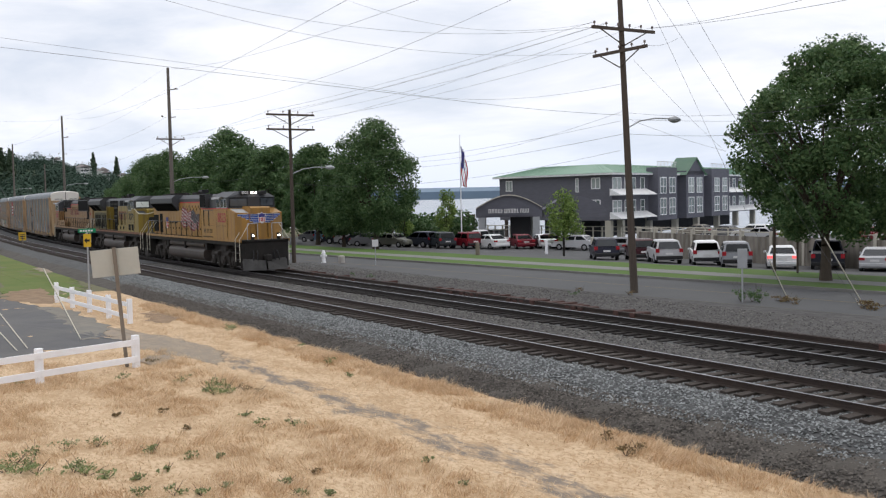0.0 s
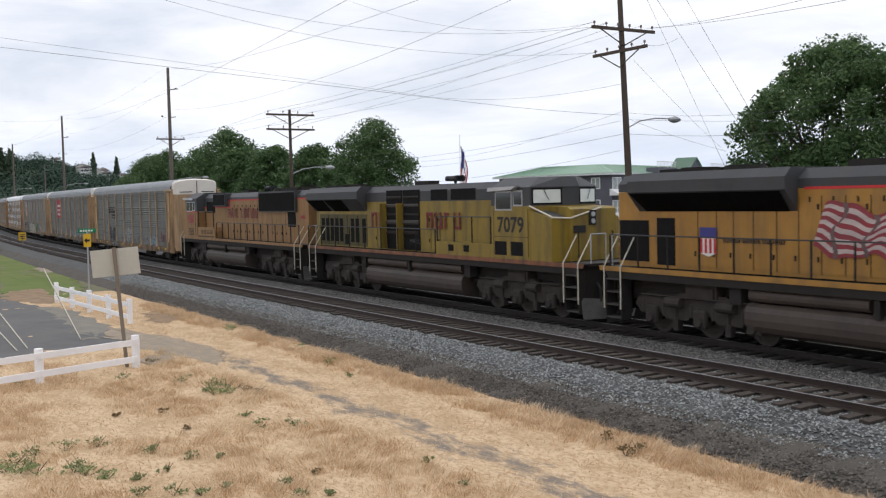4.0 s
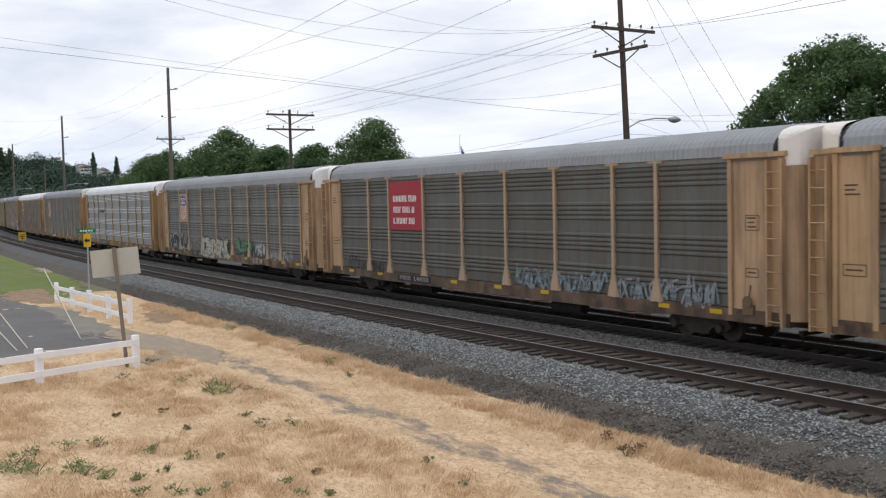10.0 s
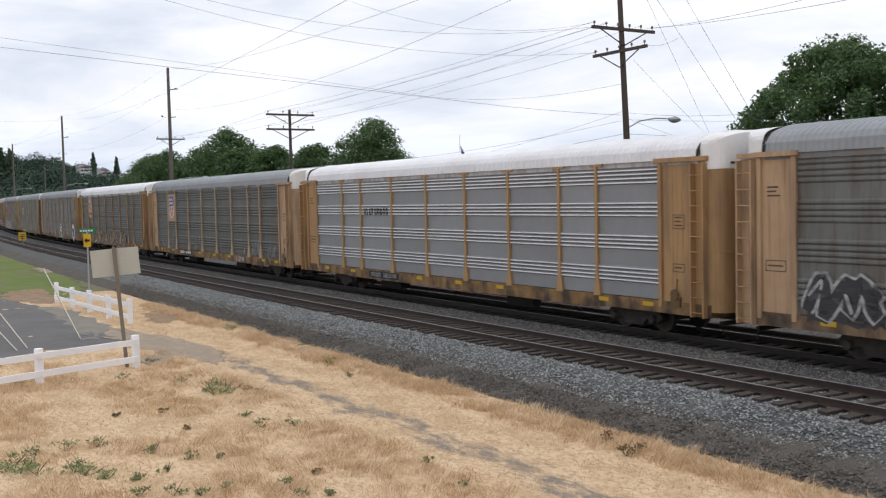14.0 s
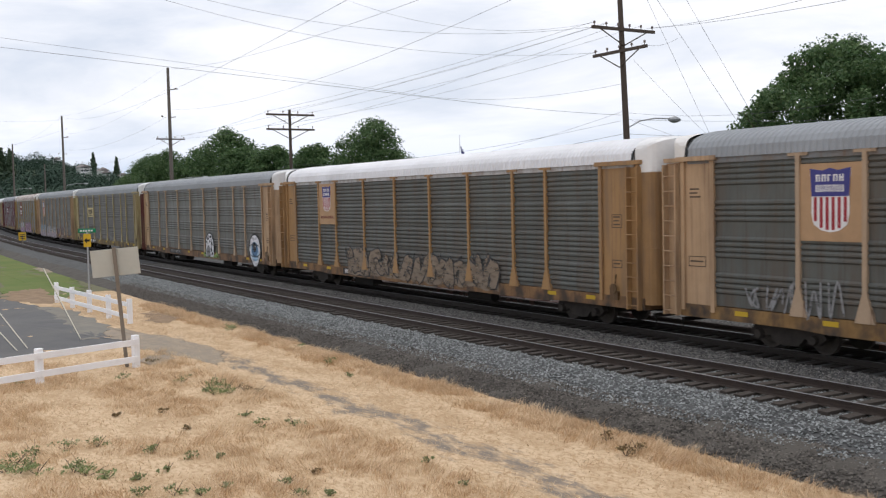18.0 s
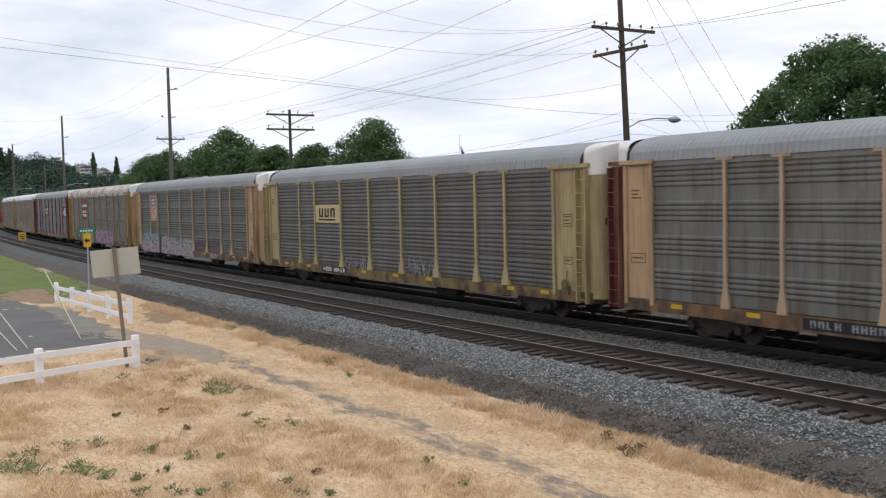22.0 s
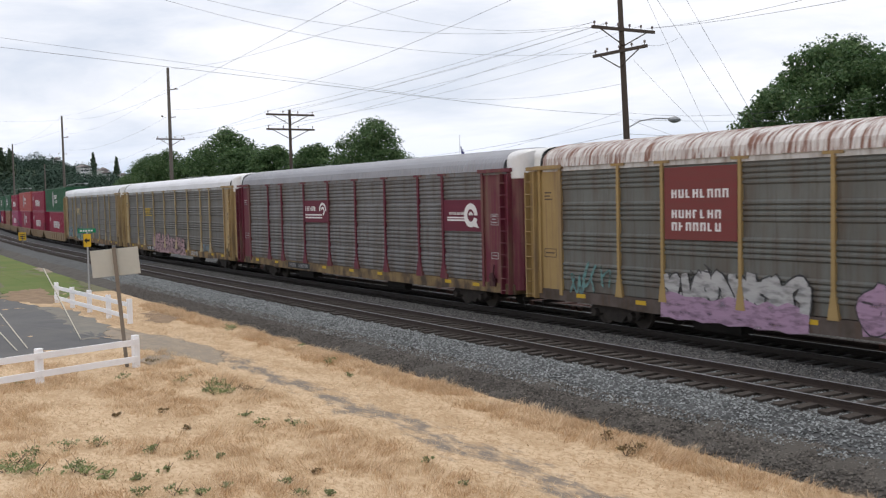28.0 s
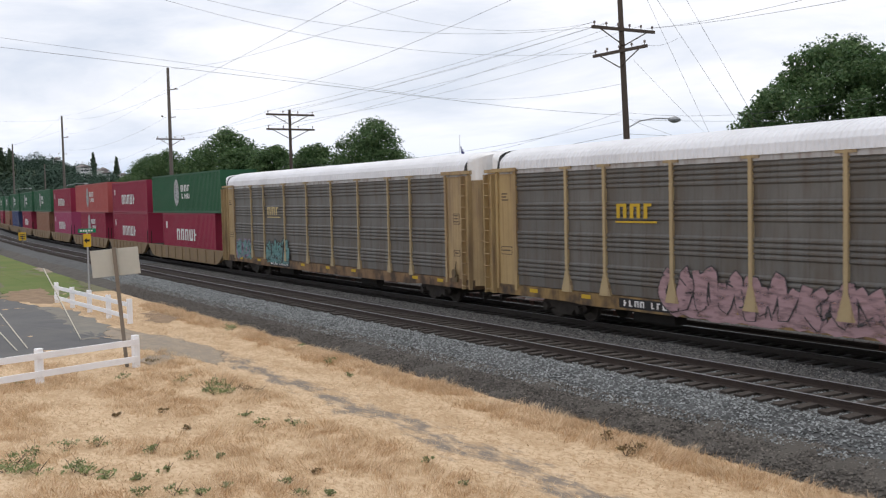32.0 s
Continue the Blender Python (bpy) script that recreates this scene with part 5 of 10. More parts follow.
# The two tall holes are open engine doors, interior shade painted black.
LOCO_B = loco(dict(n=1, L=22.2, label="lemon-yellow diesel locomotive with open engine doors", paint=M["loco_y2"], rear=-10.9, cab=(5.65, 8.0), split=4.12, step_x=1.7, stripe=False, stripe_from=-5,
                   cab_split=3.9, windows=((5.98, 6.9, 3.8, 4.38), (7.1, 7.55, 3.95, 4.4)), visor=(5.75, 7.2), door=(5.8, 7.9), nose_side=9.2, nose=9.35, nose_z=3.72, box_y=(-0.85, 1.2),
                   rad=(-11.0, -5.3), flared=True, rad_panes=2, rad_gap=1.6, fans=(-8.5,), stack=-2.0, horn=1.2, holes=[(-3.35, -1.95, 2.02, 4.62, 0.03), (-1.83, -0.45, 2.02, 4.62, 0.03), (0.5, 1.75, 4.16, 4.6, 0.02), (2.05, 3.8, 4.16, 4.6, 0.02)] + [(x, x + 0.34, 2.22, 3.35, 0.035) for x in (-10.22, -9.7, -9.2, -8.65, -8.15, -6.95, -6.45, -5.75)] + [(-7.6, -7.1, 2.1, 2.6, 0.03)], boxes=[],
                   lit=True, lead=False, number="7079", num_at=(5.9, 7.8, 2.92, 3.48), tank=(-4.6, 3.4), blower=None, rail=(-10.8, 1.6), rails=9, skip=((-3.5, -0.35), (-10.6, -5.2)), sill_paint=M["rust_sill"]))
block(LOCO_B, "rear_panel", -10.45, -5.3, -1.0, -0.975, 2.05, 3.55, M["loco_olive"], "dark olive grimy rear hood panel")
for x in (-9.45, -8.4, -7.35, -6.2):
    block(LOCO_B, "panel_gap", x - 0.02, x + 0.02, -1.006, -1.0, 2.08, 3.52, M["loco_dark"])
for x0, x1 in ((-3.3, -2.0), (-1.78, -0.5)):
    for z, r, m in ((2.75, 0.10, "under"), (3.22, 0.11, "step"), (3.55, 0.06, "under"), (3.95, 0.08, "step"), (4.3, 0.07, "under")):
        bm = bmesh.new()
        rod(bm, (x0, -0.985, z), (x1, -0.985, z), r, seg=10)
        part("engine_pipe", bm, M[m], LOCO_B, "grimy engine pipework behind an open door")
    block(LOCO_B, "door_edge", x0 - 0.1, x0 - 0.06, -1.35, -1.0, 2.05, 4.05, M["loco_y2"], "engine door standing open")
block(LOCO_B, "equipment_cabinet", 1.64, 5.62, -1.50, -0.98, 1.99, 2.5, M["loco_y2"])
for x in (2.6, 3.7):
    block(LOCO_B, "cabinet_grille", x, x + 0.36, -1.515, -1.50, 2.15, 2.4, M["loco_dark"])
for x in (5.85, 6.85):
    block(LOCO_B, "cabinet_grille", x, x + 0.75, -1.535, -1.52, 2.12, 2.62, M["loco_dark"])
railing(LOCO_B, 1.7, 5.5, 2.5, -1.46, 4)
for pts in ([(8.35, -0.86), (9.4, -0.86)],):
    bm = bmesh.new()
    rod(bm, (8.0, -1.53, 3.9), (9.2, -1.49, 3.52), 0.03, seg=6)
    rod(bm, (9.2, -1.49, 3.5), (9.42, -0.86, 3.46), 0.03, seg=6)
    rod(bm, (9.43, -0.86, 3.46), (9.43, 0.5, 3.8), 0.03, seg=6)
    part("trim_line", bm, M["cream"], LOCO_B, "pale yellow V-shaped trim line under the windscreens")
LOCO_C = loco(dict(n=2, L=21.8, label="faded yellow diesel locomotive running backwards, grimy flanks", paint=M["loco_y3"], rear=-10.34, cab=(6.75, 9.2), split=4.38, split_low=3.95, step_x=1.7, stripe=True, stripe_from=-10.34,
                   cab_split=3.66, windows=((7.62, 8.25, 3.74, 4.28), (8.33, 8.92, 3.74, 4.28), (7.2, 7.5, 3.78, 4.28)), visor=(7.6, 8.95), door=(7.1, 7.6), nose_side=9.9, nose=10.15, nose_z=3.3, box_y=(-0.6, 0.6),
                   rad=(-8.9, -3.6), flared=False, fans=(-8, -6.4, -4.8), stack=0.2, horn=-3.2, holes=[(-8.62, -7.59, 2.85, 3.66, 0.03), (4.6, 6.25, 3.6, 4.3, 0.03)], boxes=[(2.0, 4.25, 4.02, 4.8)],
                   lit=False, lead=False, number="4268", num_at=(7.25, 8.88, 2.88, 3.44), tank=(-1.95, 5.3), blower=(3.22, 6.72, 2.66), rail=(-10.2, 2.9), rails=13))
for x in (7.5, 8.1):
    bm = bmesh.new()
    for k in range(5):
        box(bm, x, x + 0.45, -1.54, -1.52, 2.1 + 0.1 * k, 2.15 + 0.1 * k)
    part("louvre", bm, M["loco_slit_shade"], LOCO_C)
MOVERS += [(LOCO_A, 149.9, Matrix.Identity(4)), (LOCO_B, 127.45, Matrix.Identity(4))]


def turn_end_for_end(t):
    """Cab at the other end; lettering stays readable."""
    done = set()
    for o in t.children_recursive:
        loc = o.matrix_basis.translation.copy()
        o.matrix_basis.translation = (-loc.x, loc.y, loc.z)
        me = o.data
        if me in done or me.name.startswith(("wheelset", "cab_number", "brand")):
            continue
        done.add(me)
        me.transform(Matrix.Diagonal((-1, 1, 1, 1)))
        me.flip_normals()


turn_end_for_end(LOCO_C)
MOVERS.append((LOCO_C, 105.3, Matrix.Identity(4)))

# ---- signs and graffiti on the wagons ----
FACE = -HALF - 0.018


def paint_mat(name, c, c2=None):
    """Sprayed or rolled paint; what is sprayed (named so) has worn thin in streaks along the ribs."""
    m = surface(name, c, c2 or tuple(0.8 * v for v in c), 1.1, 0.7, fine=4, bump=0, stretch=(0.7, 1, 5))
    if "spray" in name:
        n, l = m.node_tree.nodes, m.node_tree.links
        co, mp, no, ra = (n.new(k) for k in ("ShaderNodeTexCoord", "ShaderNodeMapping", "ShaderNodeTexNoise", "ShaderNodeMapRange"))
        mp.inputs["Scale"].default_value = (1.4, 1.0, 4.0)
        no.inputs["Scale"].default_value = 1.7
        no.inputs["Detail"].default_value = 6.0
        for k, v in (("From Min", 0.36), ("From Max", 0.54), ("To Min", 0.5), ("To Max", 1.0)):
            ra.inputs[k].default_value = v
        l.new(co.outputs["Object"], mp.inputs["Vector"])
        l.new(mp.outputs["Vector"], no.inputs["Vector"])
        l.new(no.outputs["Fac"], ra.inputs["Value"])
        l.new(ra.outputs[0], n["Principled BSDF"].inputs["Alpha"])
    return m


M["g_white"] = paint_mat("spray_white", (0.46, 0.46, 0.46), (0.30, 0.30, 0.30))
M["g_grey"] = paint_mat("faded_spray", (0.27, 0.27, 0.28), (0.21, 0.21, 0.21))
M["g_black"] = paint_mat("spray_black", (0.03, 0.03, 0.035), (0.06, 0.06, 0.06))
M["g_blue"] = paint_mat("spray_pale_blue", (0.20, 0.29, 0.345), (0.16, 0.20, 0.225))
M["g_teal"] = paint_mat("spray_teal", (0.10, 0.26, 0.25), (0.14, 0.2, 0.2))
M["g_lilac"] = paint_mat("spray_lilac", (0.34, 0.21, 0.34), (0.22, 0.15, 0.23))
M["g_cream"] = paint_mat("spray_cream", (0.46, 0.47, 0.40), (0.33, 0.33, 0.28))
M["g_green"] = paint_mat("spray_green", (0.09, 0.24, 0.13), (0.12, 0.2, 0.12))
M["g_lime"] = paint_mat("spray_lime", (0.30, 0.42, 0.12), (0.24, 0.32, 0.12))
M["g_tan"] = paint_mat("spray_tan", (0.25, 0.19, 0.14), (0.2, 0.16, 0.12))
M["g_pale"] = paint_mat("spray_pale_grey", (0.33, 0.34, 0.35), (0.18, 0.18, 0.185))
M["g_lilac2"] = paint_mat("spray_mauve", (0.40, 0.26, 0.38), (0.28, 0.19, 0.27))
M["g_rose"] = paint_mat("spray_rose", (0.40, 0.255, 0.275), (0.27, 0.18, 0.19))
M["g_haze"] = paint_mat("spray_lilac_haze", (0.36, 0.30, 0.34), (0.24, 0.21, 0.23))
M["g_maroon"] = paint_mat("spray_maroon", (0.16, 0.03, 0.04))
M["stencil"] = paint_mat("stencil_ink", (0.10, 0.07, 0.05))
M["s_red"] = paint_mat("sign_red", (0.36, 0.035, 0.055), (0.28, 0.04, 0.055))
M["s_maroon"] = paint_mat("sign_faded_maroon", (0.19, 0.04, 0.04), (0.15, 0.05, 0.045))
M["s_plum"] = paint_mat("sign_plum", (0.13, 0.02, 0.04))
M["s_cream"] = paint_mat("sign_cream", (0.52, 0.42, 0.22), (0.45, 0.36, 0.2))
M["s_yellow"] = paint_mat("sign_yellow", (0.55, 0.36, 0.03))


def stroke(pts, w, y, mat, closed=False):
    """One sprayed stroke as a single strip in the plane of the side, blunter at its ends."""
    P = [Vector(q) for q in pts]
    n = len(P)
    verts, faces = [], []
    for i in range(n):
        d = (P[(i + 1) % n] - P[i - 1]) if closed or 0 < i < n - 1 else (P[1] - P[0] if i == 0 else P[-1] - P[-2])
        k = Vector((-d.y, d.x)).normalized() * w / 2 * (0.8 if not closed and i in (0, n - 1) else 1.0)
        for q in (P[i] + k, P[i] - k):
            verts.append((q.x, y - 0.0002 * i, max(q.y, 0.56)))
    for i in range(n if closed else n - 1):
        j = (i + 1) % n
        faces.append((2 * i, 2 * i + 1, 2 * j + 1, 2 * j))
    return raw("graffiti", verts, faces, mat)


def curved(pts, closed=False, steps=5):
    """A smooth line through the points."""
    g = [pts[-1]] + list(pts) + list(pts[:2]) if closed else [pts[0]] + list(pts) + [pts[-1]]
    out = []
    for p0, p1, p2, p3 in zip(g[:-3], g[1:-2], g[2:-1], g[3:]):
        for q in range(steps):
            k = q / steps
            out.append(tuple(0.5 * (2 * b + (c - a) * k + (2 * a - 5 * b + 4 * c - d) * k ** 2 + (3 * b - a - 3 * c + d) * k ** 3) for a, b, c, d in zip(p0, p1, p2, p3)))
    return out if closed else out + [pts[-1]]


def sprayed_form(r):
    """An abstract looping zigzag in a unit box, no letter of any alphabet."""
    k = r.randint(4, 6)
    up = r.random() < 0.5
    pts = []
    for i in range(k):
        x = 0.1 + 0.8 * i / (k - 1) + r.uniform(-0.16, 0.16)
        pts.append((x, r.uniform(0.72, 1.0) if up else r.uniform(0.0, 0.25)))
        if r.random() < 0.35:
            pts.append((x + r.uniform(0.1, 0.3) * r.choice((-1, 1)), r.uniform(0.35, 0.65)))
        up = not up
    return curved(pts)


def graffiti(owner, x0, x1, z0, z1, n, fill, line, seed, width=0.06, label=""):
    """A row of abstract sprayed forms: fat outlined strokes, or a thin scrawl."""
    r = random.Random(seed)
    w, h = (x1 - x0) / n, z1 - z0
    fat = min(w * 0.3, h * 0.26)
    base = None
    for i in range(n):
        lean, dz, k = r.uniform(-0.1, 0.28), r.uniform(-0.08, 0.1) * h, r.uniform(0.85, 1.1)
        pts = [(x0 + w * (i + 0.02 + 0.96 * u) + lean * (v - 0.5) * h, min(max(z0 + dz + h * v * k, 1.0), 2.85)) for u, v in sprayed_form(r)]
        y = FACE - 0.004 - 0.004 * i
        if fill and line:
            o = part("graffiti" if base is None else "graffiti_outline", stroke(pts, fat + 2 * width, y, M[line]), None, base or owner, "" if base else label or "sprayed graffiti of outlined looping forms")
            base = base or o
        o = part("graffiti" if base is None else "graffiti_stroke", stroke(pts, fat if fill else width, y - 0.0095, M[fill or line]), None, base or owner, "" if base else label or "thin sprayed scrawl")
        base = base or o


def piece(owner, x0, x1, z0, z1, n, fill, line, seed, lw=0.035, slit=2, band=None, label=""):
    """A packed row of fat sprayed shapes over a cloud of the same paint, with outlines and thin accents."""
    r = random.Random(seed)
    w, h = (x1 - x0) / n, z1 - z0
    y = FACE - 0.021
    lw *= 1.7
    m = 30
    low = [(x0 + (x1 - x0) * k / m, max(z0 + r.uniform(-0.06, 0.10), 0.58)) for k in range(m + 1)]
    top = [(x + r.uniform(-0.05, 0.05), z0 + h * (0.45 + 0.2 * math.sin(k * 1.9 + seed) * math.sin(k * 0.7) + r.uniform(-0.1, 0.1))) for k, (x, z) in enumerate(low)]
    verts = [(px, y, pz) for px, pz in low] + [(px, y, pz) for px, pz in top]
    base = part("graffiti", raw("graffiti", verts, [(k, k + 1, m + 2 + k, m + 1 + k) for k in range(m)], M[fill]), None, owner, label or "sprayed graffiti piece of packed outlined shapes")
    for i in range(n):
        lean, dz = r.uniform(-0.12, 0.3), r.uniform(-0.04, 0.08) * h
        pts = [(x0 + w * (i + 1.05 * u) + lean * (v - 0.5) * h * 0.5, max(z0 + dz + 0.1 * h + h * 0.82 * v, 0.66)) for u, v in sprayed_form(r)]
        yy = y - 0.008 - 0.004 * (i % 3)
        fat = min(w * 0.34, h * 0.26)
        part("graffiti_outline", stroke(pts, fat + 2 * lw, yy, M[line]), None, base)
        part("graffiti_stroke", stroke(pts, fat, yy - 0.0085, M[fill]), None, base)
        for k in range(slit):
            cx, cz = x0 + w * (i + r.random()), z0 + h * r.uniform(0.15, 0.95)
            q = [(cx + r.uniform(-0.3, 0.3) * w, max(cz + r.uniform(-0.22, 0.22) * h, 0.62)) for j in range(3)]
            part("graffiti_accent", stroke(curved(q), lw * r.uniform(0.7, 1.3), y - 0.027, M[line]), None, base)
    if band:
        lo = [(x0 + (x1 - x0) * k / 16, 0.6 + 0.04 * math.sin(k * 2.1)) for k in range(17)]
        verts = [(px, y - 0.03, pz) for px, pz in lo] + [(px, y - 0.03, z0 + 0.3 * h + r.uniform(-0.1, 0.1)) for px, pz in lo]
        part("graffiti_band", raw("graffiti_band", verts, [(k, k + 1, 18 + k, 17 + k) for k in range(16)], M[band]), None, base)
    return base


def oval(rx, rz, n=24, a0=0.0, a1=2 * math.pi):
    return [(rx * math.cos(a0 + (a1 - a0) * i / n), rz * math.sin(a0 + (a1 - a0) * i / n)) for i in range(n + (abs(a1 - a0) < 6))]


def board(owner, x0, x1, z0, z1, mat, label, bars=(), bar_mat="white", name="sign_panel"):
    bm = bmesh.new()
    box(bm, x0, x1, FACE - 0.028, FACE + 0.01, z0, z1)
    b = part(name, bm, M[mat], owner, label)
    if bars:
        bm = bmesh.new()
        for a, c, d, e in bars:
            box(bm, a, c, FACE - 0.034, FACE - 0.0285, d, e)
        part("sign_mark", bm, M[bar_mat], b)
    return b


def shield(owner, xc, z0, z1, w, label, low=0.22):
    b = board(owner, -9.36, -7.58, z0 - low, z1 + 0.12, "tan_sign", label)
    h = z1 - z0
    y = FACE - 0.04
    out = [(-0.5, 1.0), (-0.2, 0.96), (0, 1.0), (0.2, 0.96), (0.5, 1.0), (0.5, 0.9), (0.46, 0.78), (0.47, 0.3), (0.41, 0.12), (0.22, 0.03), (0, 0.0), (-0.22, 0.03), (-0.41, 0.12), (-0.47, 0.3), (-0.46, 0.78), (-0.5, 0.9)]
    bm = bmesh.new()
    prism(bm, [(xc + a * w, z0 + c * h) for a, c in out], "y", y, y + 0.01)
    sh = part("shield", bm, M["white"], b, "white shield with red stripes and blue head")
    bm = bmesh.new()
    prism(bm, [(xc + a * w, z0 + c * h) for a, c in ((-0.5, 1.0), (-0.2, 0.96), (0, 1.0), (0.2, 0.96), (0.5, 1.0), (0.46, 0.56), (-0.46, 0.56))], "y", y - 0.006, y)
    part("shield_head", bm, M["navy"], sh)
    for k in range(6):
        a = -0.405 + 0.148 * k
        bm = bmesh.new()
        box(bm, xc + a * w, xc + (a + 0.075) * w, y - 0.006, y, z0 + (0.17, 0.07, 0.04)[min(k, 5 - k)] * h, z0 + 0.55 * h)
        part("shield_stripe", bm, M["dark_red"], sh)
    for n, zz in ((5, 0.79), (7, 0.63)):
        plates("shield_mark", letter_bars(xc - 0.36 * w, xc + 0.36 * w, z0 + zz * h, z0 + (zz + 0.11) * h, n, n), M["white"], sh, y - 0.007, "", 0.003)


def rows_of_bars(x0, x1, zs, h, ns, seed):
    out = []
    for i, z in enumerate(zs):
        out += letter_bars(x0, x0 + (x1 - x0) * ns[i] / max(ns), z, z + h, ns[i], seed + i)
    return out


for n, t in enumerate(RACKS):
    # reporting marks and reflective strips along the sill, dirty rust at the door feet
    plates("marks_patch", [(-6.9, -4.1, 0.73, 1.03)], M["black"], t, -HALF - 0.0305, "black stencil patch", 0.002)
    for k in range(10):
        if k != 4:
            plates("reporting_mark", letter_bars(-6.7 + 0.24 * k, -6.46 + 0.24 * k, 0.79, 0.98, 1, n * 10 + k), M["white"] if n in (4, 5, 7, 11, 12) else M["g_grey"], t, -HALF - 0.032, "small white painted mark", 0.004)
    if n in (2, 4, 8, 11):
        plates("owner_mark", letter_bars(4.6, 6.1, 0.74, 1.01, 3, 50 + n), M["g_white"], t, -HALF - 0.032, "", 0.004)
    for x in (-11.5, -8.7, -2.6, 0.4, 3.2, 8.9, 10.9):
        plates("reflector", [(x, x + 0.45, 0.88, 1.01)], M["s_yellow"], t, -HALF - 0.033, "yellow reflective strip", 0.004)
    ink = M["g_white"] if n == 10 else M["stencil"]
    for x0, x1, z0, z1, lines in ((12.15, 12.62, 3.2, 3.62, 3), (-13.2, -12.55, 2.15, 2.45, 1), (12.15, 12.6, 1.95, 2.2, 1)):
        plates("data_panel", [(x0, x1, z1 - 0.025, z1), (x0, x1, z0, z0 + 0.025), (x0, x0 + 0.025, z0 + 0.025, z1 - 0.025), (x1 - 0.025, x1, z0 + 0.025, z1 - 0.025)], ink, t, -HALF - 0.001, "stencilled data panel outline", 0.003)
        for k in range(lines):
            z = z0 + (z1 - z0) * (k + 0.7) / (lines + 0.6)
            plates("data_line", [(x0 + 0.07, x1 - 0.1 - 0.05 * (k % 2), z, z + 0.045)], ink, t, -HALF - 0.001, "", 0.003)
    for k, w in enumerate((0.42, 0.3, 0.36)):
        plates("data_line", [(-13.15, -13.15 + w, 4.1 + 0.11 * k, 4.145 + 0.11 * k)], ink, t, -HALF - 0.001, "", 0.003)
board(RACKS[0], -7.3, -4.8, 3.55, 3.72, "g_black", "faded black emblem bars", [], name="emblem")
plates("brand_mark", [(-7.4, -4.7, 3.95, 4.05), (-7.4, -5.6, 3.78, 3.88)] + letter_bars(-6.3, -4.7, 3.28, 3.44, 7, 1) + letter_bars(-6.3, -4.7, 3.02, 3.18, 8, 2), M["g_black"], RACKS[0], FACE - 0.02, "faded black brand bars")
graffiti(RACKS[0], -7.2, -5.0, 1.1, 2.35, 3, "g_black", "g_white", 1, 0.03)
graffiti(RACKS[0], -7.2, -5.0, 1.05, 1.7, 4, "g_black", "g_white", 7, 0.025)
graffiti(RACKS[0], -1.75, 1.05, 0.95, 2.25, 4, None, "g_white", 2, 0.075)
graffiti(RACKS[0], 1.4, 3.9, 1.1, 2.1, 4, None, "g_grey", 3, 0.06)
graffiti(RACKS[0], 4.3, 6.7, 1.0, 2.0, 4, None, "g_grey", 4, 0.06)
graffiti(RACKS[0], 7.1, 8.6, 1.05, 1.75, 3, "g_blue", "g_pale", 5, 0.03)
graffiti(RACKS[0], 7.2, 8.3, 1.35, 2.15, 2, None, "g_pale", 8, 0.04)
graffiti(RACKS[0], 9.9, 11.1, 1.4, 2.2, 3, None, "g_maroon", 6, 0.06)
board(RACKS[1], -7.42, -4.7, 2.92, 4.98, "s_red", "red sign with three rows of white marks", rows_of_bars(-7.1, -5.0, (4.12, 3.65, 3.18), 0.26, (8, 7, 7), 4))
graffiti(RACKS[1], -11.6, -8.0, 0.95, 1.7, 6, None, "g_black", 11, 0.06)
graffiti(RACKS[1], 1.6, 6.6, 1.0, 1.75, 7, None, "g_blue", 12, 0.09)
graffiti(RACKS[1], 1.8, 6.4, 1.0, 1.9, 6, None, "g_pale", 14, 0.045)
graffiti(RACKS[1], 7.1, 11.2, 1.0, 1.8, 6, None, "g_pale", 13, 0.07)
graffiti(RACKS[1], 7.0, 11.3, 1.0, 1.7, 7, None, "g_blue", 15, 0.06)
shield(RACKS[2], -8.47, 3.2, 4.78, 1.15, "tan sign panel with a striped shield")
piece(RACKS[2], -11.9, -7.5, 0.95, 2.2, 4, "g_black", "g_white", 21, 0.05, 1)
graffiti(RACKS[2], -7.2, -4.8, 1.2, 1.9, 5, None, "g_grey", 22, 0.06)
piece(RACKS[2], -5.0, 0.5, 0.75, 2.05, 6, "g_cream", "g_black", 23, 0.045)
piece(RACKS[2], 1.9, 4.6, 1.25, 2.1, 3, "g_green", "g_black", 24, 0.03, 1)
graffiti(RACKS[2], 1.7, 4.9, 0.95, 1.75, 4, "g_black", "g_white", 27, 0.04)
graffiti(RACKS[2], 5.0, 6.6, 1.15, 1.95, 4, "g_white", "g_black", 25, 0.025)
graffiti(RACKS[2], 7.2, 10.6, 1.0, 1.6, 7, None, "g_white", 26, 0.05)
plates("brand_mark", letter_bars(-7.2, -4.9, 3.55, 3.85, 9, 31), M["g_black"], RACKS[3], FACE - 0.02, "small black brand bars")
shield(RACKS[4], -8.47, 3.2, 4.78, 1.15, "tan sign panel with a striped shield")
for x0, x1, k in ((-11.2, -8.0, 5), (-4.4, -1.9, 4), (1.6, 2.5, 1), (5.9, 6.4, 1), (7.3, 8.7, 3), (9.8, 11, 2)):
    graffiti(RACKS[4], x0, x1, 1.0, 2.0, k, None, "g_grey", 40 + k, 0.06)
shield(RACKS[5], -8.47, 3.7, 4.93, 0.92, "tan sign panel with a shield and slogan", 0.62)
piece(RACKS[5], -6.4, 6.0, 0.75, 2.05, 12, "g_tan", "g_black", 51, 0.04, 2)
words("slogan", "BUILDING AMERICA", 0.19, M["s_maroon"], RACKS[5], Matrix.Translation((-8.47, FACE - 0.033, 3.42)), "small slogan under the shield", wide=0.8)


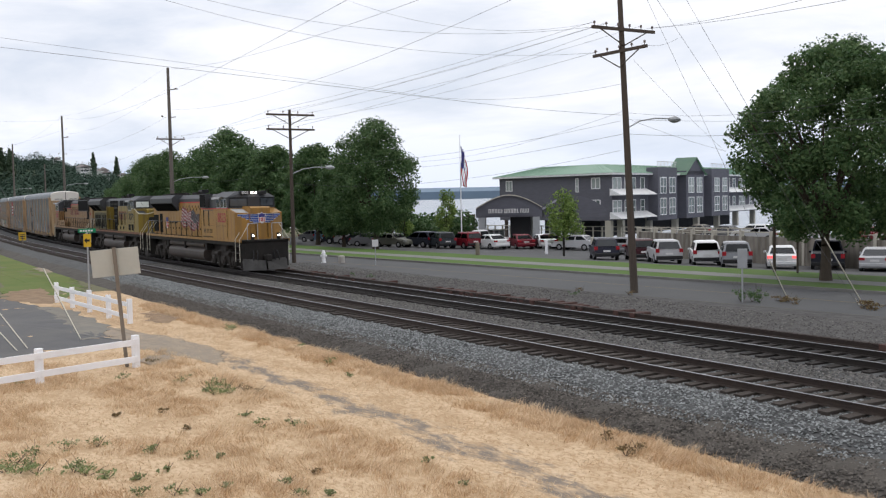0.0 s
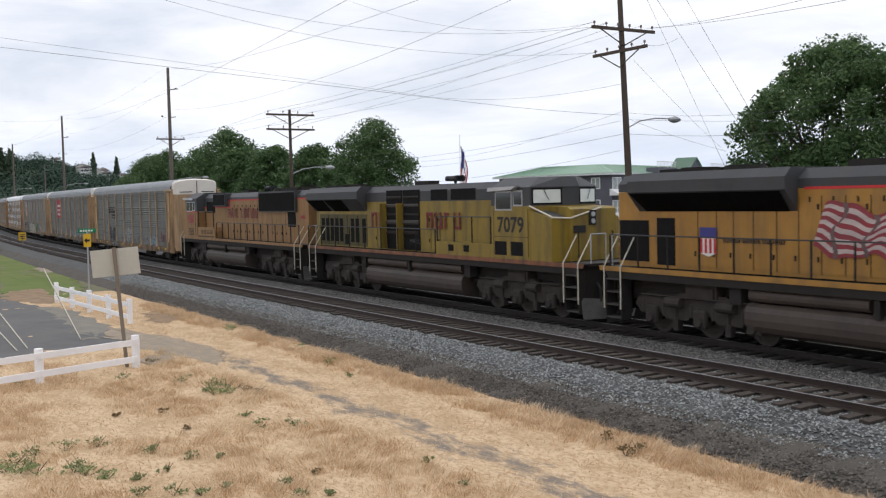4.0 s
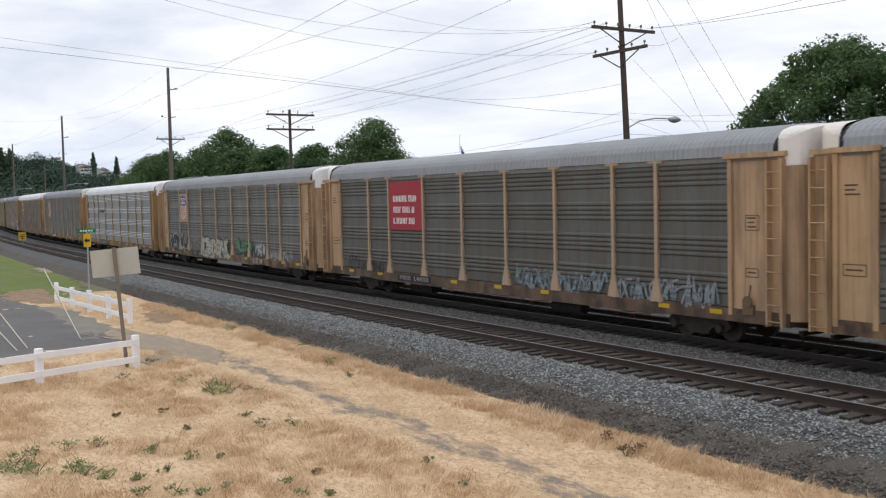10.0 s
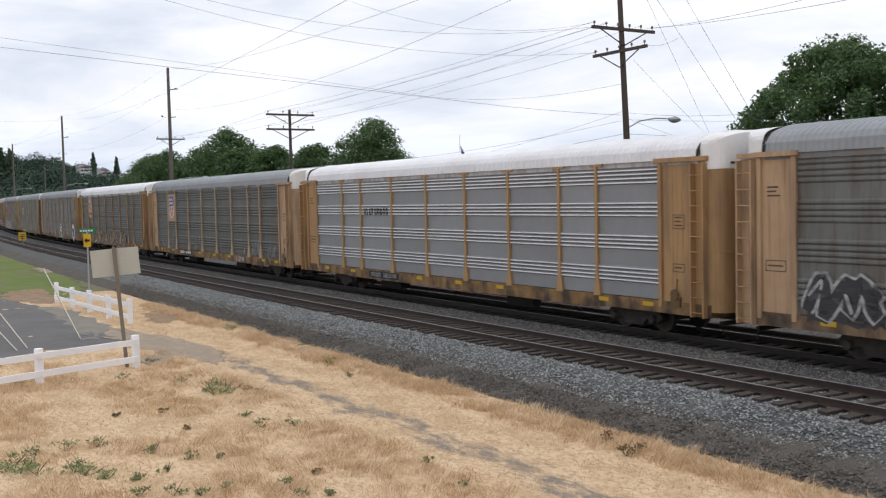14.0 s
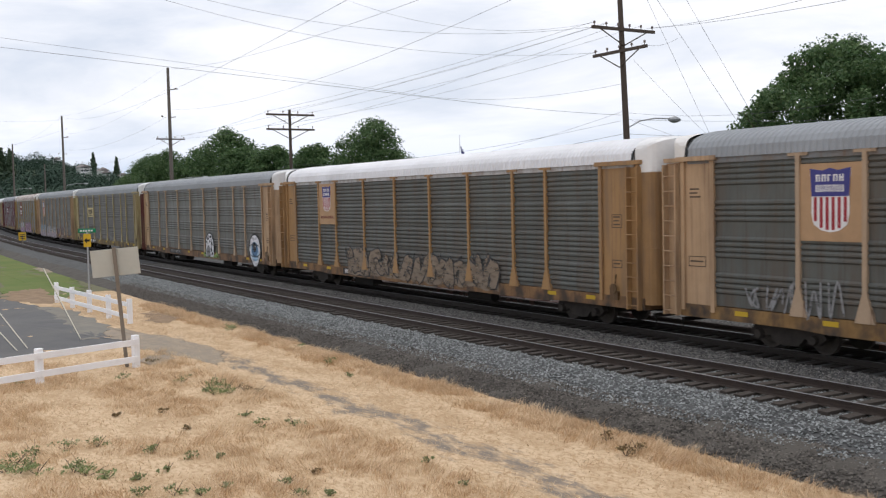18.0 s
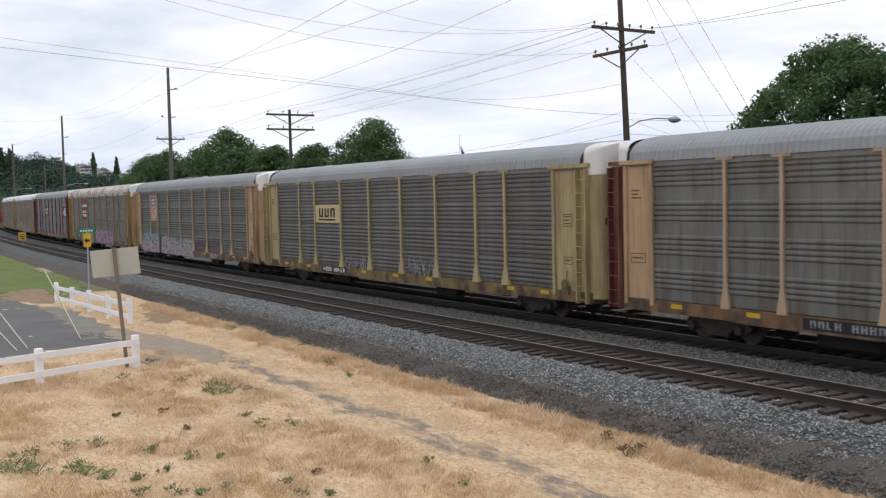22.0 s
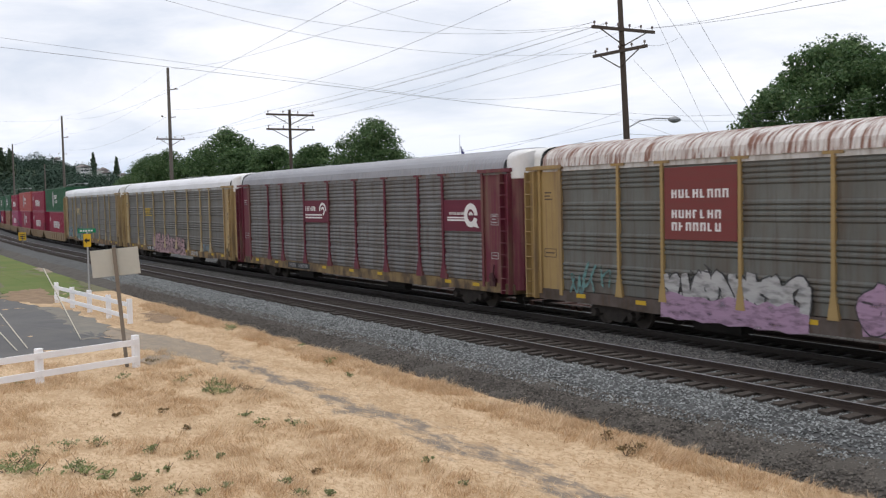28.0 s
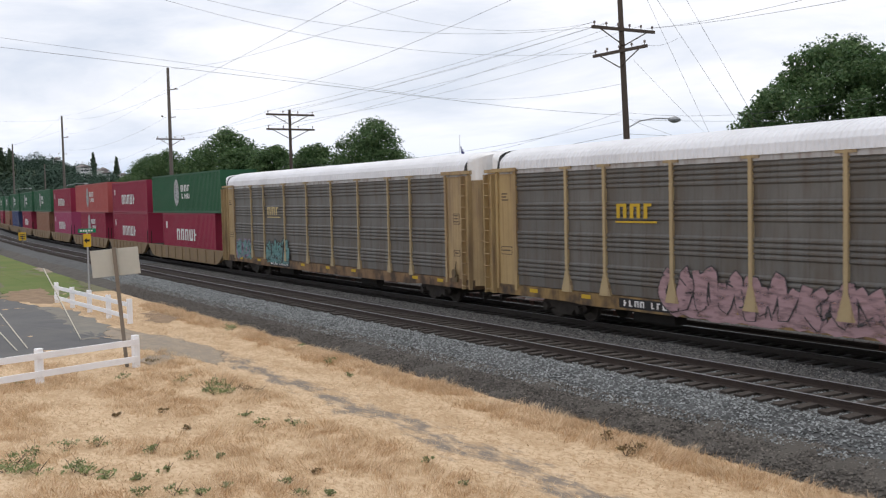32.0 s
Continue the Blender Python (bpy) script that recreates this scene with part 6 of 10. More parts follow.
def eye(owner, xc, zc):
    """A painted eye: white dome with black outline, layered blue iris, heavy lid, a white lip running down over the sill."""
    y = FACE - 0.03
    def patch_of(nm, pts, dy, mat, par, lab=""):
        return poly_plate(nm, [(xc + a, zc + b) for a, b in pts], M[mat], par, y - dy, lab, 0.003)
    e = patch_of("graffiti_eye", oval(0.97, 0.92), 0.0, "g_black", owner, "large painted blue eye with black outline")
    patch_of("eye_white", oval(0.87, 0.82), 0.004, "eye_white", e)
    patch_of("eye_lip", [(-0.62, -0.42), (0.66, -0.42), (0.5, -0.78), (0.22, -0.94), (-0.1, -0.98), (-0.36, -0.8)], 0.008, "eye_white", e)
    patch_of("iris", [(a, b - 0.16) for a, b in oval(0.62, 0.52)], 0.012, "iris_pale", e)
    patch_of("iris_ring", [(a, b + 0.02) for a, b in oval(0.5, 0.42)], 0.016, "iris_blue", e)
    patch_of("pupil", [(a, b + 0.14) for a, b in oval(0.30, 0.27)], 0.020, "g_black", e)
    patch_of("glint", [(a + 0.1, b + 0.2) for a, b in oval(0.07, 0.06, 10)], 0.024, "eye_white", e)
    for nm, c, rz in (("upper_lid", 0.30, 0.16), ("lower_lid", -0.30, -0.30)):
        part(nm, stroke([(xc + 0.88 * math.cos(k * math.pi / 16), zc + c * 0.4 + rz * math.sin(k * math.pi / 16)) for k in range(17)], 0.06, y - 0.026, M["g_black"]), None, e)


def figure(owner, xc, z0, z1, w):
    """An arched white shape with black outline, blots and a dark hollow."""
    y = FACE - 0.04
    arch = [(xc - w, z0), (xc + w, z0)] + [(xc + w * math.cos(k * math.pi / 12), z1 - w + w * math.sin(k * math.pi / 12)) for k in range(13)]
    f = poly_plate("graffiti", arch, M["g_black"], owner, y, "black-outlined white arched graffiti with blots")
    poly_plate("graffiti_fill", [(xc + (x - xc) * 0.88, z0 + (z - z0) * 0.95) for x, z in arch], M["eye_white"], f, y - 0.007, "", 0.003)
    hollow = [(-0.82, 0.0), (0.1, 0.0), (0.12, 0.45), (-0.1, 0.75), (-0.4, 0.8), (-0.7, 0.6)]
    poly_plate("graffiti_hollow", [(xc + a * w, z0 + b * (z1 - z0) * 0.6) for a, b in hollow], M["g_grey"], f, y - 0.011, "", 0.003)
    for k, (a, b, rx, rz) in enumerate(((-0.35, 0.74, 0.2, 0.1), (0.3, 0.82, 0.22, 0.09), (0.05, 0.62, 0.13, 0.08), (0.55, 0.55, 0.15, 0.14), (0.35, 0.3, 0.14, 0.2), (-0.62, 0.6, 0.1, 0.07), (0.6, 0.14, 0.12, 0.12))):
        poly_plate("graffiti_blot", [(xc + (a + q * rx) * w, z0 + b * (z1 - z0) + v * rz) for q, v in oval(1.0, 1.0, 12)], M["g_black"], f, y - 0.015 - 0.0004 * k, "", 0.003)


M["eye_white"] = paint_mat("spray_bright_white", (0.72, 0.72, 0.74), (0.55, 0.55, 0.58))
M["iris_pale"] = paint_mat("spray_sky_blue", (0.38, 0.52, 0.66), (0.28, 0.42, 0.56))
M["iris_blue"] = paint_mat("spray_deep_blue", (0.10, 0.20, 0.33), (0.07, 0.14, 0.25))
eye(RACKS[6], 10.4, 1.52)
piece(RACKS[6], 0.9, 4.0, 0.75, 1.2, 3, "g_lime", "g_green", 62, 0.02, 0)
figure(RACKS[6], 2.3, 0.8, 2.35, 0.85)
board(RACKS[7], -7.42, -4.7, 3.15, 4.02, "s_cream", "cream sign with dark brand bars", letter_bars(-7.05, -5.1, 3.42, 3.86, 3, 7) + [(-7.05, -5.2, 3.26, 3.34)], "black")
graffiti(RACKS[7], -4.3, -2.0, 0.95, 1.7, 3, None, "g_grey", 71, 0.07)
graffiti(RACKS[7], 1.6, 3.9, 1.0, 1.9, 4, None, "g_grey", 72, 0.06)
shield(RACKS[8], -8.47, 3.2, 4.78, 1.15, "tan sign panel with a striped shield")
piece(RACKS[8], -12.0, -7.2, 0.95, 2.15, 5, "g_blue", "g_white", 81, 0.03, 2, "g_haze")
piece(RACKS[8], -6.6, 1.2, 0.95, 1.85, 8, "g_pale", "g_white", 82, 0.03, 2, "g_haze")
graffiti(RACKS[8], 1.4, 6.2, 0.95, 1.9, 4, None, "g_lilac", 83, 0.04)
graffiti(RACKS[8], 1.4, 6.2, 0.98, 1.9, 4, None, "g_maroon", 83, 0.06)
graffiti(RACKS[8], 7.0, 10.9, 0.9, 2.0, 4, None, "g_pale", 84, 0.035)
board(RACKS[9], -7.42, -4.7, 2.9, 4.98, "s_maroon", "faded maroon sign with white marks", rows_of_bars(-7.15, -4.95, (4.1, 3.52, 3.16), 0.24, (8, 7, 7), 9))
piece(RACKS[9], -7.6, -2.4, 0.95, 2.1, 6, "g_white", "g_black", 91, 0.03, 1, "g_lilac2")
piece(RACKS[9], -0.9, 6.4, 0.72, 2.1, 6, "g_lilac2", "g_black", 92, 0.025, 1)
graffiti(RACKS[9], -11.9, -9.7, 1.0, 2.0, 3, None, "g_teal", 94, 0.08)
def ring(owner, xc, zc, r0, r1, a0, a1, mat, nm="sign_mark"):
    """Part of a flat ring on a sign."""
    pts = [(xc + q * 1.0, zc + v) for q, v in oval(r1, r1, 20, radians(a0), radians(a1))] + [(xc + q, zc + v) for q, v in oval(r0, r0, 20, radians(a0), radians(a1))[::-1]]
    return poly_plate(nm, pts, M[mat], owner, FACE - 0.0305, "", 0.005)


b1 = board(RACKS[10], -4.52, -1.78, 3.15, 4.25, "s_plum", "maroon sign with white brand marks", letter_bars(-4.4, -3.15, 3.74, 3.96, 7, 2) + [(-4.4, -2.42, 3.5, 3.57), (-4.4, -2.42, 3.36, 3.43)])
ring(b1, -2.32, 3.72, 0.30, 0.42, 0, 180, "white")
ring(b1, -2.32, 3.72, 0.10, 0.21, -90, 150, "white")
b2 = board(RACKS[10], 8.93, 11.58, 2.95, 4.15, "s_plum", "maroon sign with white brand marks", letter_bars(9.35, 10.5, 3.58, 3.68, 12, 5) + [(9.2, 10.55, 3.44, 3.5), (9.2, 10.55, 3.34, 3.4)])
ring(b2, 10.88, 3.56, 0.24, 0.46, 0, 359.9, "white")
ring(b2, 10.88, 3.56, 0.04, 0.14, 0, 180, "white")
poly_plate("sign_mark", [(10.95, 3.16), (11.42, 3.08), (11.22, 3.34)], M["white"], b2, FACE - 0.0305, "", 0.005)
plates("brand_mark", letter_bars(-7.0, -5.2, 3.5, 3.95, 3, 5) + [(-7.0, -5.2, 3.36, 3.42)], M["s_yellow"], RACKS[11], FACE - 0.02, "yellow brand bars")
piece(RACKS[11], -4.7, 3.3, 0.66, 2.1, 9, "g_rose", "g_black", 111, 0.025, 1)
graffiti(RACKS[11], 7.2, 8.6, 1.0, 1.7, 2, None, "g_blue", 112, 0.05)
plates("brand_mark", letter_bars(-7.0, -5.2, 3.5, 3.95, 3, 5) + [(-7.0, -5.2, 3.36, 3.42)], M["s_cream"], RACKS[12], FACE - 0.02, "cream brand bars")
piece(RACKS[12], -12.0, -9.6, 0.95, 2.1, 3, "g_teal", "g_lilac", 121, 0.04)
piece(RACKS[12], -7.3, -4.2, 0.85, 2.2, 4, "g_teal", "g_black", 122, 0.05)


# ---- paint on the locomotives ----
def flag_mural(owner, x0, x1, z0, z1, y):
    """Painted waving flag: sheared wavy stripes with fold shades, dark starred field at its far end."""
    n = 26
    def wave(u, v):
        x = x0 + (x1 - x0) * (u + 0.10 * (v - 0.5) * -1)
        z = z1 - (z1 - z0) * (0.10 + 0.62 * v + 0.20 * u) + 0.11 * math.sin(u * 13.0 + v * 2.2) + 0.05 * math.sin(u * 29 + 1)
        return x, z
    rows = 11
    for k in range(rows):
        v0, v1 = k / rows, (k + 1) / rows
        bm = bmesh.new()
        a = [wave(i / n, v0) for i in range(n + 1)]
        b = [wave(i / n, v1) for i in range(n + 1)]
        prism(bm, a + b[::-1], "y", y - 0.004, y)
        part("mural_stripe", bm, M["mural_red" if k % 2 == 0 else "mural_white"], owner, "wavy mural stripe of a painted flag")
    bm = bmesh.new()
    a = [wave(0.56 + 0.44 * i / 10, 0.0) for i in range(11)]
    b = [wave(0.56 + 0.42 * i / 10, 0.5) for i in range(11)]
    prism(bm, a + b[::-1], "y", y - 0.008, y - 0.004)
    f = part("mural_field", bm, M["mural_dark"], owner, "dark starred mural field")
    for i in range(5):
        for j in range(3):
            x, z = wave(0.62 + 0.075 * i + 0.03 * (j % 2), 0.09 + 0.15 * j)
            bm = bmesh.new()
            prism(bm, [(x + (0.055 if q % 2 == 0 else 0.025) * math.sin(q * math.pi / 5), z + (0.055 if q % 2 == 0 else 0.025) * math.cos(q * math.pi / 5)) for q in range(10)], "y", y - 0.011, y - 0.008)
            part("mural_star", bm, M["g_white"], f)
    for u in (0.12, 0.34, 0.52, 0.72, 0.9):
        bm = bmesh.new()
        a = [wave(u + 0.03 * math.sin(q), q / 8) for q in range(9)]
        prism(bm, a + [(x + 0.10 + 0.04 * math.sin(q2), z) for q2, (x, z) in enumerate(a[::-1])], "y", y - 0.012, y - 0.0112)
        part("mural_fold", bm, M["mural_fold"], owner)


def small_shield(owner, x0, x1, z0, z1, y):
    sh = poly_plate("shield", [(x0, z0 + 0.1), (x0, z1), (x1, z1), (x1, z0 + 0.1), ((x0 + x1) / 2, z0)], M["white"], owner, y, "striped shield emblem")
    plates("shield_head", [(x0 - 0.02, x1 + 0.02, z1 - 0.34 * (z1 - z0), z1 + 0.02)], M["navy"], sh, y - 0.007)
    w = (x1 - x0) / 7
    for k in range(4):
        plates("shield_stripe", [(x0 + 2 * k * w, x0 + (2 * k + 1) * w, z0 + 0.1, z1 - 0.36 * (z1 - z0))], M["red"], sh, y - 0.007)


def nose_emblem(owner, fx, nx, nf):
    """Blue feathered wings with white edges, over the nose front and its chamfered corner, shield between them."""
    def place(y):
        """Where the nose front lies at y."""
        if -0.7 <= y <= 0.55:
            return fx
        k = min(max((abs(y) - 0.75) / 0.76, 0), 1)
        return nx + (nf - nx) * k
    for s in (-1, 1):
        for k in range(5):
            reach = 1.36 - 0.2 * k
            z = 3.52 - 0.105 * k
            for nm, g, mat, out in (("wing_edge", 0.028, "white", 0.012), ("wing_feather", 0.0, "blue", 0.018)):
                bm = bmesh.new()
                ys = sorted({round(s * q, 3) for q in (0.16, 0.4, 0.54, 0.56, 0.69, 0.71, 0.9, 1.1, 1.25, reach) if q <= reach and (s > 0 or q != 0.54)})
                for a, b in zip(ys[:-1], ys[1:]):
                    xa, xb = place(a + 0.001), place(b - 0.001)
                    vs = [bm.verts.new(p) for p in ((xa + out, a, z - 0.1 - g), (xb + out, b, z - 0.1 - g), (xb + out, b, z - 0.025 + g), (xa + out, a, z - 0.025 + g))]
                    bm.faces.new(vs)
                bmesh.ops.solidify(bm, geom=bm.faces[:], thickness=0.004)
                part(nm, bm, M[mat], owner)
    bm = bmesh.new()
    prism(bm, [(-0.24, 3.56), (-0.1, 3.53), (0, 3.62), (0.1, 3.53), (0.24, 3.56), (0.21, 3.05), (0, 2.92), (-0.21, 3.05)], "x", fx + 0.02, fx + 0.03)
    sh = part("nose_shield", bm, M["white"], owner, "striped shield between the wings")
    bm = bmesh.new()
    prism(bm, [(-0.21, 3.53), (-0.1, 3.5), (0, 3.58), (0.1, 3.5), (0.21, 3.53), (0.2, 3.32), (-0.2, 3.32)], "x", fx + 0.031, fx + 0.036)
    part("shield_head", bm, M["navy"], sh)
    for k in range(4):
        bm = bmesh.new()
        box(bm, fx + 0.031, fx + 0.036, -0.17 + 0.096 * k, -0.12 + 0.096 * k, 3.05, 3.3)
        part("shield_stripe", bm, M["red"], sh)


def brand_letters(owner, x0, x1, z0, z1, n, mat, y, seed, gaps=()):
    """One bar shape for each letter of a brand name."""
    r = random.Random(seed)
    w = (x1 - x0) / n
    for i in range(n):
        q = r.random()
        if i in gaps:
            continue
        a = x0 + i * w
        bars = [(a + 0.12 * w, a + 0.29 * w, z0, z1)]
        if q < 0.75:
            bars.append((a + 0.66 * w, a + 0.83 * w, z0, z1))
        z = r.choice((z0, z1 - 0.18 * (z1 - z0)))
        bars.append((a + 0.29 * w, a + 0.66 * w, z, z + 0.15 * (z1 - z0)))
        plates("brand_letter", bars, mat, owner, y, "red brand lettering bar")


M["mural_red"] = paint_mat("mural_red", (0.28, 0.045, 0.055), (0.17, 0.04, 0.05))
M["mural_white"] = paint_mat("mural_white", (0.52, 0.45, 0.43), (0.33, 0.27, 0.26))
M["mural_dark"] = paint_mat("mural_dark", (0.035, 0.035, 0.042), (0.06, 0.055, 0.06))
M["mural_fold"] = paint_mat("mural_fold", (0.10, 0.07, 0.075), (0.16, 0.1, 0.1))


def loco_marks():
    y = -0.98 - 0.05
    flag_mural(LOCO_A, -2.9, 1.05, 2.15, 4.1, y)
    small_shield(LOCO_A, -6.95, -6.35, 2.4, 3.22, y)
    plates("brand_bar", letter_bars(-6.1, -3.9, 2.82, 2.96, 16, 3), M["g_black"], LOCO_A, y - 0.002)
    nose_emblem(LOCO_A, 10.2, 10.14, 9.64)
    brand_letters(LOCO_B, -4.85, 4.3, 2.98, 3.66, 13, M["wine"], y, 8, (2, 3, 4, 5, 6, 11, 12))
    plates("brand_bar", letter_bars(-1.3, -0.3, 2.3, 2.5, 4, 8), M["g_black"], LOCO_B, y)
    brand_letters(LOCO_C, -2.0, 3.15, 3.3, 3.86, 13, M["wine"], y, 9, (5,))
    plates("small_number", letter_bars(9.4, 10.0, 3.3, 3.48, 4, 3), M["s_red"], LOCO_C, y)


loco_marks()



# ---- container wagons at the tail ----
M["tint_box"] = surface("container_paint", (1.0, 1.0, 1.0), (0.8, 0.78, 0.78), 0.7, 0.55, fine=7, tint=True, bump=0.08)


def container_mesh(L, H):
    """Corrugated steel box with frame."""
    W = 1.22
    verts, faces = [], []
    n = int(L / 0.28)
    prof = []
    for i in range(n):
        a = -L / 2 + 0.12 + (L - 0.24) * i / n
        d = (L - 0.24) / n
        prof += [(a, 0.0), (a + d * 0.3, 0.0), (a + d * 0.5, 0.036), (a + d * 0.8, 0.036)]
    prof.append((L / 2 - 0.12, 0.0))
    for s in (-1, 1):
        k = len(verts)
        for x, dpt in prof:
            verts += [(x, s * (W - 0.02 - dpt), 0.12), (x, s * (W - 0.02 - dpt), H - 0.1)]
        for i in range(len(prof) - 1):
            faces.append((k + 2 * i, k + 2 * i + 2, k + 2 * i + 3, k + 2 * i + 1))
    bm = bmesh.new()
    for s in (-1, 1):
        for e in (-1, 1):
            box(bm, min(e * L / 2, e * (L / 2 - 0.13)), max(e * L / 2, e * (L / 2 - 0.13)), min(s * W, s * (W - 0.15)), max(s * W, s * (W - 0.15)), 0, H)
        box(bm, -L / 2 + 0.13, L / 2 - 0.13, min(s * W, s * (W - 0.08)), max(s * W, s * (W - 0.08)), 0, 0.14)
        box(bm, -L / 2 + 0.13, L / 2 - 0.13, min(s * W, s * (W - 0.08)), max(s * W, s * (W - 0.08)), H - 0.1, H)
    for e in (-1, 1):
        box(bm, min(e * (L / 2 - 0.03), e * (L / 2 - 0.09)), max(e * (L / 2 - 0.03), e * (L / 2 - 0.09)), -W + 0.15, W - 0.15, 0, H)
    box(bm, -L / 2 + 0.1, L / 2 - 0.1, -W + 0.08, W - 0.08, H - 0.06, H - 0.02)
    me = mesh_of("frame", bm, M["tint_box"])
    return raw("corrugated_wall", verts, faces, M["tint_box"]), me


BOXES = {40: container_mesh(12.19, 2.6), 53: container_mesh(16.15, 2.75)}
K_RED, G_GREEN, PINKR, BROWN, B_BLUE, GREYC = (0.28, 0.02, 0.055), (0.02, 0.10, 0.045), (0.42, 0.09, 0.085), (0.27, 0.13, 0.08), (0.04, 0.06, 0.16), (0.3, 0.3, 0.3)


def container(size, color, c, z, label, mark):
    t = thing("shipping_container", label, "container", "stacked shipping containers")
    walls, fr = BOXES[size]
    part("frame", fr, None, t, color=color)
    part("corrugated_wall", walls, None, t, color=color)
    L = 12.19 if size == 40 else 16.15
    if mark == "bars":
        plates("brand_mark", letter_bars(-2.6, 2.4, 0.7, 1.5, 5, 3) + [(-5.2, -4.9, 1.5, 2.0)], M["white"], t, -1.222, "white brand bars")
    elif mark == "oval":
        bm = bmesh.new()
        prism(bm, [(-1.6 + 0.62 * math.cos(i * math.pi / 8), 1.45 + 0.95 * math.sin(i * math.pi / 8)) for i in range(16)], "y", -1.23, -1.222)
        part("brand_oval", bm, M["g_white"], t, "pale oval brand mark")
        plates("brand_mark", letter_bars(-0.6, 1.8, 1.5, 1.95, 3, 5) + letter_bars(-0.4, 1.6, 1.0, 1.35, 3, 6), M["white"], t, -1.222)
    MOVERS.append((t, c, Matrix.Translation((0, 0, z))))
    return t


def well_unit(c, L, first=False):
    t = thing("well_wagon", "dusty ochre well wagon carrying stacked containers", "rail wagon", "well wagons of the freight train")
    h = L / 2
    for s in (-1, 1):
        bm = bmesh.new()
        a, b = sorted((s * 1.3, s * 1.5))
        prism(bm, [(-h + 0.3, 1.1), (-h + 1.2, 0.5), (-h + 2.0, 0.3), (h - 2.0, 0.3), (h - 1.2, 0.5), (h - 0.3, 1.1), (h - 0.3, 1.2), (-h + 0.3, 1.2)], "y", a, b)
        part("well_side", bm, M["tint_steel"], t, color=(0.25, 0.17, 0.085))
        for k in range(9):
            bm = bmesh.new()
            x = -h + 2.2 + (L - 4.4) * k / 8
            box(bm, x - 0.05, x + 0.05, min(s * 1.5, s * 1.54), max(s * 1.5, s * 1.54), 0.34, 1.16)
            part("side_rib", bm, M["tint_steel"], t, color=(0.21, 0.145, 0.075))
    bm = bmesh.new()
    box(bm, -h + 1.5, h - 1.5, -1.3, 1.3, 0.3, 0.42)
    for s in (-1, 1):
        a, b = sorted((s * h, s * (h - 1.4)))
        box(bm, a, b, -1.3, 1.3, 0.95, 1.15)
        rod(bm, (s * (h - 0.6), -1.35, 1.15), (s * (h - 0.6), -1.35, 2.2), 0.03, seg=5)
    part("well_floor", bm, M["under"], t)
    add_truck(t, -h, (-0.86, 0.86), 0.42, 0.75)
    if first:
        add_truck(t, h - 0.3, (-0.86, 0.86), 0.42, 0.75)
    MOVERS.append((t, c, Matrix.Identity(4)))


UNITS = [(-287.0, 18.4, (40, K_RED, "bars"), (53, G_GREEN, "oval"), -286.6, -287.3), (-303.2, 14.0, (40, K_RED, "bars"), (40, K_RED, "bars"), -303.2, -303.2), (-319.4, 18.4, (40, K_RED, "oval"), (53, PINKR, "oval"), -318.8, -319.3),
         (-336.7, 14.6, (40, (0.36, 0.06, 0.14), "bars"), (40, K_RED, "bars"), -336.7, -336.7), (-353.5, 18.4, (40, BROWN, ""), (53, G_GREEN, "oval"), -353.4, -353.5), (-372.0, 18.4, (40, K_RED, "bars"), (53, G_GREEN, "oval"), -371.8, -372.0),
         (-390.6, 18.4, (40, B_BLUE, ""), (53, G_GREEN, "oval"), -390.6, -390.6), (-409.2, 18.4, (40, BROWN, ""), (40, G_GREEN, "oval"), -409.2, -409.2), (-427.8, 18.4, (40, K_RED, ""), (53, G_GREEN, "oval"), -427.8, -427.8)]
for i, (c, L, low, up, cl, cu) in enumerate(UNITS):
    well_unit(c, L, i == 0)
    names = {K_RED: "crimson", G_GREEN: "dark green", PINKR: "faded salmon-red", BROWN: "rust-brown", B_BLUE: "dark blue"}
    container(low[0], low[1], cl, 0.95, "%s corrugated shipping container low in its well wagon" % names.get(low[1], "purple-red"), low[2])
    container(up[0], up[1], cu, 3.58 if low[0] == 40 else 3.7, "%s corrugated shipping container stacked on another" % names.get(up[1], "red"), up[2])


# ---- trees ----
def leaf_cloud(name, mat, blobs, count, size, seed, hollow=0.55, loose=0.75):
    """Leaf clumps: small bent quads scattered through overlapping uneven blobs (x, y, z, rx, ry, rz)."""
    r = np.random.RandomState(seed)
    vol = np.array([b[3] * b[4] * b[5] for b in blobs]) ** (2 / 3)
    pick = r.choice(len(blobs), count, p=vol / vol.sum())
    B = np.array(blobs)[pick]
    d = r.normal(size=(count, 3))
    d /= np.linalg.norm(d, axis=1)[:, None]
    rad = hollow + (1 - hollow) * r.rand(count) ** 0.6
    bump = 1 + 0.13 * np.sin(d[:, 0] * 7 + B[:, 0] * 3) * np.cos(d[:, 2] * 6 + B[:, 1] * 2) + 0.08 * np.sin(d[:, 1] * 13 + d[:, 2] * 11)
    P = B[:, :3] + d * (rad * bump)[:, None] * B[:, 3:6]
    nrm = d + r.normal(size=(count, 3)) * loose
    nrm[:, 2] += 0.25
    nrm /= np.linalg.norm(nrm, axis=1)[:, None]
    a = np.cross(nrm, r.normal(size=(count, 3)))
    a /= np.linalg.norm(a, axis=1)[:, None]
    b = np.cross(nrm, a)
    s = size * (0.6 + 0.8 * r.rand(count))[:, None]
    V = np.stack([P - a * s, P - b * s * 0.62 - nrm * s * 0.18, P + a * s, P + b * s * 0.62 - nrm * s * 0.18], 1).reshape(-1, 3)
    F = np.arange(count * 4).reshape(-1, 4)
    return raw(name, V, F, mat)


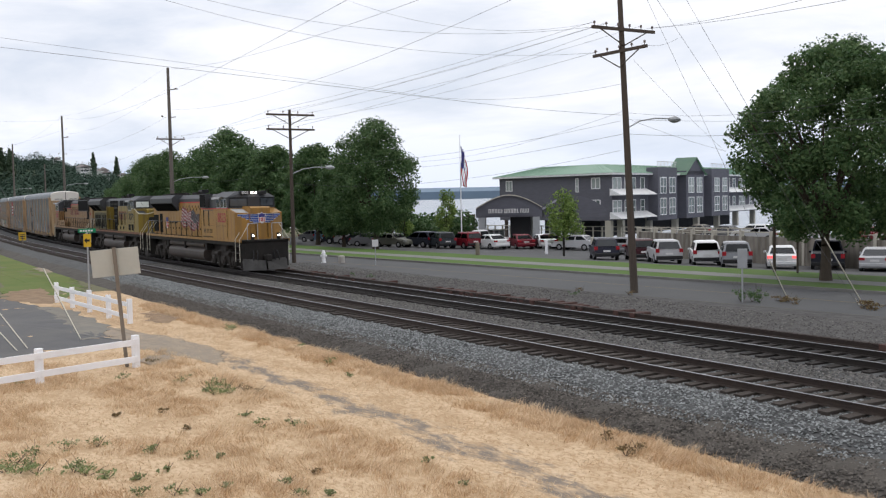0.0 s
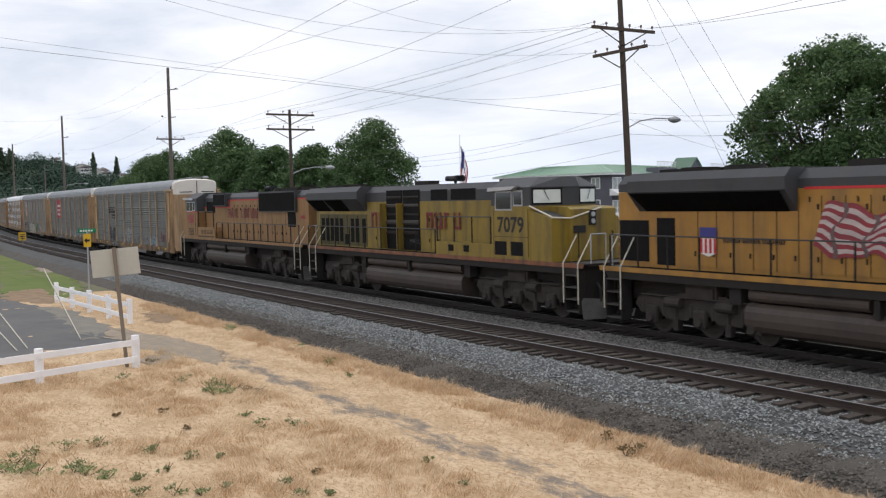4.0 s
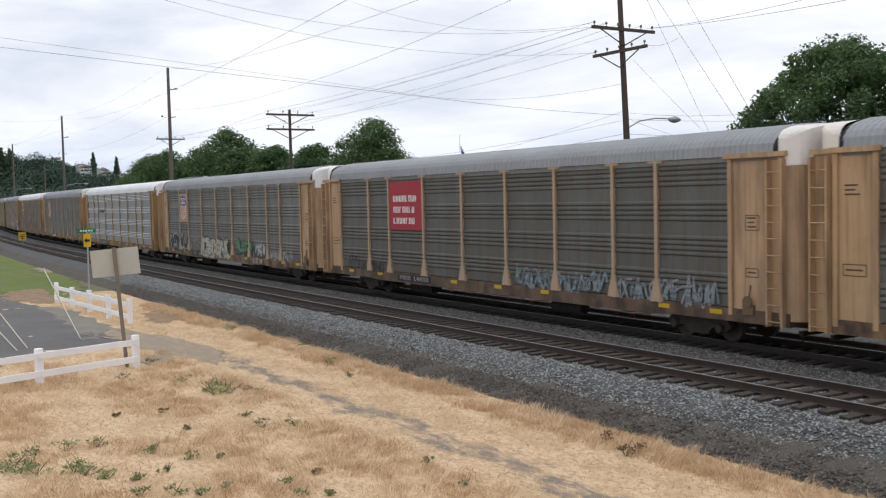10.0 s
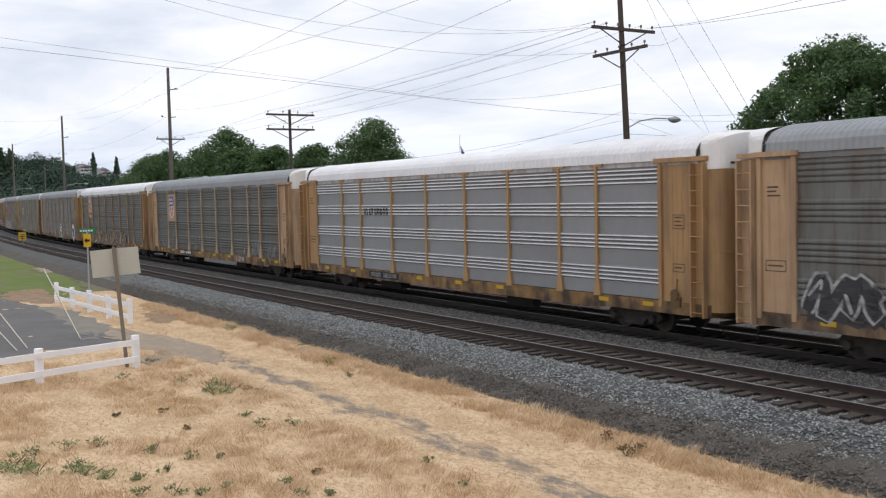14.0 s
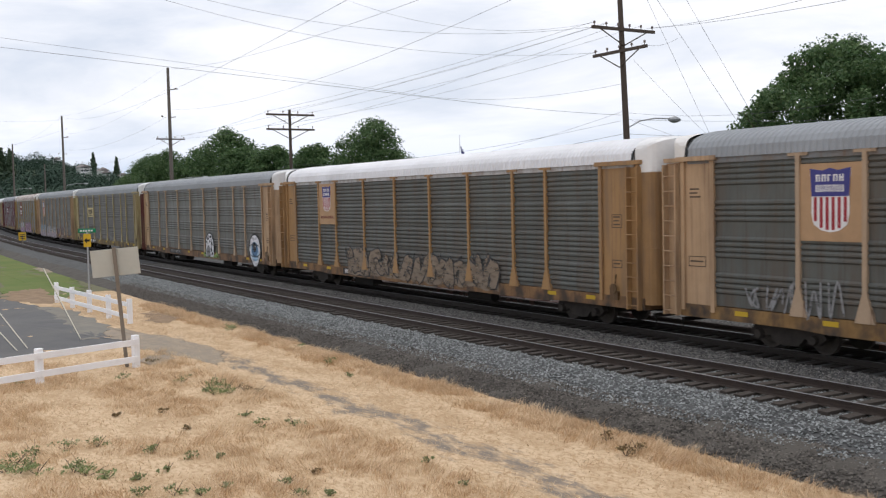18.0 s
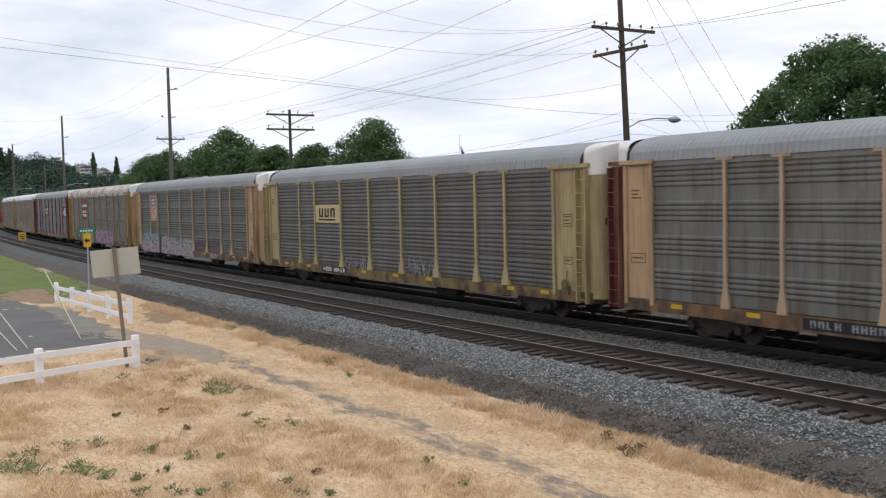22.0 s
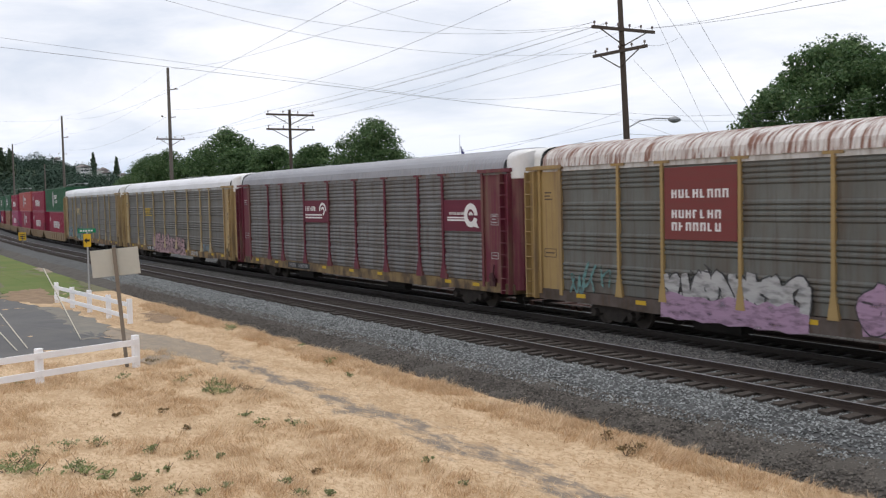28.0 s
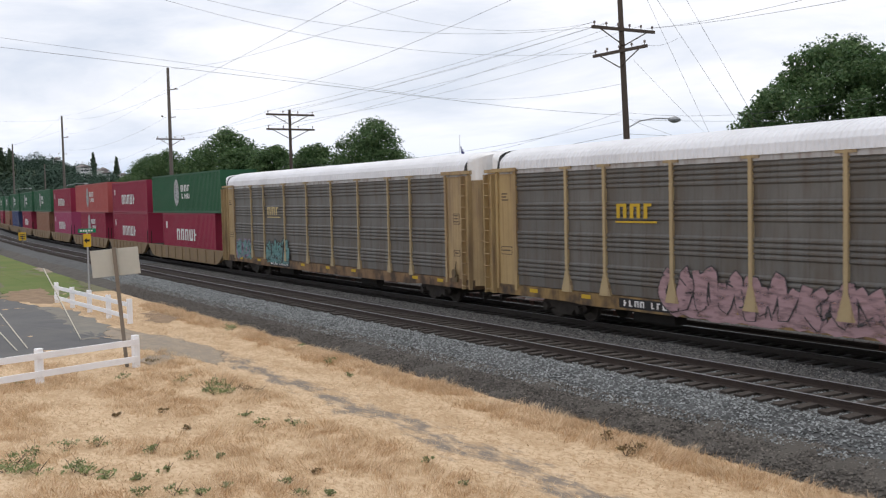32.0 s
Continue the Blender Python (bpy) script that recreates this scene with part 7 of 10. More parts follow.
def trunk_mesh(h, r, limbs, seed, spread):
    bm = bmesh.new()
    rd = random.Random(seed)
    pts = [Vector((0, 0, -0.9))]
    for k in range(1, 6):
        pts.append(Vector((rd.uniform(-.12, .12) * r * 3, rd.uniform(-.12, .12) * r * 3, h * k / 5)))
    for k in range(5):
        rod(bm, pts[k], pts[k + 1], r * (1.35 if k == 0 else 1 - 0.11 * k), r * (1 - 0.11 * (k + 1)), seg=10, cap=False)
    for i in range(limbs):
        a = 2 * math.pi * i / limbs + rd.uniform(-.4, .4)
        k = rd.uniform(0.62, 1.0)
        base = Vector((0, 0, h * k))
        mid = base + Vector((math.cos(a) * spread * 0.4, math.sin(a) * spread * 0.4, spread * rd.uniform(0.5, 0.8)))
        tip = mid + Vector((math.cos(a) * spread * 0.45, math.sin(a) * spread * 0.45, spread * rd.uniform(0.35, 0.75)))
        rod(bm, base, mid, r * 0.48, r * 0.3, seg=7, cap=False)
        rod(bm, mid, tip, r * 0.3, r * 0.07, seg=6, cap=False)
        for q in range(2):
            b = a + rd.uniform(-1, 1)
            rod(bm, mid, mid + Vector((math.cos(b), math.sin(b), rd.uniform(0.4, 1.2))) * spread * 0.42, r * 0.2, r * 0.05, seg=5, cap=False)
    return mesh_of("trunk", bm, M["bark"])


def puff_crown(zs, rs, n, s0, s1, seed, shift=(0, 0)):
    """Small flattened foliage puffs, most of them near the crown's skin, whose radius follows the heights given."""
    r = random.Random(seed)
    out = []
    top = max(rs)
    while len(out) < n:
        z = r.uniform(zs[0], zs[-1])
        w = float(np.interp(z, zs, rs))
        if r.random() > w / top + 0.12:
            continue
        a = r.uniform(0, 2 * math.pi)
        w *= 1 + 0.10 * math.sin(3 * a + z * 0.9 + seed) + 0.06 * math.sin(7 * a - z * 1.7)
        s = r.uniform(s0, s1)
        q = r.uniform(0.80, 1.0) if r.random() < 0.66 else r.uniform(0.15, 0.8)
        q = max(w - s * 0.7, 0) * q
        out.append((shift[0] + math.cos(a) * q, shift[1] + math.sin(a) * q, z - s * 0.2, s, s, s * r.uniform(0.6, 0.9)))
    return out


def crown_mesh(mat, puffs, count, size, seed):
    """Leaves lying in loose layers over the puffs, tilted outwards and up."""
    r = np.random.RandomState(seed)
    B = np.array(puffs)
    vol = B[:, 3] ** 2
    B = B[r.choice(len(B), count, p=vol / vol.sum())]
    d = r.normal(size=(count, 3))
    d /= np.linalg.norm(d, axis=1)[:, None]
    P = B[:, :3] + d * (r.rand(count) ** 0.45)[:, None] * B[:, 3:6] * 1.12
    nrm = d * 0.6 + r.normal(size=(count, 3)) * 0.6 + np.array((0, 0, 0.4))
    nrm /= np.linalg.norm(nrm, axis=1)[:, None]
    a = np.cross(nrm, r.normal(size=(count, 3)))
    a /= np.linalg.norm(a, axis=1)[:, None]
    b = np.cross(nrm, a)
    s = size * (0.55 + 0.9 * r.rand(count))[:, None]
    V = np.stack([P - a * s, P - b * s * 0.66 - nrm * s * 0.2, P + a * s, P + b * s * 0.66 - nrm * s * 0.2], 1).reshape(-1, 3)
    return raw("crown", V, np.arange(count * 4).reshape(-1, 4), mat)


def tree(name, label, at, height, rad, base, mat, seed, leaves, size, trunk_r, group=""):
    t = thing(name, label, "tree", group, at=Matrix.Translation(at))
    part("trunk", trunk_mesh(base + (height - base) * 0.2, trunk_r, 9, seed, rad * 0.74), None, t)
    zs = [base + (height - base) * k for k in (0.0, 0.1, 0.25, 0.42, 0.58, 0.72, 0.85, 0.95, 1.0)]
    rs = [rad * k for k in (0.7, 0.92, 1.0, 1.0, 0.96, 0.87, 0.7, 0.45, 0.2)]
    part("crown", crown_mesh(mat, puff_crown(zs, rs, 300, rad * 0.14, rad * 0.24, seed), leaves, size, seed), None, t)
    return t


def build_maple():
    t = thing("maple_tree", "large dome-shaped dark green maple on the grass verge", "tree", at=Matrix.Translation((-31.92, 42.49, -0.36)))
    part("trunk", trunk_mesh(3.0, 0.31, 12, 3, 4.6), None, t)
    puffs = puff_crown((2.5, 3.2, 4.3, 5.5, 6.6, 7.9, 9.0, 10.0, 10.8, 11.5, 11.9), (2.6, 3.9, 4.6, 5.0, 5.2, 5.15, 4.8, 4.1, 3.2, 2.1, 1.0), 400, 0.45, 0.85, 3, (0.42, 0.66))
    part("crown", crown_mesh(M["leaf"], puffs, 74000, 0.09, 3), None, t)


build_maple()
tree("maple_tree", "round dark green street tree by the car park", (-84.1, 44.7, -0.36), 11.9, 4.5, 1.9, M["leaf"], 5, 42000, 0.105, 0.3, "street trees in a row")
ROW = [((-101.8, 46.8), 10.8, 4.2), ((-112, 46), 11.2, 4.6), ((-92.5, 45.5), 8.6, 3.0), ((-131.9, 47.5), 14.3, 6.2), ((-124, 46.5), 11.6, 4.6), ((-146.5, 48.5), 12.6, 5.6),
       ((-158.9, 47), 12.8, 5.6), ((-172, 48), 12.6, 5.4), ((-186, 51), 12.0, 5.5), ((-203, 54), 11.0, 5.5), ((-222, 58), 10.5, 6.0), ((-246, 63), 11.0, 6.0)]
STREET = [tree("street_tree", "dark green broad-leaved street tree in a row", (*ROW[0][0], -0.4), ROW[0][1], ROW[0][2], 1.6, M["leaf"], 8, 26000, 0.14, 0.26, "street trees in a row"),
          tree("street_tree", "dark green broad-leaved street tree in a row", (*ROW[3][0], -0.4), ROW[3][1], ROW[3][2], 1.3, M["leaf"], 11, 30000, 0.16, 0.3, "street trees in a row")]
for i, (p, hh, rr) in enumerate(ROW):
    if i in (0, 3):
        continue
    src, h0, r0 = (STREET[0], ROW[0][1], ROW[0][2]) if i < 5 else (STREET[1], ROW[3][1], ROW[3][2])
    o = copy_thing(src, Matrix.Translation((*p, -0.4)) @ Matrix.Rotation(i * 1.7, 4, "Z"))
    o.scale = (rr / r0, rr / r0, hh / h0)


def sapling(label, at, h, rad, base, seed, leaves, size, mat="leaf_light"):
    t = thing("young_tree", label, "tree", "young trees by the hotel", at=Matrix.Translation(at))
    bm = bmesh.new()
    rd = random.Random(seed)
    for k in range(6):
        a = k * 1.05
        rod(bm, (0, 0, base * 0.6), (math.cos(a) * rad * 0.55, math.sin(a) * rad * 0.55, h * rd.uniform(0.7, 0.98)), 0.045, 0.012, seg=5, cap=False)
    rod(bm, (0, 0, -0.1), (0, 0, h * 0.6), 0.09, 0.05, seg=7)
    part("trunk", bm, M["bark"], t)
    blobs = []
    for k in range(14):
        a = k * 2.4
        q = rd.uniform(0.2, 0.8) * rad
        z = base + (h - base) * rd.uniform(0.1, 0.95)
        q *= 1.1 - 0.7 * (z - base) / (h - base)
        blobs.append((math.cos(a) * q, math.sin(a) * q, z, rad * 0.3, rad * 0.3, rad * 0.5))
    part("crown", leaf_cloud("crown", M[mat], blobs, leaves, size, seed, 0.2), None, t)


sapling("light green young tree before the hotel entrance", (-76.2, 61.5, -1.0), 5.4, 2.5, 0.9, 21, 2300, 0.15)
sapling("slender pale green young tree near the flagpole", (-91.5, 57.5, -0.8), 5.6, 1.7, 0.8, 22, 1200, 0.14)
sapling("slender pale green young tree near the flagpole", (-98.5, 56.2, -0.8), 5.4, 1.9, 0.8, 23, 1300, 0.15)
sapling("slender pale green young tree near the flagpole", (-104.0, 57.5, -0.8), 4.2, 2.0, 0.6, 24, 1200, 0.15)
sapling("pale green shrub tree by the upper car park", (-66.5, 83.5, -0.5), 3.6, 2.6, 0.4, 25, 2000, 0.17)
sapling("pale green shrub tree by the upper car park", (-60.0, 82.0, -0.5), 4.0, 2.6, 0.4, 26, 2000, 0.17)


# ---- far woods, hillside, far shore ----
# Blue-green leaf colour that includes the bluish distance haze.
M["woods"] = surface("distant_woods", (0.023, 0.047, 0.035), (0.055, 0.089, 0.060), 0.035, 0.95, fine=0.5, bump=0)
M["woods_floor"] = surface("woods_floor", (0.03, 0.05, 0.02), (0.05, 0.07, 0.03), 0.05, 0.95, fine=1, bump=0)


def build_hill():
    xs = np.linspace(-1500, -340, 30)
    ys = np.linspace(40, 620, 22)
    verts, faces = [], []
    def hz(x, y):
        k = min(max((-x - 340) / 420.0, 0), 1)
        s = k * k * (3 - 2 * k)
        w = float(np.interp(-y / x, [0.17, 0.26, 0.32], [1.0, 0.5, 0.0]))
        return -0.6 - 6 * (y > -0.31 * x) + 32 * s * w + 3 * noise.noise((x * 0.01, y * 0.01, 0))
    for x in xs:
        for y in ys:
            verts.append((x, y, hz(x, y)))
    n = len(ys)
    for i in range(len(xs) - 1):
        for j in range(n - 1):
            faces.append((i * n + j, (i + 1) * n + j, (i + 1) * n + j + 1, i * n + j + 1))
    tagged(new("hillside", raw("hillside", verts, faces, M["woods_floor"])), "wooded hillside rising behind the railway", "hill", kind="structure")
    r = random.Random(4)
    blobs = []
    for k in range(620):
        x = -345 - 700 * r.random() ** 1.3
        y = r.uniform(40, -0.29 * x)
        s = r.uniform(4, 7.5)
        blobs.append((x, y, hz(x, y) + s * 0.55, s, s, s * r.uniform(0.8, 1.3)))
    for k in range(120):
        x = r.uniform(-345, -235)
        y = r.uniform(62, 80)
        s = r.uniform(2.6, 4.6)
        blobs.append((x, y, 1.2 + s * 0.5, s, s, s * 0.9))
    tagged(new("hillside_woods", leaf_cloud("hillside_woods", M["woods"], blobs, 230000, 0.55, 9, 0.8, 0.3)), "dark green woods covering the hillside", "woods", kind="stuff")
    # conifers on the ridge
    for k, (x, y) in enumerate(((-760, 92), (-520, 77.2), (-523, 74), (-742, 70), (-700, 172), (-690, 196), (-715, 160))):
        t = thing("conifer_tree", "dark pointed conifer on the hill", "tree", "conifers on the hill", at=Matrix.Translation((x, y, hz(x, y))))
        cone = [(0, 0, 4 + 2.2 * i, 3.6 * (1 - i / 9), 3.6 * (1 - i / 9), 2.0) for i in range(8)]
        part("crown", leaf_cloud("crown", M["leaf_far"], cone, 1100, 0.8, 40 + k, 0.4), None, t)
        bm = bmesh.new()
        rod(bm, (0, 0, -1), (0, 0, 16), 0.5, 0.1)
        part("trunk", bm, M["bark"], t)
    wall = surface("house_wall", (0.80, 0.79, 0.78), (0.66, 0.65, 0.63), 0.3, 0.8, fine=2, bump=0)
    roofm = surface("house_roof", (0.20, 0.18, 0.18), (0.26, 0.22, 0.2), 0.3, 0.9, fine=2, bump=0)
    spots = [(-640, 148), (-650, 160), (-632, 168), (-655, 178), (-640, 186), (-625, 196), (-660, 205), (-640, 212), (-700, 120), (-690, 140), (-640, 128), (-610, 205), (-600, 150), (-595, 165), (-600, 180), (-590, 190), (-615, 140), (-580, 172), (-605, 120), (-570, 160), (-660, 150), (-670, 165), (-665, 190), (-620, 182)]
    for k, (x, y) in enumerate(spots):
        y -= 9
        if y < 128:
            continue
        w, d, hh = r.uniform(4.0, 7), r.uniform(4, 5.5), r.uniform(2.4, 3.4)
        hs = thing("hill_house", "pale hillside house with a low roof", "house", "houses on the hill", at=Matrix.Translation((x, y, hz(x, y) + 7.6)) @ Matrix.Rotation(r.uniform(-.4, .4), 4, "Z"))
        bm = bmesh.new()
        box(bm, -d / 2, d / 2, -w / 2, w / 2, -9, hh)
        part("wall", bm, wall, hs)
        bm = bmesh.new()
        prism(bm, [(-w / 2 - 0.6, hh), (w / 2 + 0.6, hh), (0, hh + 1.5)], "x", -d / 2 - 0.6, d / 2 + 0.6)
        part("roof", bm, roofm, hs)
        for q in range(6):
            bm = bmesh.new()
            yy = -w / 2 + (q % 3 + 0.5) * w / 3
            z = 0.4 + 1.9 * (q // 3)
            box(bm, d / 2, d / 2 + 0.06, yy - 0.6, yy + 0.6, z, z + 1.1)
            part("window", bm, M["car_glass"], hs)


build_hill()


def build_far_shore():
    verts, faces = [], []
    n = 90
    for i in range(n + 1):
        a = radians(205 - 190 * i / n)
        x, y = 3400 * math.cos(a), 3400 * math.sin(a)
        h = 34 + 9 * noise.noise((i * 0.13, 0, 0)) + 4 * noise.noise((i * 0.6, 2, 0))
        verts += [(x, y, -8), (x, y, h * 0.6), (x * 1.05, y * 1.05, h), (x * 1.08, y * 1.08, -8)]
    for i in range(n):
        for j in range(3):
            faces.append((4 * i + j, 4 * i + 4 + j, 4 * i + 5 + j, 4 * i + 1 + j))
    tagged(new("backdrop", raw("backdrop", verts, faces, M["far_hill_hazed"])), "hazy blue far shore across the water", "far shore", kind="structure")


build_far_shore()


def build_hedge():
    r = random.Random(14)
    blobs = []
    for k in range(90):
        x = -92 - 110 * r.random()
        blobs.append((x, 60 + 0.06 * (x + 92) * -1 + r.uniform(-1.5, 2.5), 0.4 + r.uniform(-.4, 1.0), r.uniform(1.2, 2.2), r.uniform(1.2, 2.2), r.uniform(1.2, 2.0)))
    tagged(new("hedge", leaf_cloud("hedge", M["leaf"], blobs, 16000, 0.24, 15, 0.5)), "dark green hedge behind the parked cars", "hedge", kind="stuff")


build_hedge()


# ---- poles and wires ----
def crossarm(owner, at_z, length, along_y, pins):
    a = Vector((0, 1, 0)) if along_y else Vector((1, 0, 0))
    side = Vector((0.16, 0, 0)) if along_y else Vector((0, -0.16, 0))
    bm = bmesh.new()
    m = Matrix.Translation(Vector((0, 0, at_z)) + side) @ (Matrix.Rotation(radians(90), 4, "Z") if along_y else Matrix.Identity(4))
    box(bm, -length / 2, length / 2, -0.055, 0.055, -0.07, 0.07, m)
    arm = part("crossarm", bm, M["pole"], owner)
    for s in (-1, 1):
        bm = bmesh.new()
        rod(bm, Vector((0, 0, at_z - 0.75)) + side, Vector((0, 0, at_z - 0.03)) + side + a * s * length * 0.38, 0.03, seg=5)
        part("brace", bm, M["pole"], arm)
    for k in range(pins):
        q = -length / 2 + 0.15 + (length - 0.3) * k / (pins - 1)
        bm = bmesh.new()
        b = Vector((0, 0, at_z)) + side + a * q
        rod(bm, b + Vector((0, 0, 0.07)), b + Vector((0, 0, 0.2)), 0.02, seg=5)
        rod(bm, b + Vector((0, 0, 0.17)), b + Vector((0, 0, 0.28)), 0.06, 0.045, seg=8)
        part("insulator", bm, M["insul"], arm)


def lamp_arm(owner, z, reach):
    bm = bmesh.new()
    pts = [(0, 0.1, z - 0.45), (0, reach * 0.3, z - 0.1), (0, reach * 0.65, z + 0.05), (0, reach, z + 0.05)]
    tube(bm, pts, 0.035)
    rod(bm, (0, 0.1, z - 0.45), (0, 0.1, z + 0.2), 0.05)
    arm = part("lamp_bracket", bm, M["galv"], owner)
    bm = bmesh.new()
    for k in range(6):
        a, b = k / 6, (k + 1) / 6
        ra, rb = 0.17 * math.sin(math.pi * (0.15 + 0.75 * a)), 0.17 * math.sin(math.pi * (0.15 + 0.75 * b))
        rod(bm, (0, reach - 0.1 + 0.75 * a, z + 0.02), (0, reach - 0.1 + 0.75 * b, z + 0.02), ra, rb, seg=10)
    part("lamp_head", bm, M["galv"], arm, "grey cobra-head street lamp")


def utility_pole(label, x, y, z0, top, r, lean=(0, 0), mat="pole"):
    t = thing("utility_pole", label, "utility pole", "utility poles along the road", at=Matrix.Translation((x, y, z0)))
    bm = bmesh.new()
    rod(bm, (0, 0, -0.3), (lean[0], lean[1], top), r, r * 0.58, seg=14)
    part("pole", bm, M[mat], t)
    return t


P1 = utility_pole("dark leaning wooden utility pole with two crossarms and a lamp", -35.15, 32.58, -0.5, 15.5, 0.19, (-0.39, -0.42))
for args in ((12.45, 3.9, True, 6), (11.45, 3.7, False, 5)):
    crossarm(P1, *args)
for o in P1.children:
    if o.name.startswith("crossarm"):
        o.location = (-0.31, -0.33, 0)
lamp_arm(P1, 8.3, 2.9)
for o in P1.children:
    if o.name.startswith("lamp_bracket"):
        o.location = (-0.2, -0.22, 0)
P2 = utility_pole("brown wooden utility pole with two crossarms and a lamp", -70.1, 30.2, -0.5, 11.65, 0.17)
crossarm(P2, 11.25, 3.9, True, 4)
crossarm(P2, 10.15, 3.9, True, 4)
lamp_arm(P2, 7.25, 3.0)
P3 = utility_pole("tall grey utility pole with short arms and a lamp", -110.0, 33.0, -0.5, 19.8, 0.26, (0, 0), "pole_far")
crossarm(P3, 11.9, 3.2, True, 4)
lamp_arm(P3, 7.6, 3.6)
P4 = utility_pole("tall grey utility pole beyond the bend", -194.0, 38.05, -0.5, 21.4, 0.28, (0, 0), "pole_far")
for z, s in ((18.6, 1), (15.5, -1)):
    for P in (P3, P4):
        bm = bmesh.new()
        rod(bm, (0, 0, z - 1.2), (0, s * 0.2 + 0.9, z - 1.1), 0.05)
        rod(bm, (0, 0.7 * s, z - 1.1), (0, 0.9 * s, z - 1.05), 0.09)
        part("insulator", bm, M["insul"], P)
lamp_arm(P4, 8.8, 3.6)
P5 = utility_pole("thin grey utility pole far along the line", -280.0, 42.34, -0.5, 21.2, 0.3, (0, 0), "pole_far")
lamp_arm(P5, 9.5, 3.6)
utility_pole("short grey utility pole far along the line", -240.0, 42.9, -0.5, 14.4, 0.22, (0, 0), "pole_far")


def wire(a, b, sag, r=0.012, label="overhead cable between utility poles"):
    a, b = Vector(a), Vector(b)
    cu = bpy.data.curves.new("overhead_wire", "CURVE")
    cu.dimensions = "3D"
    cu.bevel_depth = r * 0.55
    cu.bevel_resolution = 1
    sp = cu.splines.new("POLY")
    n = 18
    sp.points.add(n)
    for i in range(n + 1):
        k = i / n
        p = a.lerp(b, k)
        sp.points[i].co = (p.x, p.y, p.z - sag * 4 * k * (1 - k), 1)
    cu.materials.append(M["wire"])
    return tagged(new("overhead_wire", cu), label, "cable", "overhead wires")


W_ENDS = [
    # between the two near poles and past them
    ((-35.3, 30.45, 12.2), (-70, 28.4, 11.0), 0.25), ((-35.3, 31.17, 12.2), (-70, 29.4, 11.0), 0.3), ((-35.3, 33.33, 12.2), (-70, 32.0, 11.0), 0.3),
    ((-37.0, 32.09, 11.15), (-70, 28.4, 9.9), 0.4), ((-35.6, 32.2, 7.7), (-70, 30.2, 7.0), 0.6), ((-35.6, 32.2, 6.3), (-70, 30.2, 5.6), 0.8),
    ((-70, 28.4, 11.0), (-111, 31.3, 11.6), 0.5), ((-70, 31.9, 11.0), (-111, 34.3, 11.6), 0.5), ((-70, 30.2, 7.0), (-111, 32.8, 7.2), 0.9), ((-70, 30.2, 5.6), (-111, 32.8, 6.0), 0.9),
    ((-111, 33.7, 17.5), (-194, 39, 17.6), 1.2), ((-111, 33.7, 14.4), (-194, 39, 14.6), 1.2), ((-111, 32.8, 19.3), (-194, 38, 20.9), 1.2), ((-194, 38.0, 20.8), (-280, 42.3, 20.4), 1.0),
    ((-111, 32.8, 11.4), (-194, 38, 11.6), 1.2), ((-194, 38, 15), (-240, 42.9, 13.6), 0.6),
]
for a, b, s in W_ENDS:
    wire(a, b, s)
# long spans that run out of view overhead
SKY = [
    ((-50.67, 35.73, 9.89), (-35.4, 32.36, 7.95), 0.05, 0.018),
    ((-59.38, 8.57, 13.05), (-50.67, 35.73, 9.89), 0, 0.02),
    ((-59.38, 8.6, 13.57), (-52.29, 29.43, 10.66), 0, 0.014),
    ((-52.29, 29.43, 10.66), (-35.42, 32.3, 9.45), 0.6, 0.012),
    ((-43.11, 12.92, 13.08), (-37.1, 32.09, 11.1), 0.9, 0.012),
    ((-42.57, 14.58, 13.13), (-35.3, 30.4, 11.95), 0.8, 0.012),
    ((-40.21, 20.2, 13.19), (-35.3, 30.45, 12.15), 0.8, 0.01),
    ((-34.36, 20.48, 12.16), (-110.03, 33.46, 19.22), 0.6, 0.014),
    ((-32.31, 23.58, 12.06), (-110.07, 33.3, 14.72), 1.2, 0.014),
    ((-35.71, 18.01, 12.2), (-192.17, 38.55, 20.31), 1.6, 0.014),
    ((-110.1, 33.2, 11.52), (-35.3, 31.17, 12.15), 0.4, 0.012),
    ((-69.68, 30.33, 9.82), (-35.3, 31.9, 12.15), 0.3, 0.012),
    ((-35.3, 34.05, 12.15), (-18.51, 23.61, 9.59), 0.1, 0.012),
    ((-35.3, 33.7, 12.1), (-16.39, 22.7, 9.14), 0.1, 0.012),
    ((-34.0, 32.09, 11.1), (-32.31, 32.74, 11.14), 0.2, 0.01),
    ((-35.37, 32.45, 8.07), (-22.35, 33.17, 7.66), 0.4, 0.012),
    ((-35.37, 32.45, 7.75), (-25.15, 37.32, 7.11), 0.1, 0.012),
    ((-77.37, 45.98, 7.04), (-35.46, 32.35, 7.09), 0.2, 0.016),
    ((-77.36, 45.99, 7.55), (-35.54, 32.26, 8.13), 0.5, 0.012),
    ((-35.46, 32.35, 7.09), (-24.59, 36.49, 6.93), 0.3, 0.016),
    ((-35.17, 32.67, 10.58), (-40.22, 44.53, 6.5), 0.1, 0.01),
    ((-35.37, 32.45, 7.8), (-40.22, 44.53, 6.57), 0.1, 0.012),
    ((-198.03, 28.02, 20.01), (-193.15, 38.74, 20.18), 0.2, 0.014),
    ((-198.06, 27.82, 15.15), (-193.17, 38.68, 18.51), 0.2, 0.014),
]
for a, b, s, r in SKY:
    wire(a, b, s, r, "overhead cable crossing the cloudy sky")


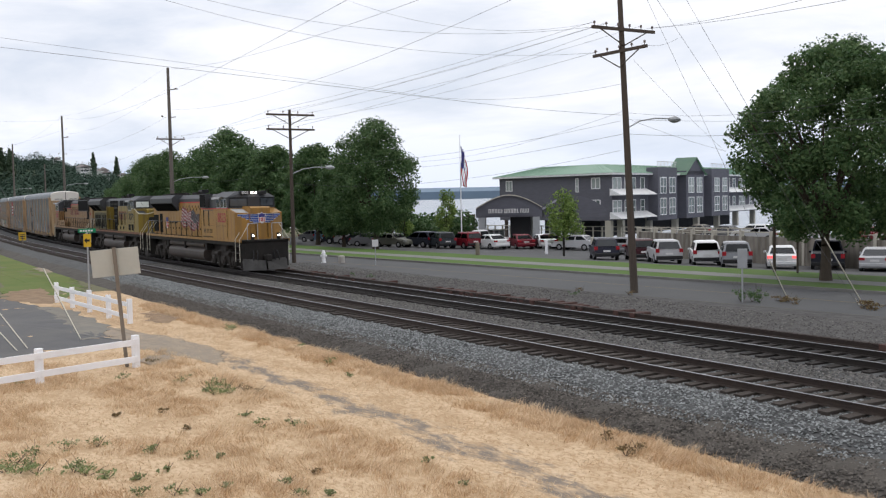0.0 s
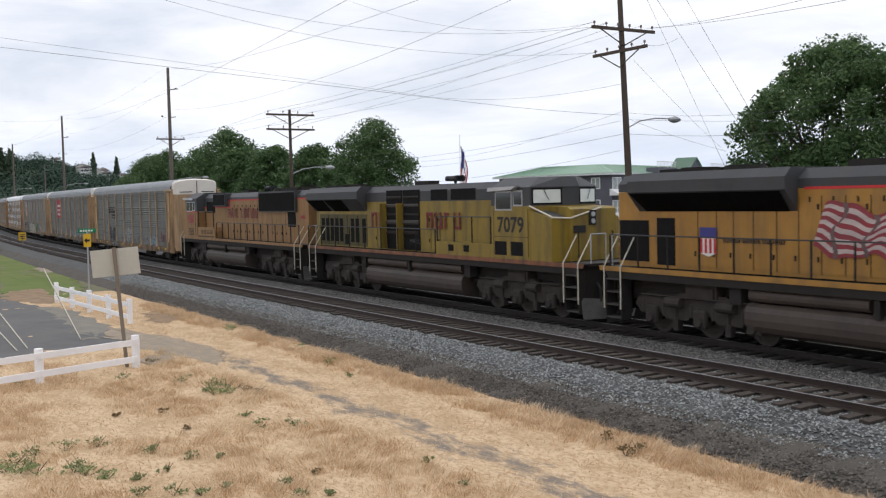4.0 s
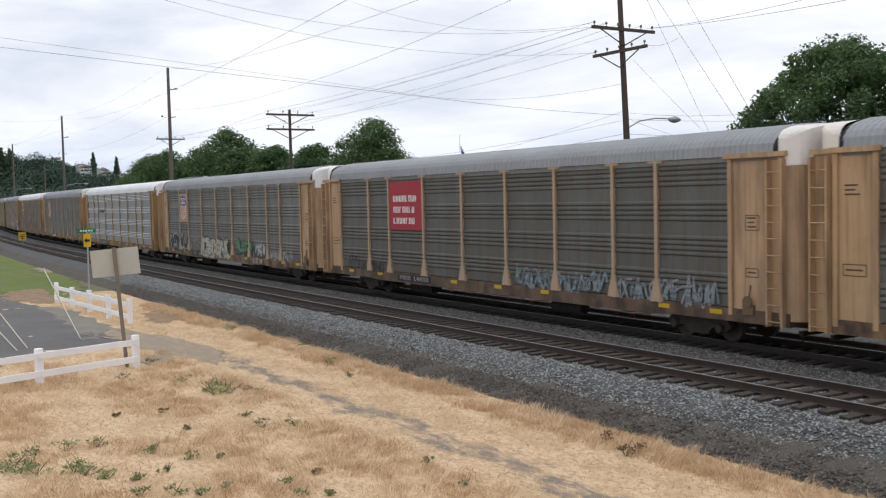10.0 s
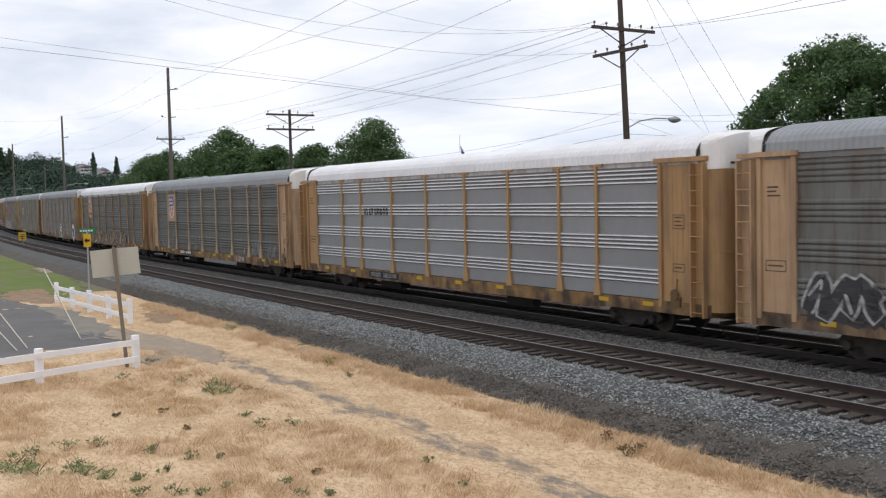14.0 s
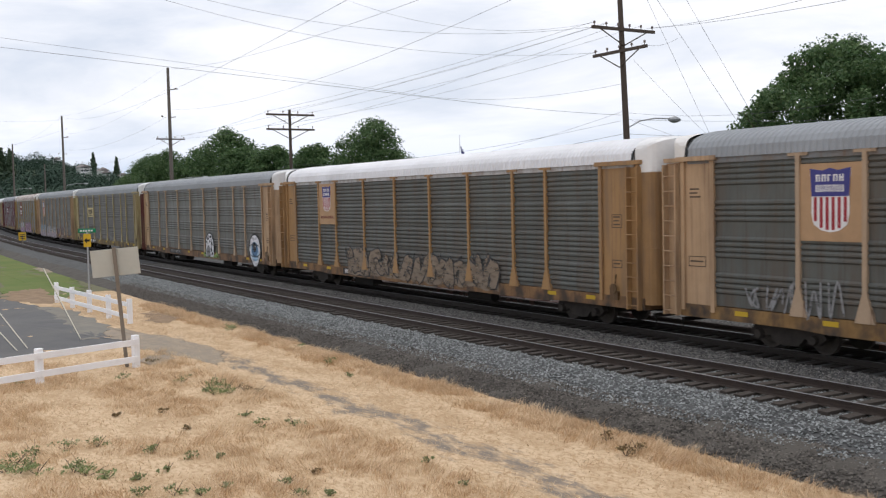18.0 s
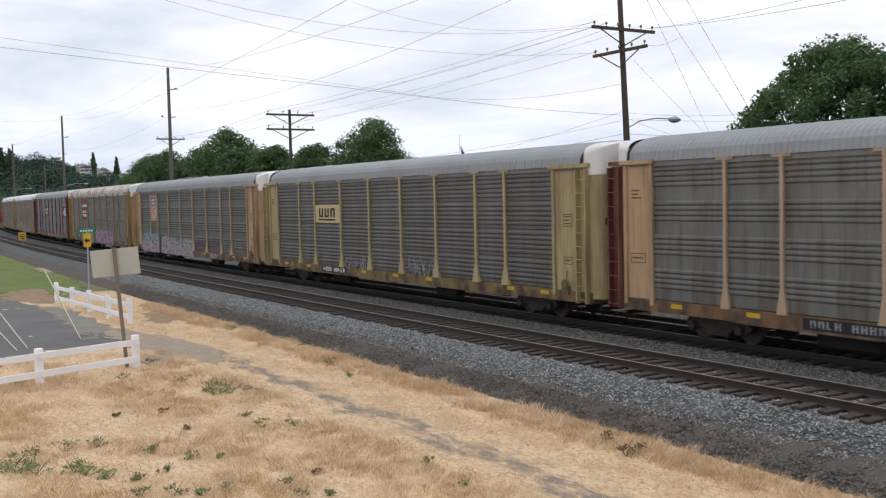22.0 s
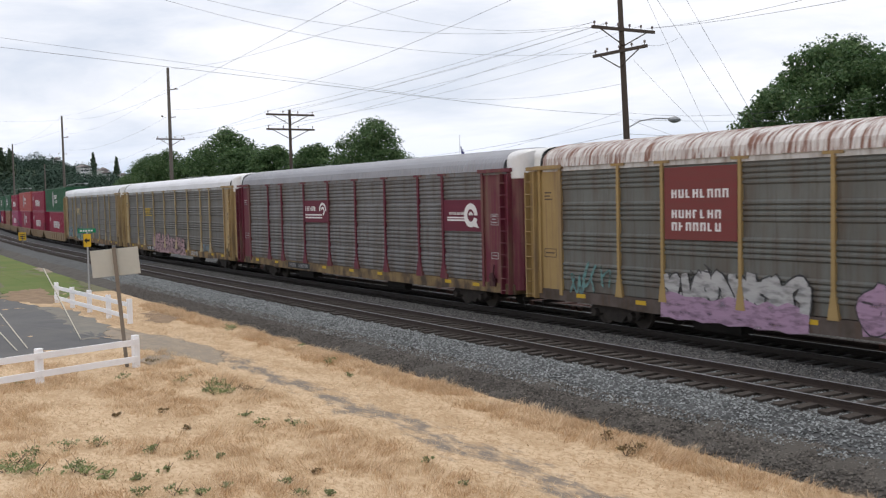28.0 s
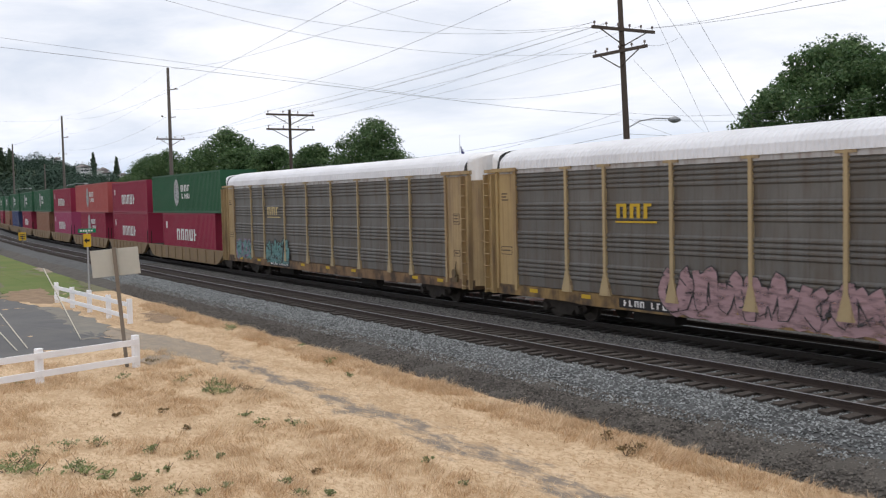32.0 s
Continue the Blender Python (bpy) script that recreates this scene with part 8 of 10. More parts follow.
def guy(label, top, foot, guard=2.3):
    """A stay wire with a pale guard over its lower end."""
    t = thing("guy_wire", label, "guy wire", "stay wires with guards", at=Matrix.Translation(foot))
    d = Vector(top) - Vector(foot)
    u = d.normalized()
    bm = bmesh.new()
    rod(bm, (0, 0, -0.1), d, 0.0065, seg=5)
    part("stay", bm, M["wire"], t)
    bm = bmesh.new()
    rod(bm, u * 0.15, u * (0.15 + guard), 0.021, seg=7)
    part("guard", bm, M["cream"], t, "cream plastic guard sleeve")


guy("steel stay wire with pale guard in the gravel verge", (-28.91, 27.64, 11.8), (-28.2, 35.0, -0.5), 1.9)
guy("steel stay wire with pale guard in the gravel verge", (-25.77, 26.55, 11.14), (-24.5, 35.0, -0.5), 3.4)
guy("steel stay wire anchored in the gravel verge", (-27.21, 26.52, 11.4), (-24.6, 34.9, -0.5), 0.3)
guy("stay wire with white guard beside the small asphalt lot", (-47.54, 6.61, 5.19), (-38.3, 7.9, -0.8), 4.6)
guy("stay wire with white guard beside the small asphalt lot", (-44.74, 4.79, 1.69), (-37.4, 5.9, -0.8), 3.6)
guy("stay wire with white guard beside the small asphalt lot", (-41.77, 4.43, 0.89), (-37.0, 5.5, -0.8), 3.0)

# ---- hotel ----
M["shingle"] = surface("grey_shingle_wall", (0.14, 0.14, 0.165), (0.105, 0.105, 0.125), 1.2, 0.85, fine=9, bump=0.3, stretch=(1, 1, 4))
M["roof_green"] = surface("green_metal_roof", (0.20, 0.33, 0.24), (0.26, 0.38, 0.29), 0.4, 0.5, fine=3, bump=0.05)
M["frame_white"] = surface("white_frame", (0.86, 0.86, 0.86), None, 2, 0.6, bump=0)
M["pane"] = surface("window_pane", (0.10, 0.13, 0.13), (0.16, 0.19, 0.185), 0.6, 0.1, fine=2, bump=0, spec=0.6)
M["pane_pale"] = surface("curtained_pane", (0.36, 0.40, 0.38), (0.28, 0.32, 0.31), 0.6, 0.2, fine=2, bump=0, spec=0.5)
# Dark colour stands in for the shade beneath the hotel and its canopy.
M["shade_in"] = surface("undercroft_shade", (0.06, 0.06, 0.065), None, 1, 0.9, bump=0)
M["column"] = surface("pale_column", (0.50, 0.47, 0.40), (0.42, 0.39, 0.33), 1, 0.8, bump=0.1)


def hotel_window(owner, x, z0, z1, w, y, out, leaves=2, pale=False, bar=True):
    s = out
    f = bmesh.new()
    a, b = sorted((y, y + s * 0.09))
    box(f, x - w / 2, x + w / 2, a, b, z0, z0 + 0.11)
    box(f, x - w / 2, x + w / 2, a, b, z1 - 0.11, z1)
    for k in range(leaves + 1):
        q = x - w / 2 + (w - 0.1) * k / leaves
        box(f, q, q + 0.1, a, b, z0 + 0.11, z1 - 0.11)
    if bar and z1 - z0 > 1.8:
        box(f, x - w / 2 + 0.1, x + w / 2 - 0.1, a, b - 0.01 * s if s > 0 else b, z0 + (z1 - z0) * 0.42, z0 + (z1 - z0) * 0.42 + 0.1)
    win = part("window", f, M["frame_white"], owner, "white-framed window")
    for k in range(leaves):
        p = bmesh.new()
        q0 = x - w / 2 + 0.1 + (w - 0.1) * k / leaves
        a, b = sorted((y + s * 0.004, y + s * 0.03))
        box(p, q0, q0 + (w - 0.1) / leaves - 0.1, a, b, z0 + 0.11, z1 - 0.11)
        part("pane", p, M["pane_pale"] if pale else M["pane"], win)


def build_hotel():
    t = thing("hotel", "three-storey grey shingled hotel with green metal roof", "hotel")
    base = Vector((-95.7, 85.0, 0.0))
    left = thing("left_wing", "", "")
    left.parent = t
    left.matrix_basis = Matrix.Translation(base) @ Matrix.Rotation(radians(188.4), 4, "Z")
    right = thing("right_wing", "", "")
    right.parent = t
    right.matrix_basis = Matrix.Translation(base) @ Matrix.Rotation(radians(113), 4, "Z")
    for o in (left, right):
        for k in ("label", "category"):
            if k in o:
                del o[k]
    # the L-shaped body under one roof
    def turn(p, ang, d):
        return (p[0] + d * math.cos(radians(ang)), p[1] + d * math.sin(radians(ang)))
    c0 = (base.x, base.y)
    le, re = turn(c0, 188.4, 20.6), turn(c0, 113, 62.0)
    lb, rb = turn(le, 98.4, 14.0), turn(re, 203, 14.0)
    joint = turn(turn(c0, 188.4, 14.0), 106, 16.0)
    plan = [c0, re, rb, joint, lb, le]

    def grown(poly, d):
        out = []
        for i in range(len(poly)):
            p, q, r = Vector(poly[i - 1]), Vector(poly[i]), Vector(poly[(i + 1) % len(poly)])
            a, b = (q - p).normalized(), (r - q).normalized()
            n1, n2 = Vector((a.y, -a.x)), Vector((b.y, -b.x))
            m = (n1 + n2) / (1 + n1.dot(n2))
            out.append(tuple(q + m * d))
        return out
    bm = bmesh.new()
    prism(bm, plan, "z", 0.8, 6.75)
    part("wall", bm, M["shingle"], t, "grey shingle wall")
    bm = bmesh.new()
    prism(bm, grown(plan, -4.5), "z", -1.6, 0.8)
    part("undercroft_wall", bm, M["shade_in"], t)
    bm = bmesh.new()
    prism(bm, grown(plan, 0.7), "z", 6.66, 6.9)
    part("eave", bm, M["frame_white"], t, "white eave board")
    bm = bmesh.new()
    lo = [bm.verts.new((*p, 6.905)) for p in grown(plan, 0.75)]
    hi = [bm.verts.new((*p, 8.2)) for p in grown(plan, -4.2)]
    for i in range(6):
        j = (i + 1) % 6
        bm.faces.new((lo[i], lo[j], hi[j], hi[i]))
    bm.faces.new(hi)
    bm.faces.new(lo[::-1])
    roof = part("roof", bm, M["roof_green"], t, "green standing-seam metal roof")
    bm = bmesh.new()
    out, inn = grown(plan, 0.75), grown(plan, -4.2)
    for i in (0, 5):
        j = (i + 1) % 6
        n = int(math.dist(out[i], out[j]) / 0.8)
        for k in range(1, n):
            a = Vector((*out[i], 6.93)).lerp(Vector((*out[j], 6.93)), k / n)
            b = Vector((*inn[i], 8.23)).lerp(Vector((*inn[j], 8.23)), k / n)
            rod(bm, a, b, 0.04, seg=4)
    o = part("roof_seam", bm, M["roof_green"], roof)
    o["kind"] = "stuff"
    for x, z0, z1, w, pale in ((18.6, 4.85, 6.35, 1.3, True), (2.6, 4.87, 6.35, 1.5, True), (2.6, 1.95, 3.5, 1.5, False), (5.8, 4.5, 6.35, 0.5, True)):
        hotel_window(left, x, z0, z1, w, 0.0, 1, 2 if w > 1 else 1, pale)
    # right wing: bays and recesses
    bays = [(11.6, 20.6, 7.7, [(13.3, 2.2), (16.5, 2.2), (19.3, 1.2)]), (21.9, 31.2, 7.3, [(23.7, 2.2), (27.0, 2.2), (30.0, 1.3)]), (32.3, 40.2, 7.7, [(34.5, 2.2), (38.0, 2.2)])]
    for k, (b0, b1, top, wins) in enumerate(bays):
        bm = bmesh.new()
        main = b1 - (2.2 if k < 2 else 0.0)
        box(bm, b0, main, -1.4, 0.3, 0.45, top)
        part("bay", bm, M["shingle"], right, "projecting grey shingle bay")
        for x, w in wins:
            y = -1.4 if x < main else 0.0
            for z0, z1 in ((4.1, 6.35), (1.15, 3.5)):
                hotel_window(right, x, z0, z1, w, y, -1, 2 if w > 1.5 else 1, x > 20 and z0 > 3)
        if k != 1:
            bm = bmesh.new()
            for i in range(14):
                x = b0 + 0.1 + (main - b0 - 0.3) * i / 13
                rod(bm, (x, -1.3, top), (x, -1.3, top + 0.8), 0.03, seg=4)
            box(bm, b0, main, -1.35, -1.25, top + 0.72, top + 0.82)
            part("balustrade", bm, M["frame_white"], right, "white roof balustrade")
        else:
            bm = bmesh.new()
            prism(bm, [(b0 - 0.5, top - 0.6), ((b0 + main) / 2, top + 1.9), (main + 0.5, top - 0.6)], "y", -1.4, 1.2)
            part("gable", bm, M["shingle"], right)
            for s in (-1, 1):
                bm = bmesh.new()
                xm = (b0 + main) / 2
                vs = [(xm, -1.7, top + 2.02), (xm, 1.5, top + 2.02), (xm + s * (main - b0 + 1.4) / 2, 1.5, top - 0.62), (xm + s * (main - b0 + 1.4) / 2, -1.7, top - 0.62)]
                bm.faces.new([bm.verts.new(v) for v in vs])
                bmesh.ops.solidify(bm, geom=bm.faces[:], thickness=0.1)
                part("gable_roof", bm, M["roof_green"], right)
    for x, w, in ((1.5, 2.6), (4.5, 1.4), (6.6, 1.4), (9.5, 1.3), (42.8, 3.2), (46.5, 1.4), (50.5, 3.0), (55, 1.4), (58.5, 2.6)):
        for z0, z1 in ((4.55, 6.35), (1.55, 3.4)):
            hotel_window(right, x, z0, z1, w, 0.0, -1, 2 if w > 2 else 1, w > 2)
    for a, b in ((-0.6, 10.9), (40.6, 61)):
        for z in (4.0, 1.0):
            bm = bmesh.new()
            prism(bm, [(0.0, z), (0.0, z + 0.85), (-1.5, z + 0.12), (-1.5, z)], "x", a, b)
            part("awning", bm, M["frame_white"], right, "white sloped awning")
    for x in (0.4, 4.0, 13, 22.5, 31, 40, 49, 58):
        bm = bmesh.new()
        box(bm, x - 0.4, x + 0.4, 0.2, 1.0, -1.6, 0.79)
        part("column", bm, M["column"], right)
    # arched entrance canopy before the left wing
    can = thing("entrance_canopy", "", "")
    for k in ("label", "category"):
        if k in can:
            del can[k]
    can.parent = t
    can.matrix_basis = Matrix.Translation((-85.6, 65.7, 0)) @ Matrix.Rotation(radians(234.8), 4, "Z")
    for x0, x1, zt in ((0.0, 6.6, 4.3),):
        bm = bmesh.new()
        n = 12
        arc = [(x0 - 0.3 + (x1 - x0 + 0.6) * i / n, 2.9 + (zt - 2.9) * math.sin(math.pi * i / n)) for i in range(n + 1)]
        prism(bm, arc + [(x1 + 0.3, 1.95), (x0 - 0.3, 1.95)], "y", -9.0, 0.0)
        part("canopy_body", bm, M["shingle"], can)
        bm = bmesh.new()
        top = [(x, z + 0.1) for x, z in arc]
        prism(bm, top + [(x, z - 0.12) for x, z in reversed(top)], "y", -9.2, 0.25)
        part("canopy_edge", bm, M["column"], can, "pale curved canopy edge")
        bm = bmesh.new()
        box(bm, x0 + 0.9, x1 - 0.6, 0.03, 0.1, 2.15, 3.05)
        part("sign_board", bm, M["shingle"], can)
        bm = bmesh.new()
        for a, b, c, d in letter_bars(x0 + 1.25, x1 - 0.9, 2.4, 2.85, 13, 3):
            box(bm, x0 + x1 - b + 0.2, x0 + x1 - a + 0.2, 0.12, 0.15, c, d)
        part("lettering", bm, M["white"], can, "white sign lettering, unreadable bars")
        for x in (x0, x1 - 0.7):
            for y in (-0.8, -8.6):
                bm = bmesh.new()
                box(bm, x, x + 0.75, y, y + 0.75, -1.6, 1.95)
                part("column", bm, M["galv"], can)
        # Wall under the canopy, its shade put into the colour.
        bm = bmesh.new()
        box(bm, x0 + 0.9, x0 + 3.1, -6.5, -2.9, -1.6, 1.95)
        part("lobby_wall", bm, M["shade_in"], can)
    bm = bmesh.new()
    n = 12
    arc = [(-7.6 + 7.0 * i / n, 2.6 + 1.5 * math.sin(math.pi * i / n)) for i in range(n + 1)]
    prism(bm, arc + [(-0.6, 1.7), (-7.6, 1.7)], "y", -10.5, -3.5)
    part("second_canopy", bm, M["shingle"], can)
    # glazed lobby doors
    for i in range(5):
        hotel_window(left, 7.6 + i * 1.2, -1.4, 0.6, 1.15, -2.15, 1, 1, i % 2 == 0, True)
    for k in range(4):
        hotel_window(can, 4.1 + k * 0.62, -1.2, 0.4, 0.6, -6.4, 1, 1, True, False)


build_hotel()


def build_flagpole():
    t = thing("flagpole", "white flagpole with a hanging striped flag", "flagpole", at=Matrix.Translation((-86.1, 55.9, -0.85)))
    bm = bmesh.new()
    rod(bm, (0, 0, 0), (0, 0, 11.3), 0.07, 0.035, seg=8)
    rod(bm, (0, 0, 11.3), (0, 0, 11.5), 0.08, 0.02, seg=8)
    part("pole", bm, M["white_paint"], t)
    # limp folds: narrow stripes that hang beside the pole
    for k in range(6):
        x0 = 0.05 + 0.11 * k
        z1, z0 = 10.3 - 0.28 * k, 6.2 - 0.02 * k
        for j0, j1, name in ((0, 3, "flag_canton"), (3, 6, "flag_fold")):
            bm = bmesh.new()
            for j in range(j0, j1):
                a, b = z1 + (z0 - z1) * j / 6, z1 + (z0 - z1) * (j + 1) / 6
                sw, sw2 = 0.1 * math.sin(j * 1.1 + k), 0.1 * math.sin((j + 1) * 1.1 + k)
                vs = [(x0 * 0.55 + sw * 0.3, 0.84 * x0 + sw, a), ((x0 + 0.11) * 0.55 + sw * 0.3, 0.84 * (x0 + 0.11) + sw, a), ((x0 + 0.11) * 0.55 + sw2 * 0.3, 0.84 * (x0 + 0.11) + sw2, b), (x0 * 0.55 + sw2 * 0.3, 0.84 * x0 + sw2, b)]
                bm.faces.new([bm.verts.new(v) for v in vs])
            bmesh.ops.remove_doubles(bm, verts=bm.verts, dist=0.001)
            bmesh.ops.solidify(bm, geom=bm.faces[:], thickness=0.015)
            part(name, bm, M["navy"] if j0 == 0 and k < 4 else (M["red"] if k % 2 else M["white"]), t)
    return t


build_flagpole()


# ---- parked vehicles ----
def vehicle(kind, label):
    """Length along x, nose at +x."""
    t = thing({"sedan": "sedan_car", "suv": "suv_car", "pickup": "pickup_truck", "van": "minivan"}[kind], label, "car", "parked cars")
    L, W, H = {"sedan": (4.6, 0.90, 1.45), "suv": (4.5, 0.92, 1.66), "pickup": (5.6, 0.98, 1.85), "van": (4.9, 0.96, 1.72)}[kind]
    h = L / 2
    prof = {
        "sedan": [(-h, 0.45), (-h, 0.95), (-h + 0.55, 1.0), (-0.35 * h, 1.0), (0.38 * h, 0.98), (h - 0.25, 0.82), (h, 0.62), (h - 0.02, 0.35), (-h + 0.1, 0.3)],
        "suv": [(-h, 0.5), (-h + 0.04, 1.02), (-0.3 * h, 1.05), (0.42 * h, 1.08), (h - 0.2, 0.95), (h, 0.7), (h - 0.02, 0.38), (-h + 0.1, 0.34)],
        "van": [(-h, 0.5), (-h + 0.04, 1.02), (-0.3 * h, 1.05), (0.5 * h, 1.05), (h - 0.2, 0.88), (h, 0.65), (h - 0.02, 0.36), (-h + 0.1, 0.34)],
        "pickup": [(-h, 0.6), (-h, 1.15), (-0.25 * h, 1.15), (0.4 * h, 1.18), (h - 0.15, 1.08), (h, 0.8), (h - 0.02, 0.5), (-h + 0.1, 0.5)]}[kind]
    cab = {"sedan": ((-0.78 * h, 1.0), (-0.42 * h, H), (0.10 * h, H), (0.48 * h, 0.98)), "suv": ((-h + 0.06, 1.04), (-0.80 * h, H), (0.08 * h, H), (0.45 * h, 1.07)),
           "van": ((-h + 0.06, 1.04), (-0.90 * h, H), (0.2 * h, H), (0.62 * h, 1.05)), "pickup": ((-0.12 * h, 1.15), (-0.06 * h, H), (0.25 * h, H), (0.48 * h, 1.17))}[kind]
    bm = bmesh.new()
    prism(bm, prof, "y", -W, W)
    bmesh.ops.bevel(bm, geom=[e for e in bm.edges if abs(e.verts[0].co.y - e.verts[1].co.y) < 0.01 and e.verts[0].co.z + e.verts[1].co.z > 1.2], offset=0.09, segments=2, affect="EDGES")
    body = part("body", bm, M["paint"], t, smooth=False)
    def taper(c, k0, k1):
        bm = bmesh.new()
        vs = []
        for s in (-1, 1):
            for (x, z), k in zip(c, (k0, k1, k1, k0)):
                vs.append(bm.verts.new((x, s * W * k, z)))
        a, b = vs[:4], vs[4:]
        bm.faces.new(a)
        bm.faces.new(b[::-1])
        for i in range(4):
            j = (i + 1) % 4
            bm.faces.new((a[i], b[i], b[j], a[j]))
        bmesh.ops.recalc_face_normals(bm, faces=bm.faces)
        bmesh.ops.bevel(bm, geom=[e for e in bm.edges if max(e.verts[0].co.z, e.verts[1].co.z) > c[0][1] + 0.05], offset=0.05, segments=2, affect="EDGES")
        return bm
    (x0, z0), (x1, z1), (x2, z2), (x3, z3) = cab
    part("cabin", taper(((x0, z0), (x1, H), (x2, H), (x3, z3)), 0.95, 0.78), M["paint"], t)
    def pane(nm, a, b, ka, kb, inset, out):
        """A window between (x, z) low a and high b across the car, given inset."""
        bm = bmesh.new()
        lo, hi = Vector(a).lerp(Vector(b), 0.12), Vector(a).lerp(Vector(b), 0.86)
        kl, kh = 0.95 - 0.17 * 0.10, 0.95 - 0.17 * 0.86
        vs = [(lo.x + out, -W * kl + inset, lo.y), (lo.x + out, W * kl - inset, lo.y), (hi.x + out, W * kh - inset, hi.y), (hi.x + out, -W * kh + inset, hi.y)]
        bm.faces.new([bm.verts.new(v) for v in vs])
        bmesh.ops.solidify(bm, geom=bm.faces[:], thickness=0.01)
        part(nm, bm, M["car_glass"], t)
    pane("rear_window", (x0, z0), (x1, H), 0, 0, 0.11, -0.055)
    pane("windscreen", (x3, z3), (x2, H), 0, 0, 0.08, 0.03)
    mid = (x1 + x2) / 2
    for s in (-1, 1):
        for q0, q1 in ((0.06, 0.48), (0.54, 0.95)):
            bm = bmesh.new()
            def sp(q, v):
                xl, xh = x0 + (x3 - x0) * q, x1 + (x2 - x1) * q
                zl = z0 + (z3 - z0) * q
                return (xl + (xh - xl) * v, s * (W * (0.95 - 0.17 * v) + 0.012), zl + (H - zl) * v)
            bm.faces.new([bm.verts.new(sp(q, v)) for q, v in ((q0, 0.1), (q1, 0.1), (q1, 0.84), (q0, 0.84))])
            bmesh.ops.solidify(bm, geom=bm.faces[:], thickness=0.01)
            part("side_window", bm, M["car_glass"], t)
    bm = taper(((x1 - 0.04, H - 0.05), (x1 + 0.05, H + 0.03), (x2 - 0.05, H + 0.03), (x2 + 0.05, H - 0.05)), 0.79, 0.72)
    part("roof_panel", bm, M["paint"], t)
    if kind == "pickup":
        bm = bmesh.new()
        box(bm, -h + 0.12, -0.14 * h, -W + 0.1, W - 0.1, 1.0, 1.16)
        part("cargo_bed", bm, M["trim"], t)
    bm = bmesh.new()
    box(bm, -h - 0.06, -h + 0.12, -W + 0.02, W - 0.02, 0.38, 0.62, bevel=0.04)
    part("rear_bumper", bm, M["trim"] if kind != "sedan" else M["paint"], t)
    bm = bmesh.new()
    box(bm, h - 0.12, h + 0.05, -W + 0.04, W - 0.04, 0.32, 0.55, bevel=0.04)
    part("front_bumper", bm, M["paint"], t)
    for s in (-1, 1):
        bm = bmesh.new()
        a, b = sorted((s * (W - 0.34), s * (W + 0.005)))
        z = 0.78 if kind == "sedan" else 0.85
        box(bm, -h - 0.012, -h + 0.15, a if s < 0 else (a if kind == "sedan" else a + 0.1), b if s > 0 else (b if kind == "sedan" else b - 0.1), z, z + (0.16 if kind == "sedan" else 0.26))
        part("tail_lamp", bm, M["tail"], t)
        bm = bmesh.new()
        a, b = sorted((s * (W - 0.38), s * (W - 0.01)))
        box(bm, h - 0.2, h - 0.02, a, b, 0.64, 0.78)
        part("headlamp", bm, M["galv"], t)
        bm = bmesh.new()
        a, b = sorted((s * W, s * (W + 0.17)))
        box(bm, x3 - 0.45, x3 - 0.33, a, b, 0.98, 1.12)
        part("wing_mirror", bm, M["paint"], t)
    bm = bmesh.new()
    box(bm, -h - 0.03, -h - 0.01, -0.26, 0.26, 0.7, 0.83)
    part("plate", bm, M["white"], t)
    r = 0.33 if kind == "sedan" else 0.37
    for x in (-h * 0.60, h * 0.62):
        for s in (-1, 1):
            bm = bmesh.new()
            rod(bm, (x, s * (W - 0.2), r), (x, s * (W + 0.015), r), r, seg=16)
            wh = part("wheel", bm, M["tyre"], t)
            bm = bmesh.new()
            rod(bm, (x, s * (W + 0.01), r), (x, s * (W + 0.025), r), r * 0.62, r * 0.5, seg=10)
            part("rim", bm, M["rim"], wh)
    return t


PROTO = {k: vehicle(k, "parked car") for k in ("sedan", "suv", "van", "pickup")}
USED = set()


def park(kind, x, y, z, heading, color, label):
    m = Matrix.Translation((x, y, z)) @ Matrix.Rotation(radians(heading), 4, "Z")
    if kind in USED:
        o = copy_thing(PROTO[kind], m)
    else:
        USED.add(kind)
        o = PROTO[kind]
        o.matrix_basis = m
    o["label"] = label
    for c in o.children:
        c.color = (*color, 1)
    return o


def lot_z(x, y):
    return float(np.interp(y - road_y(x, 0), [13.6, 22.0, 40.0], [-0.42, -0.88, -1.38]))


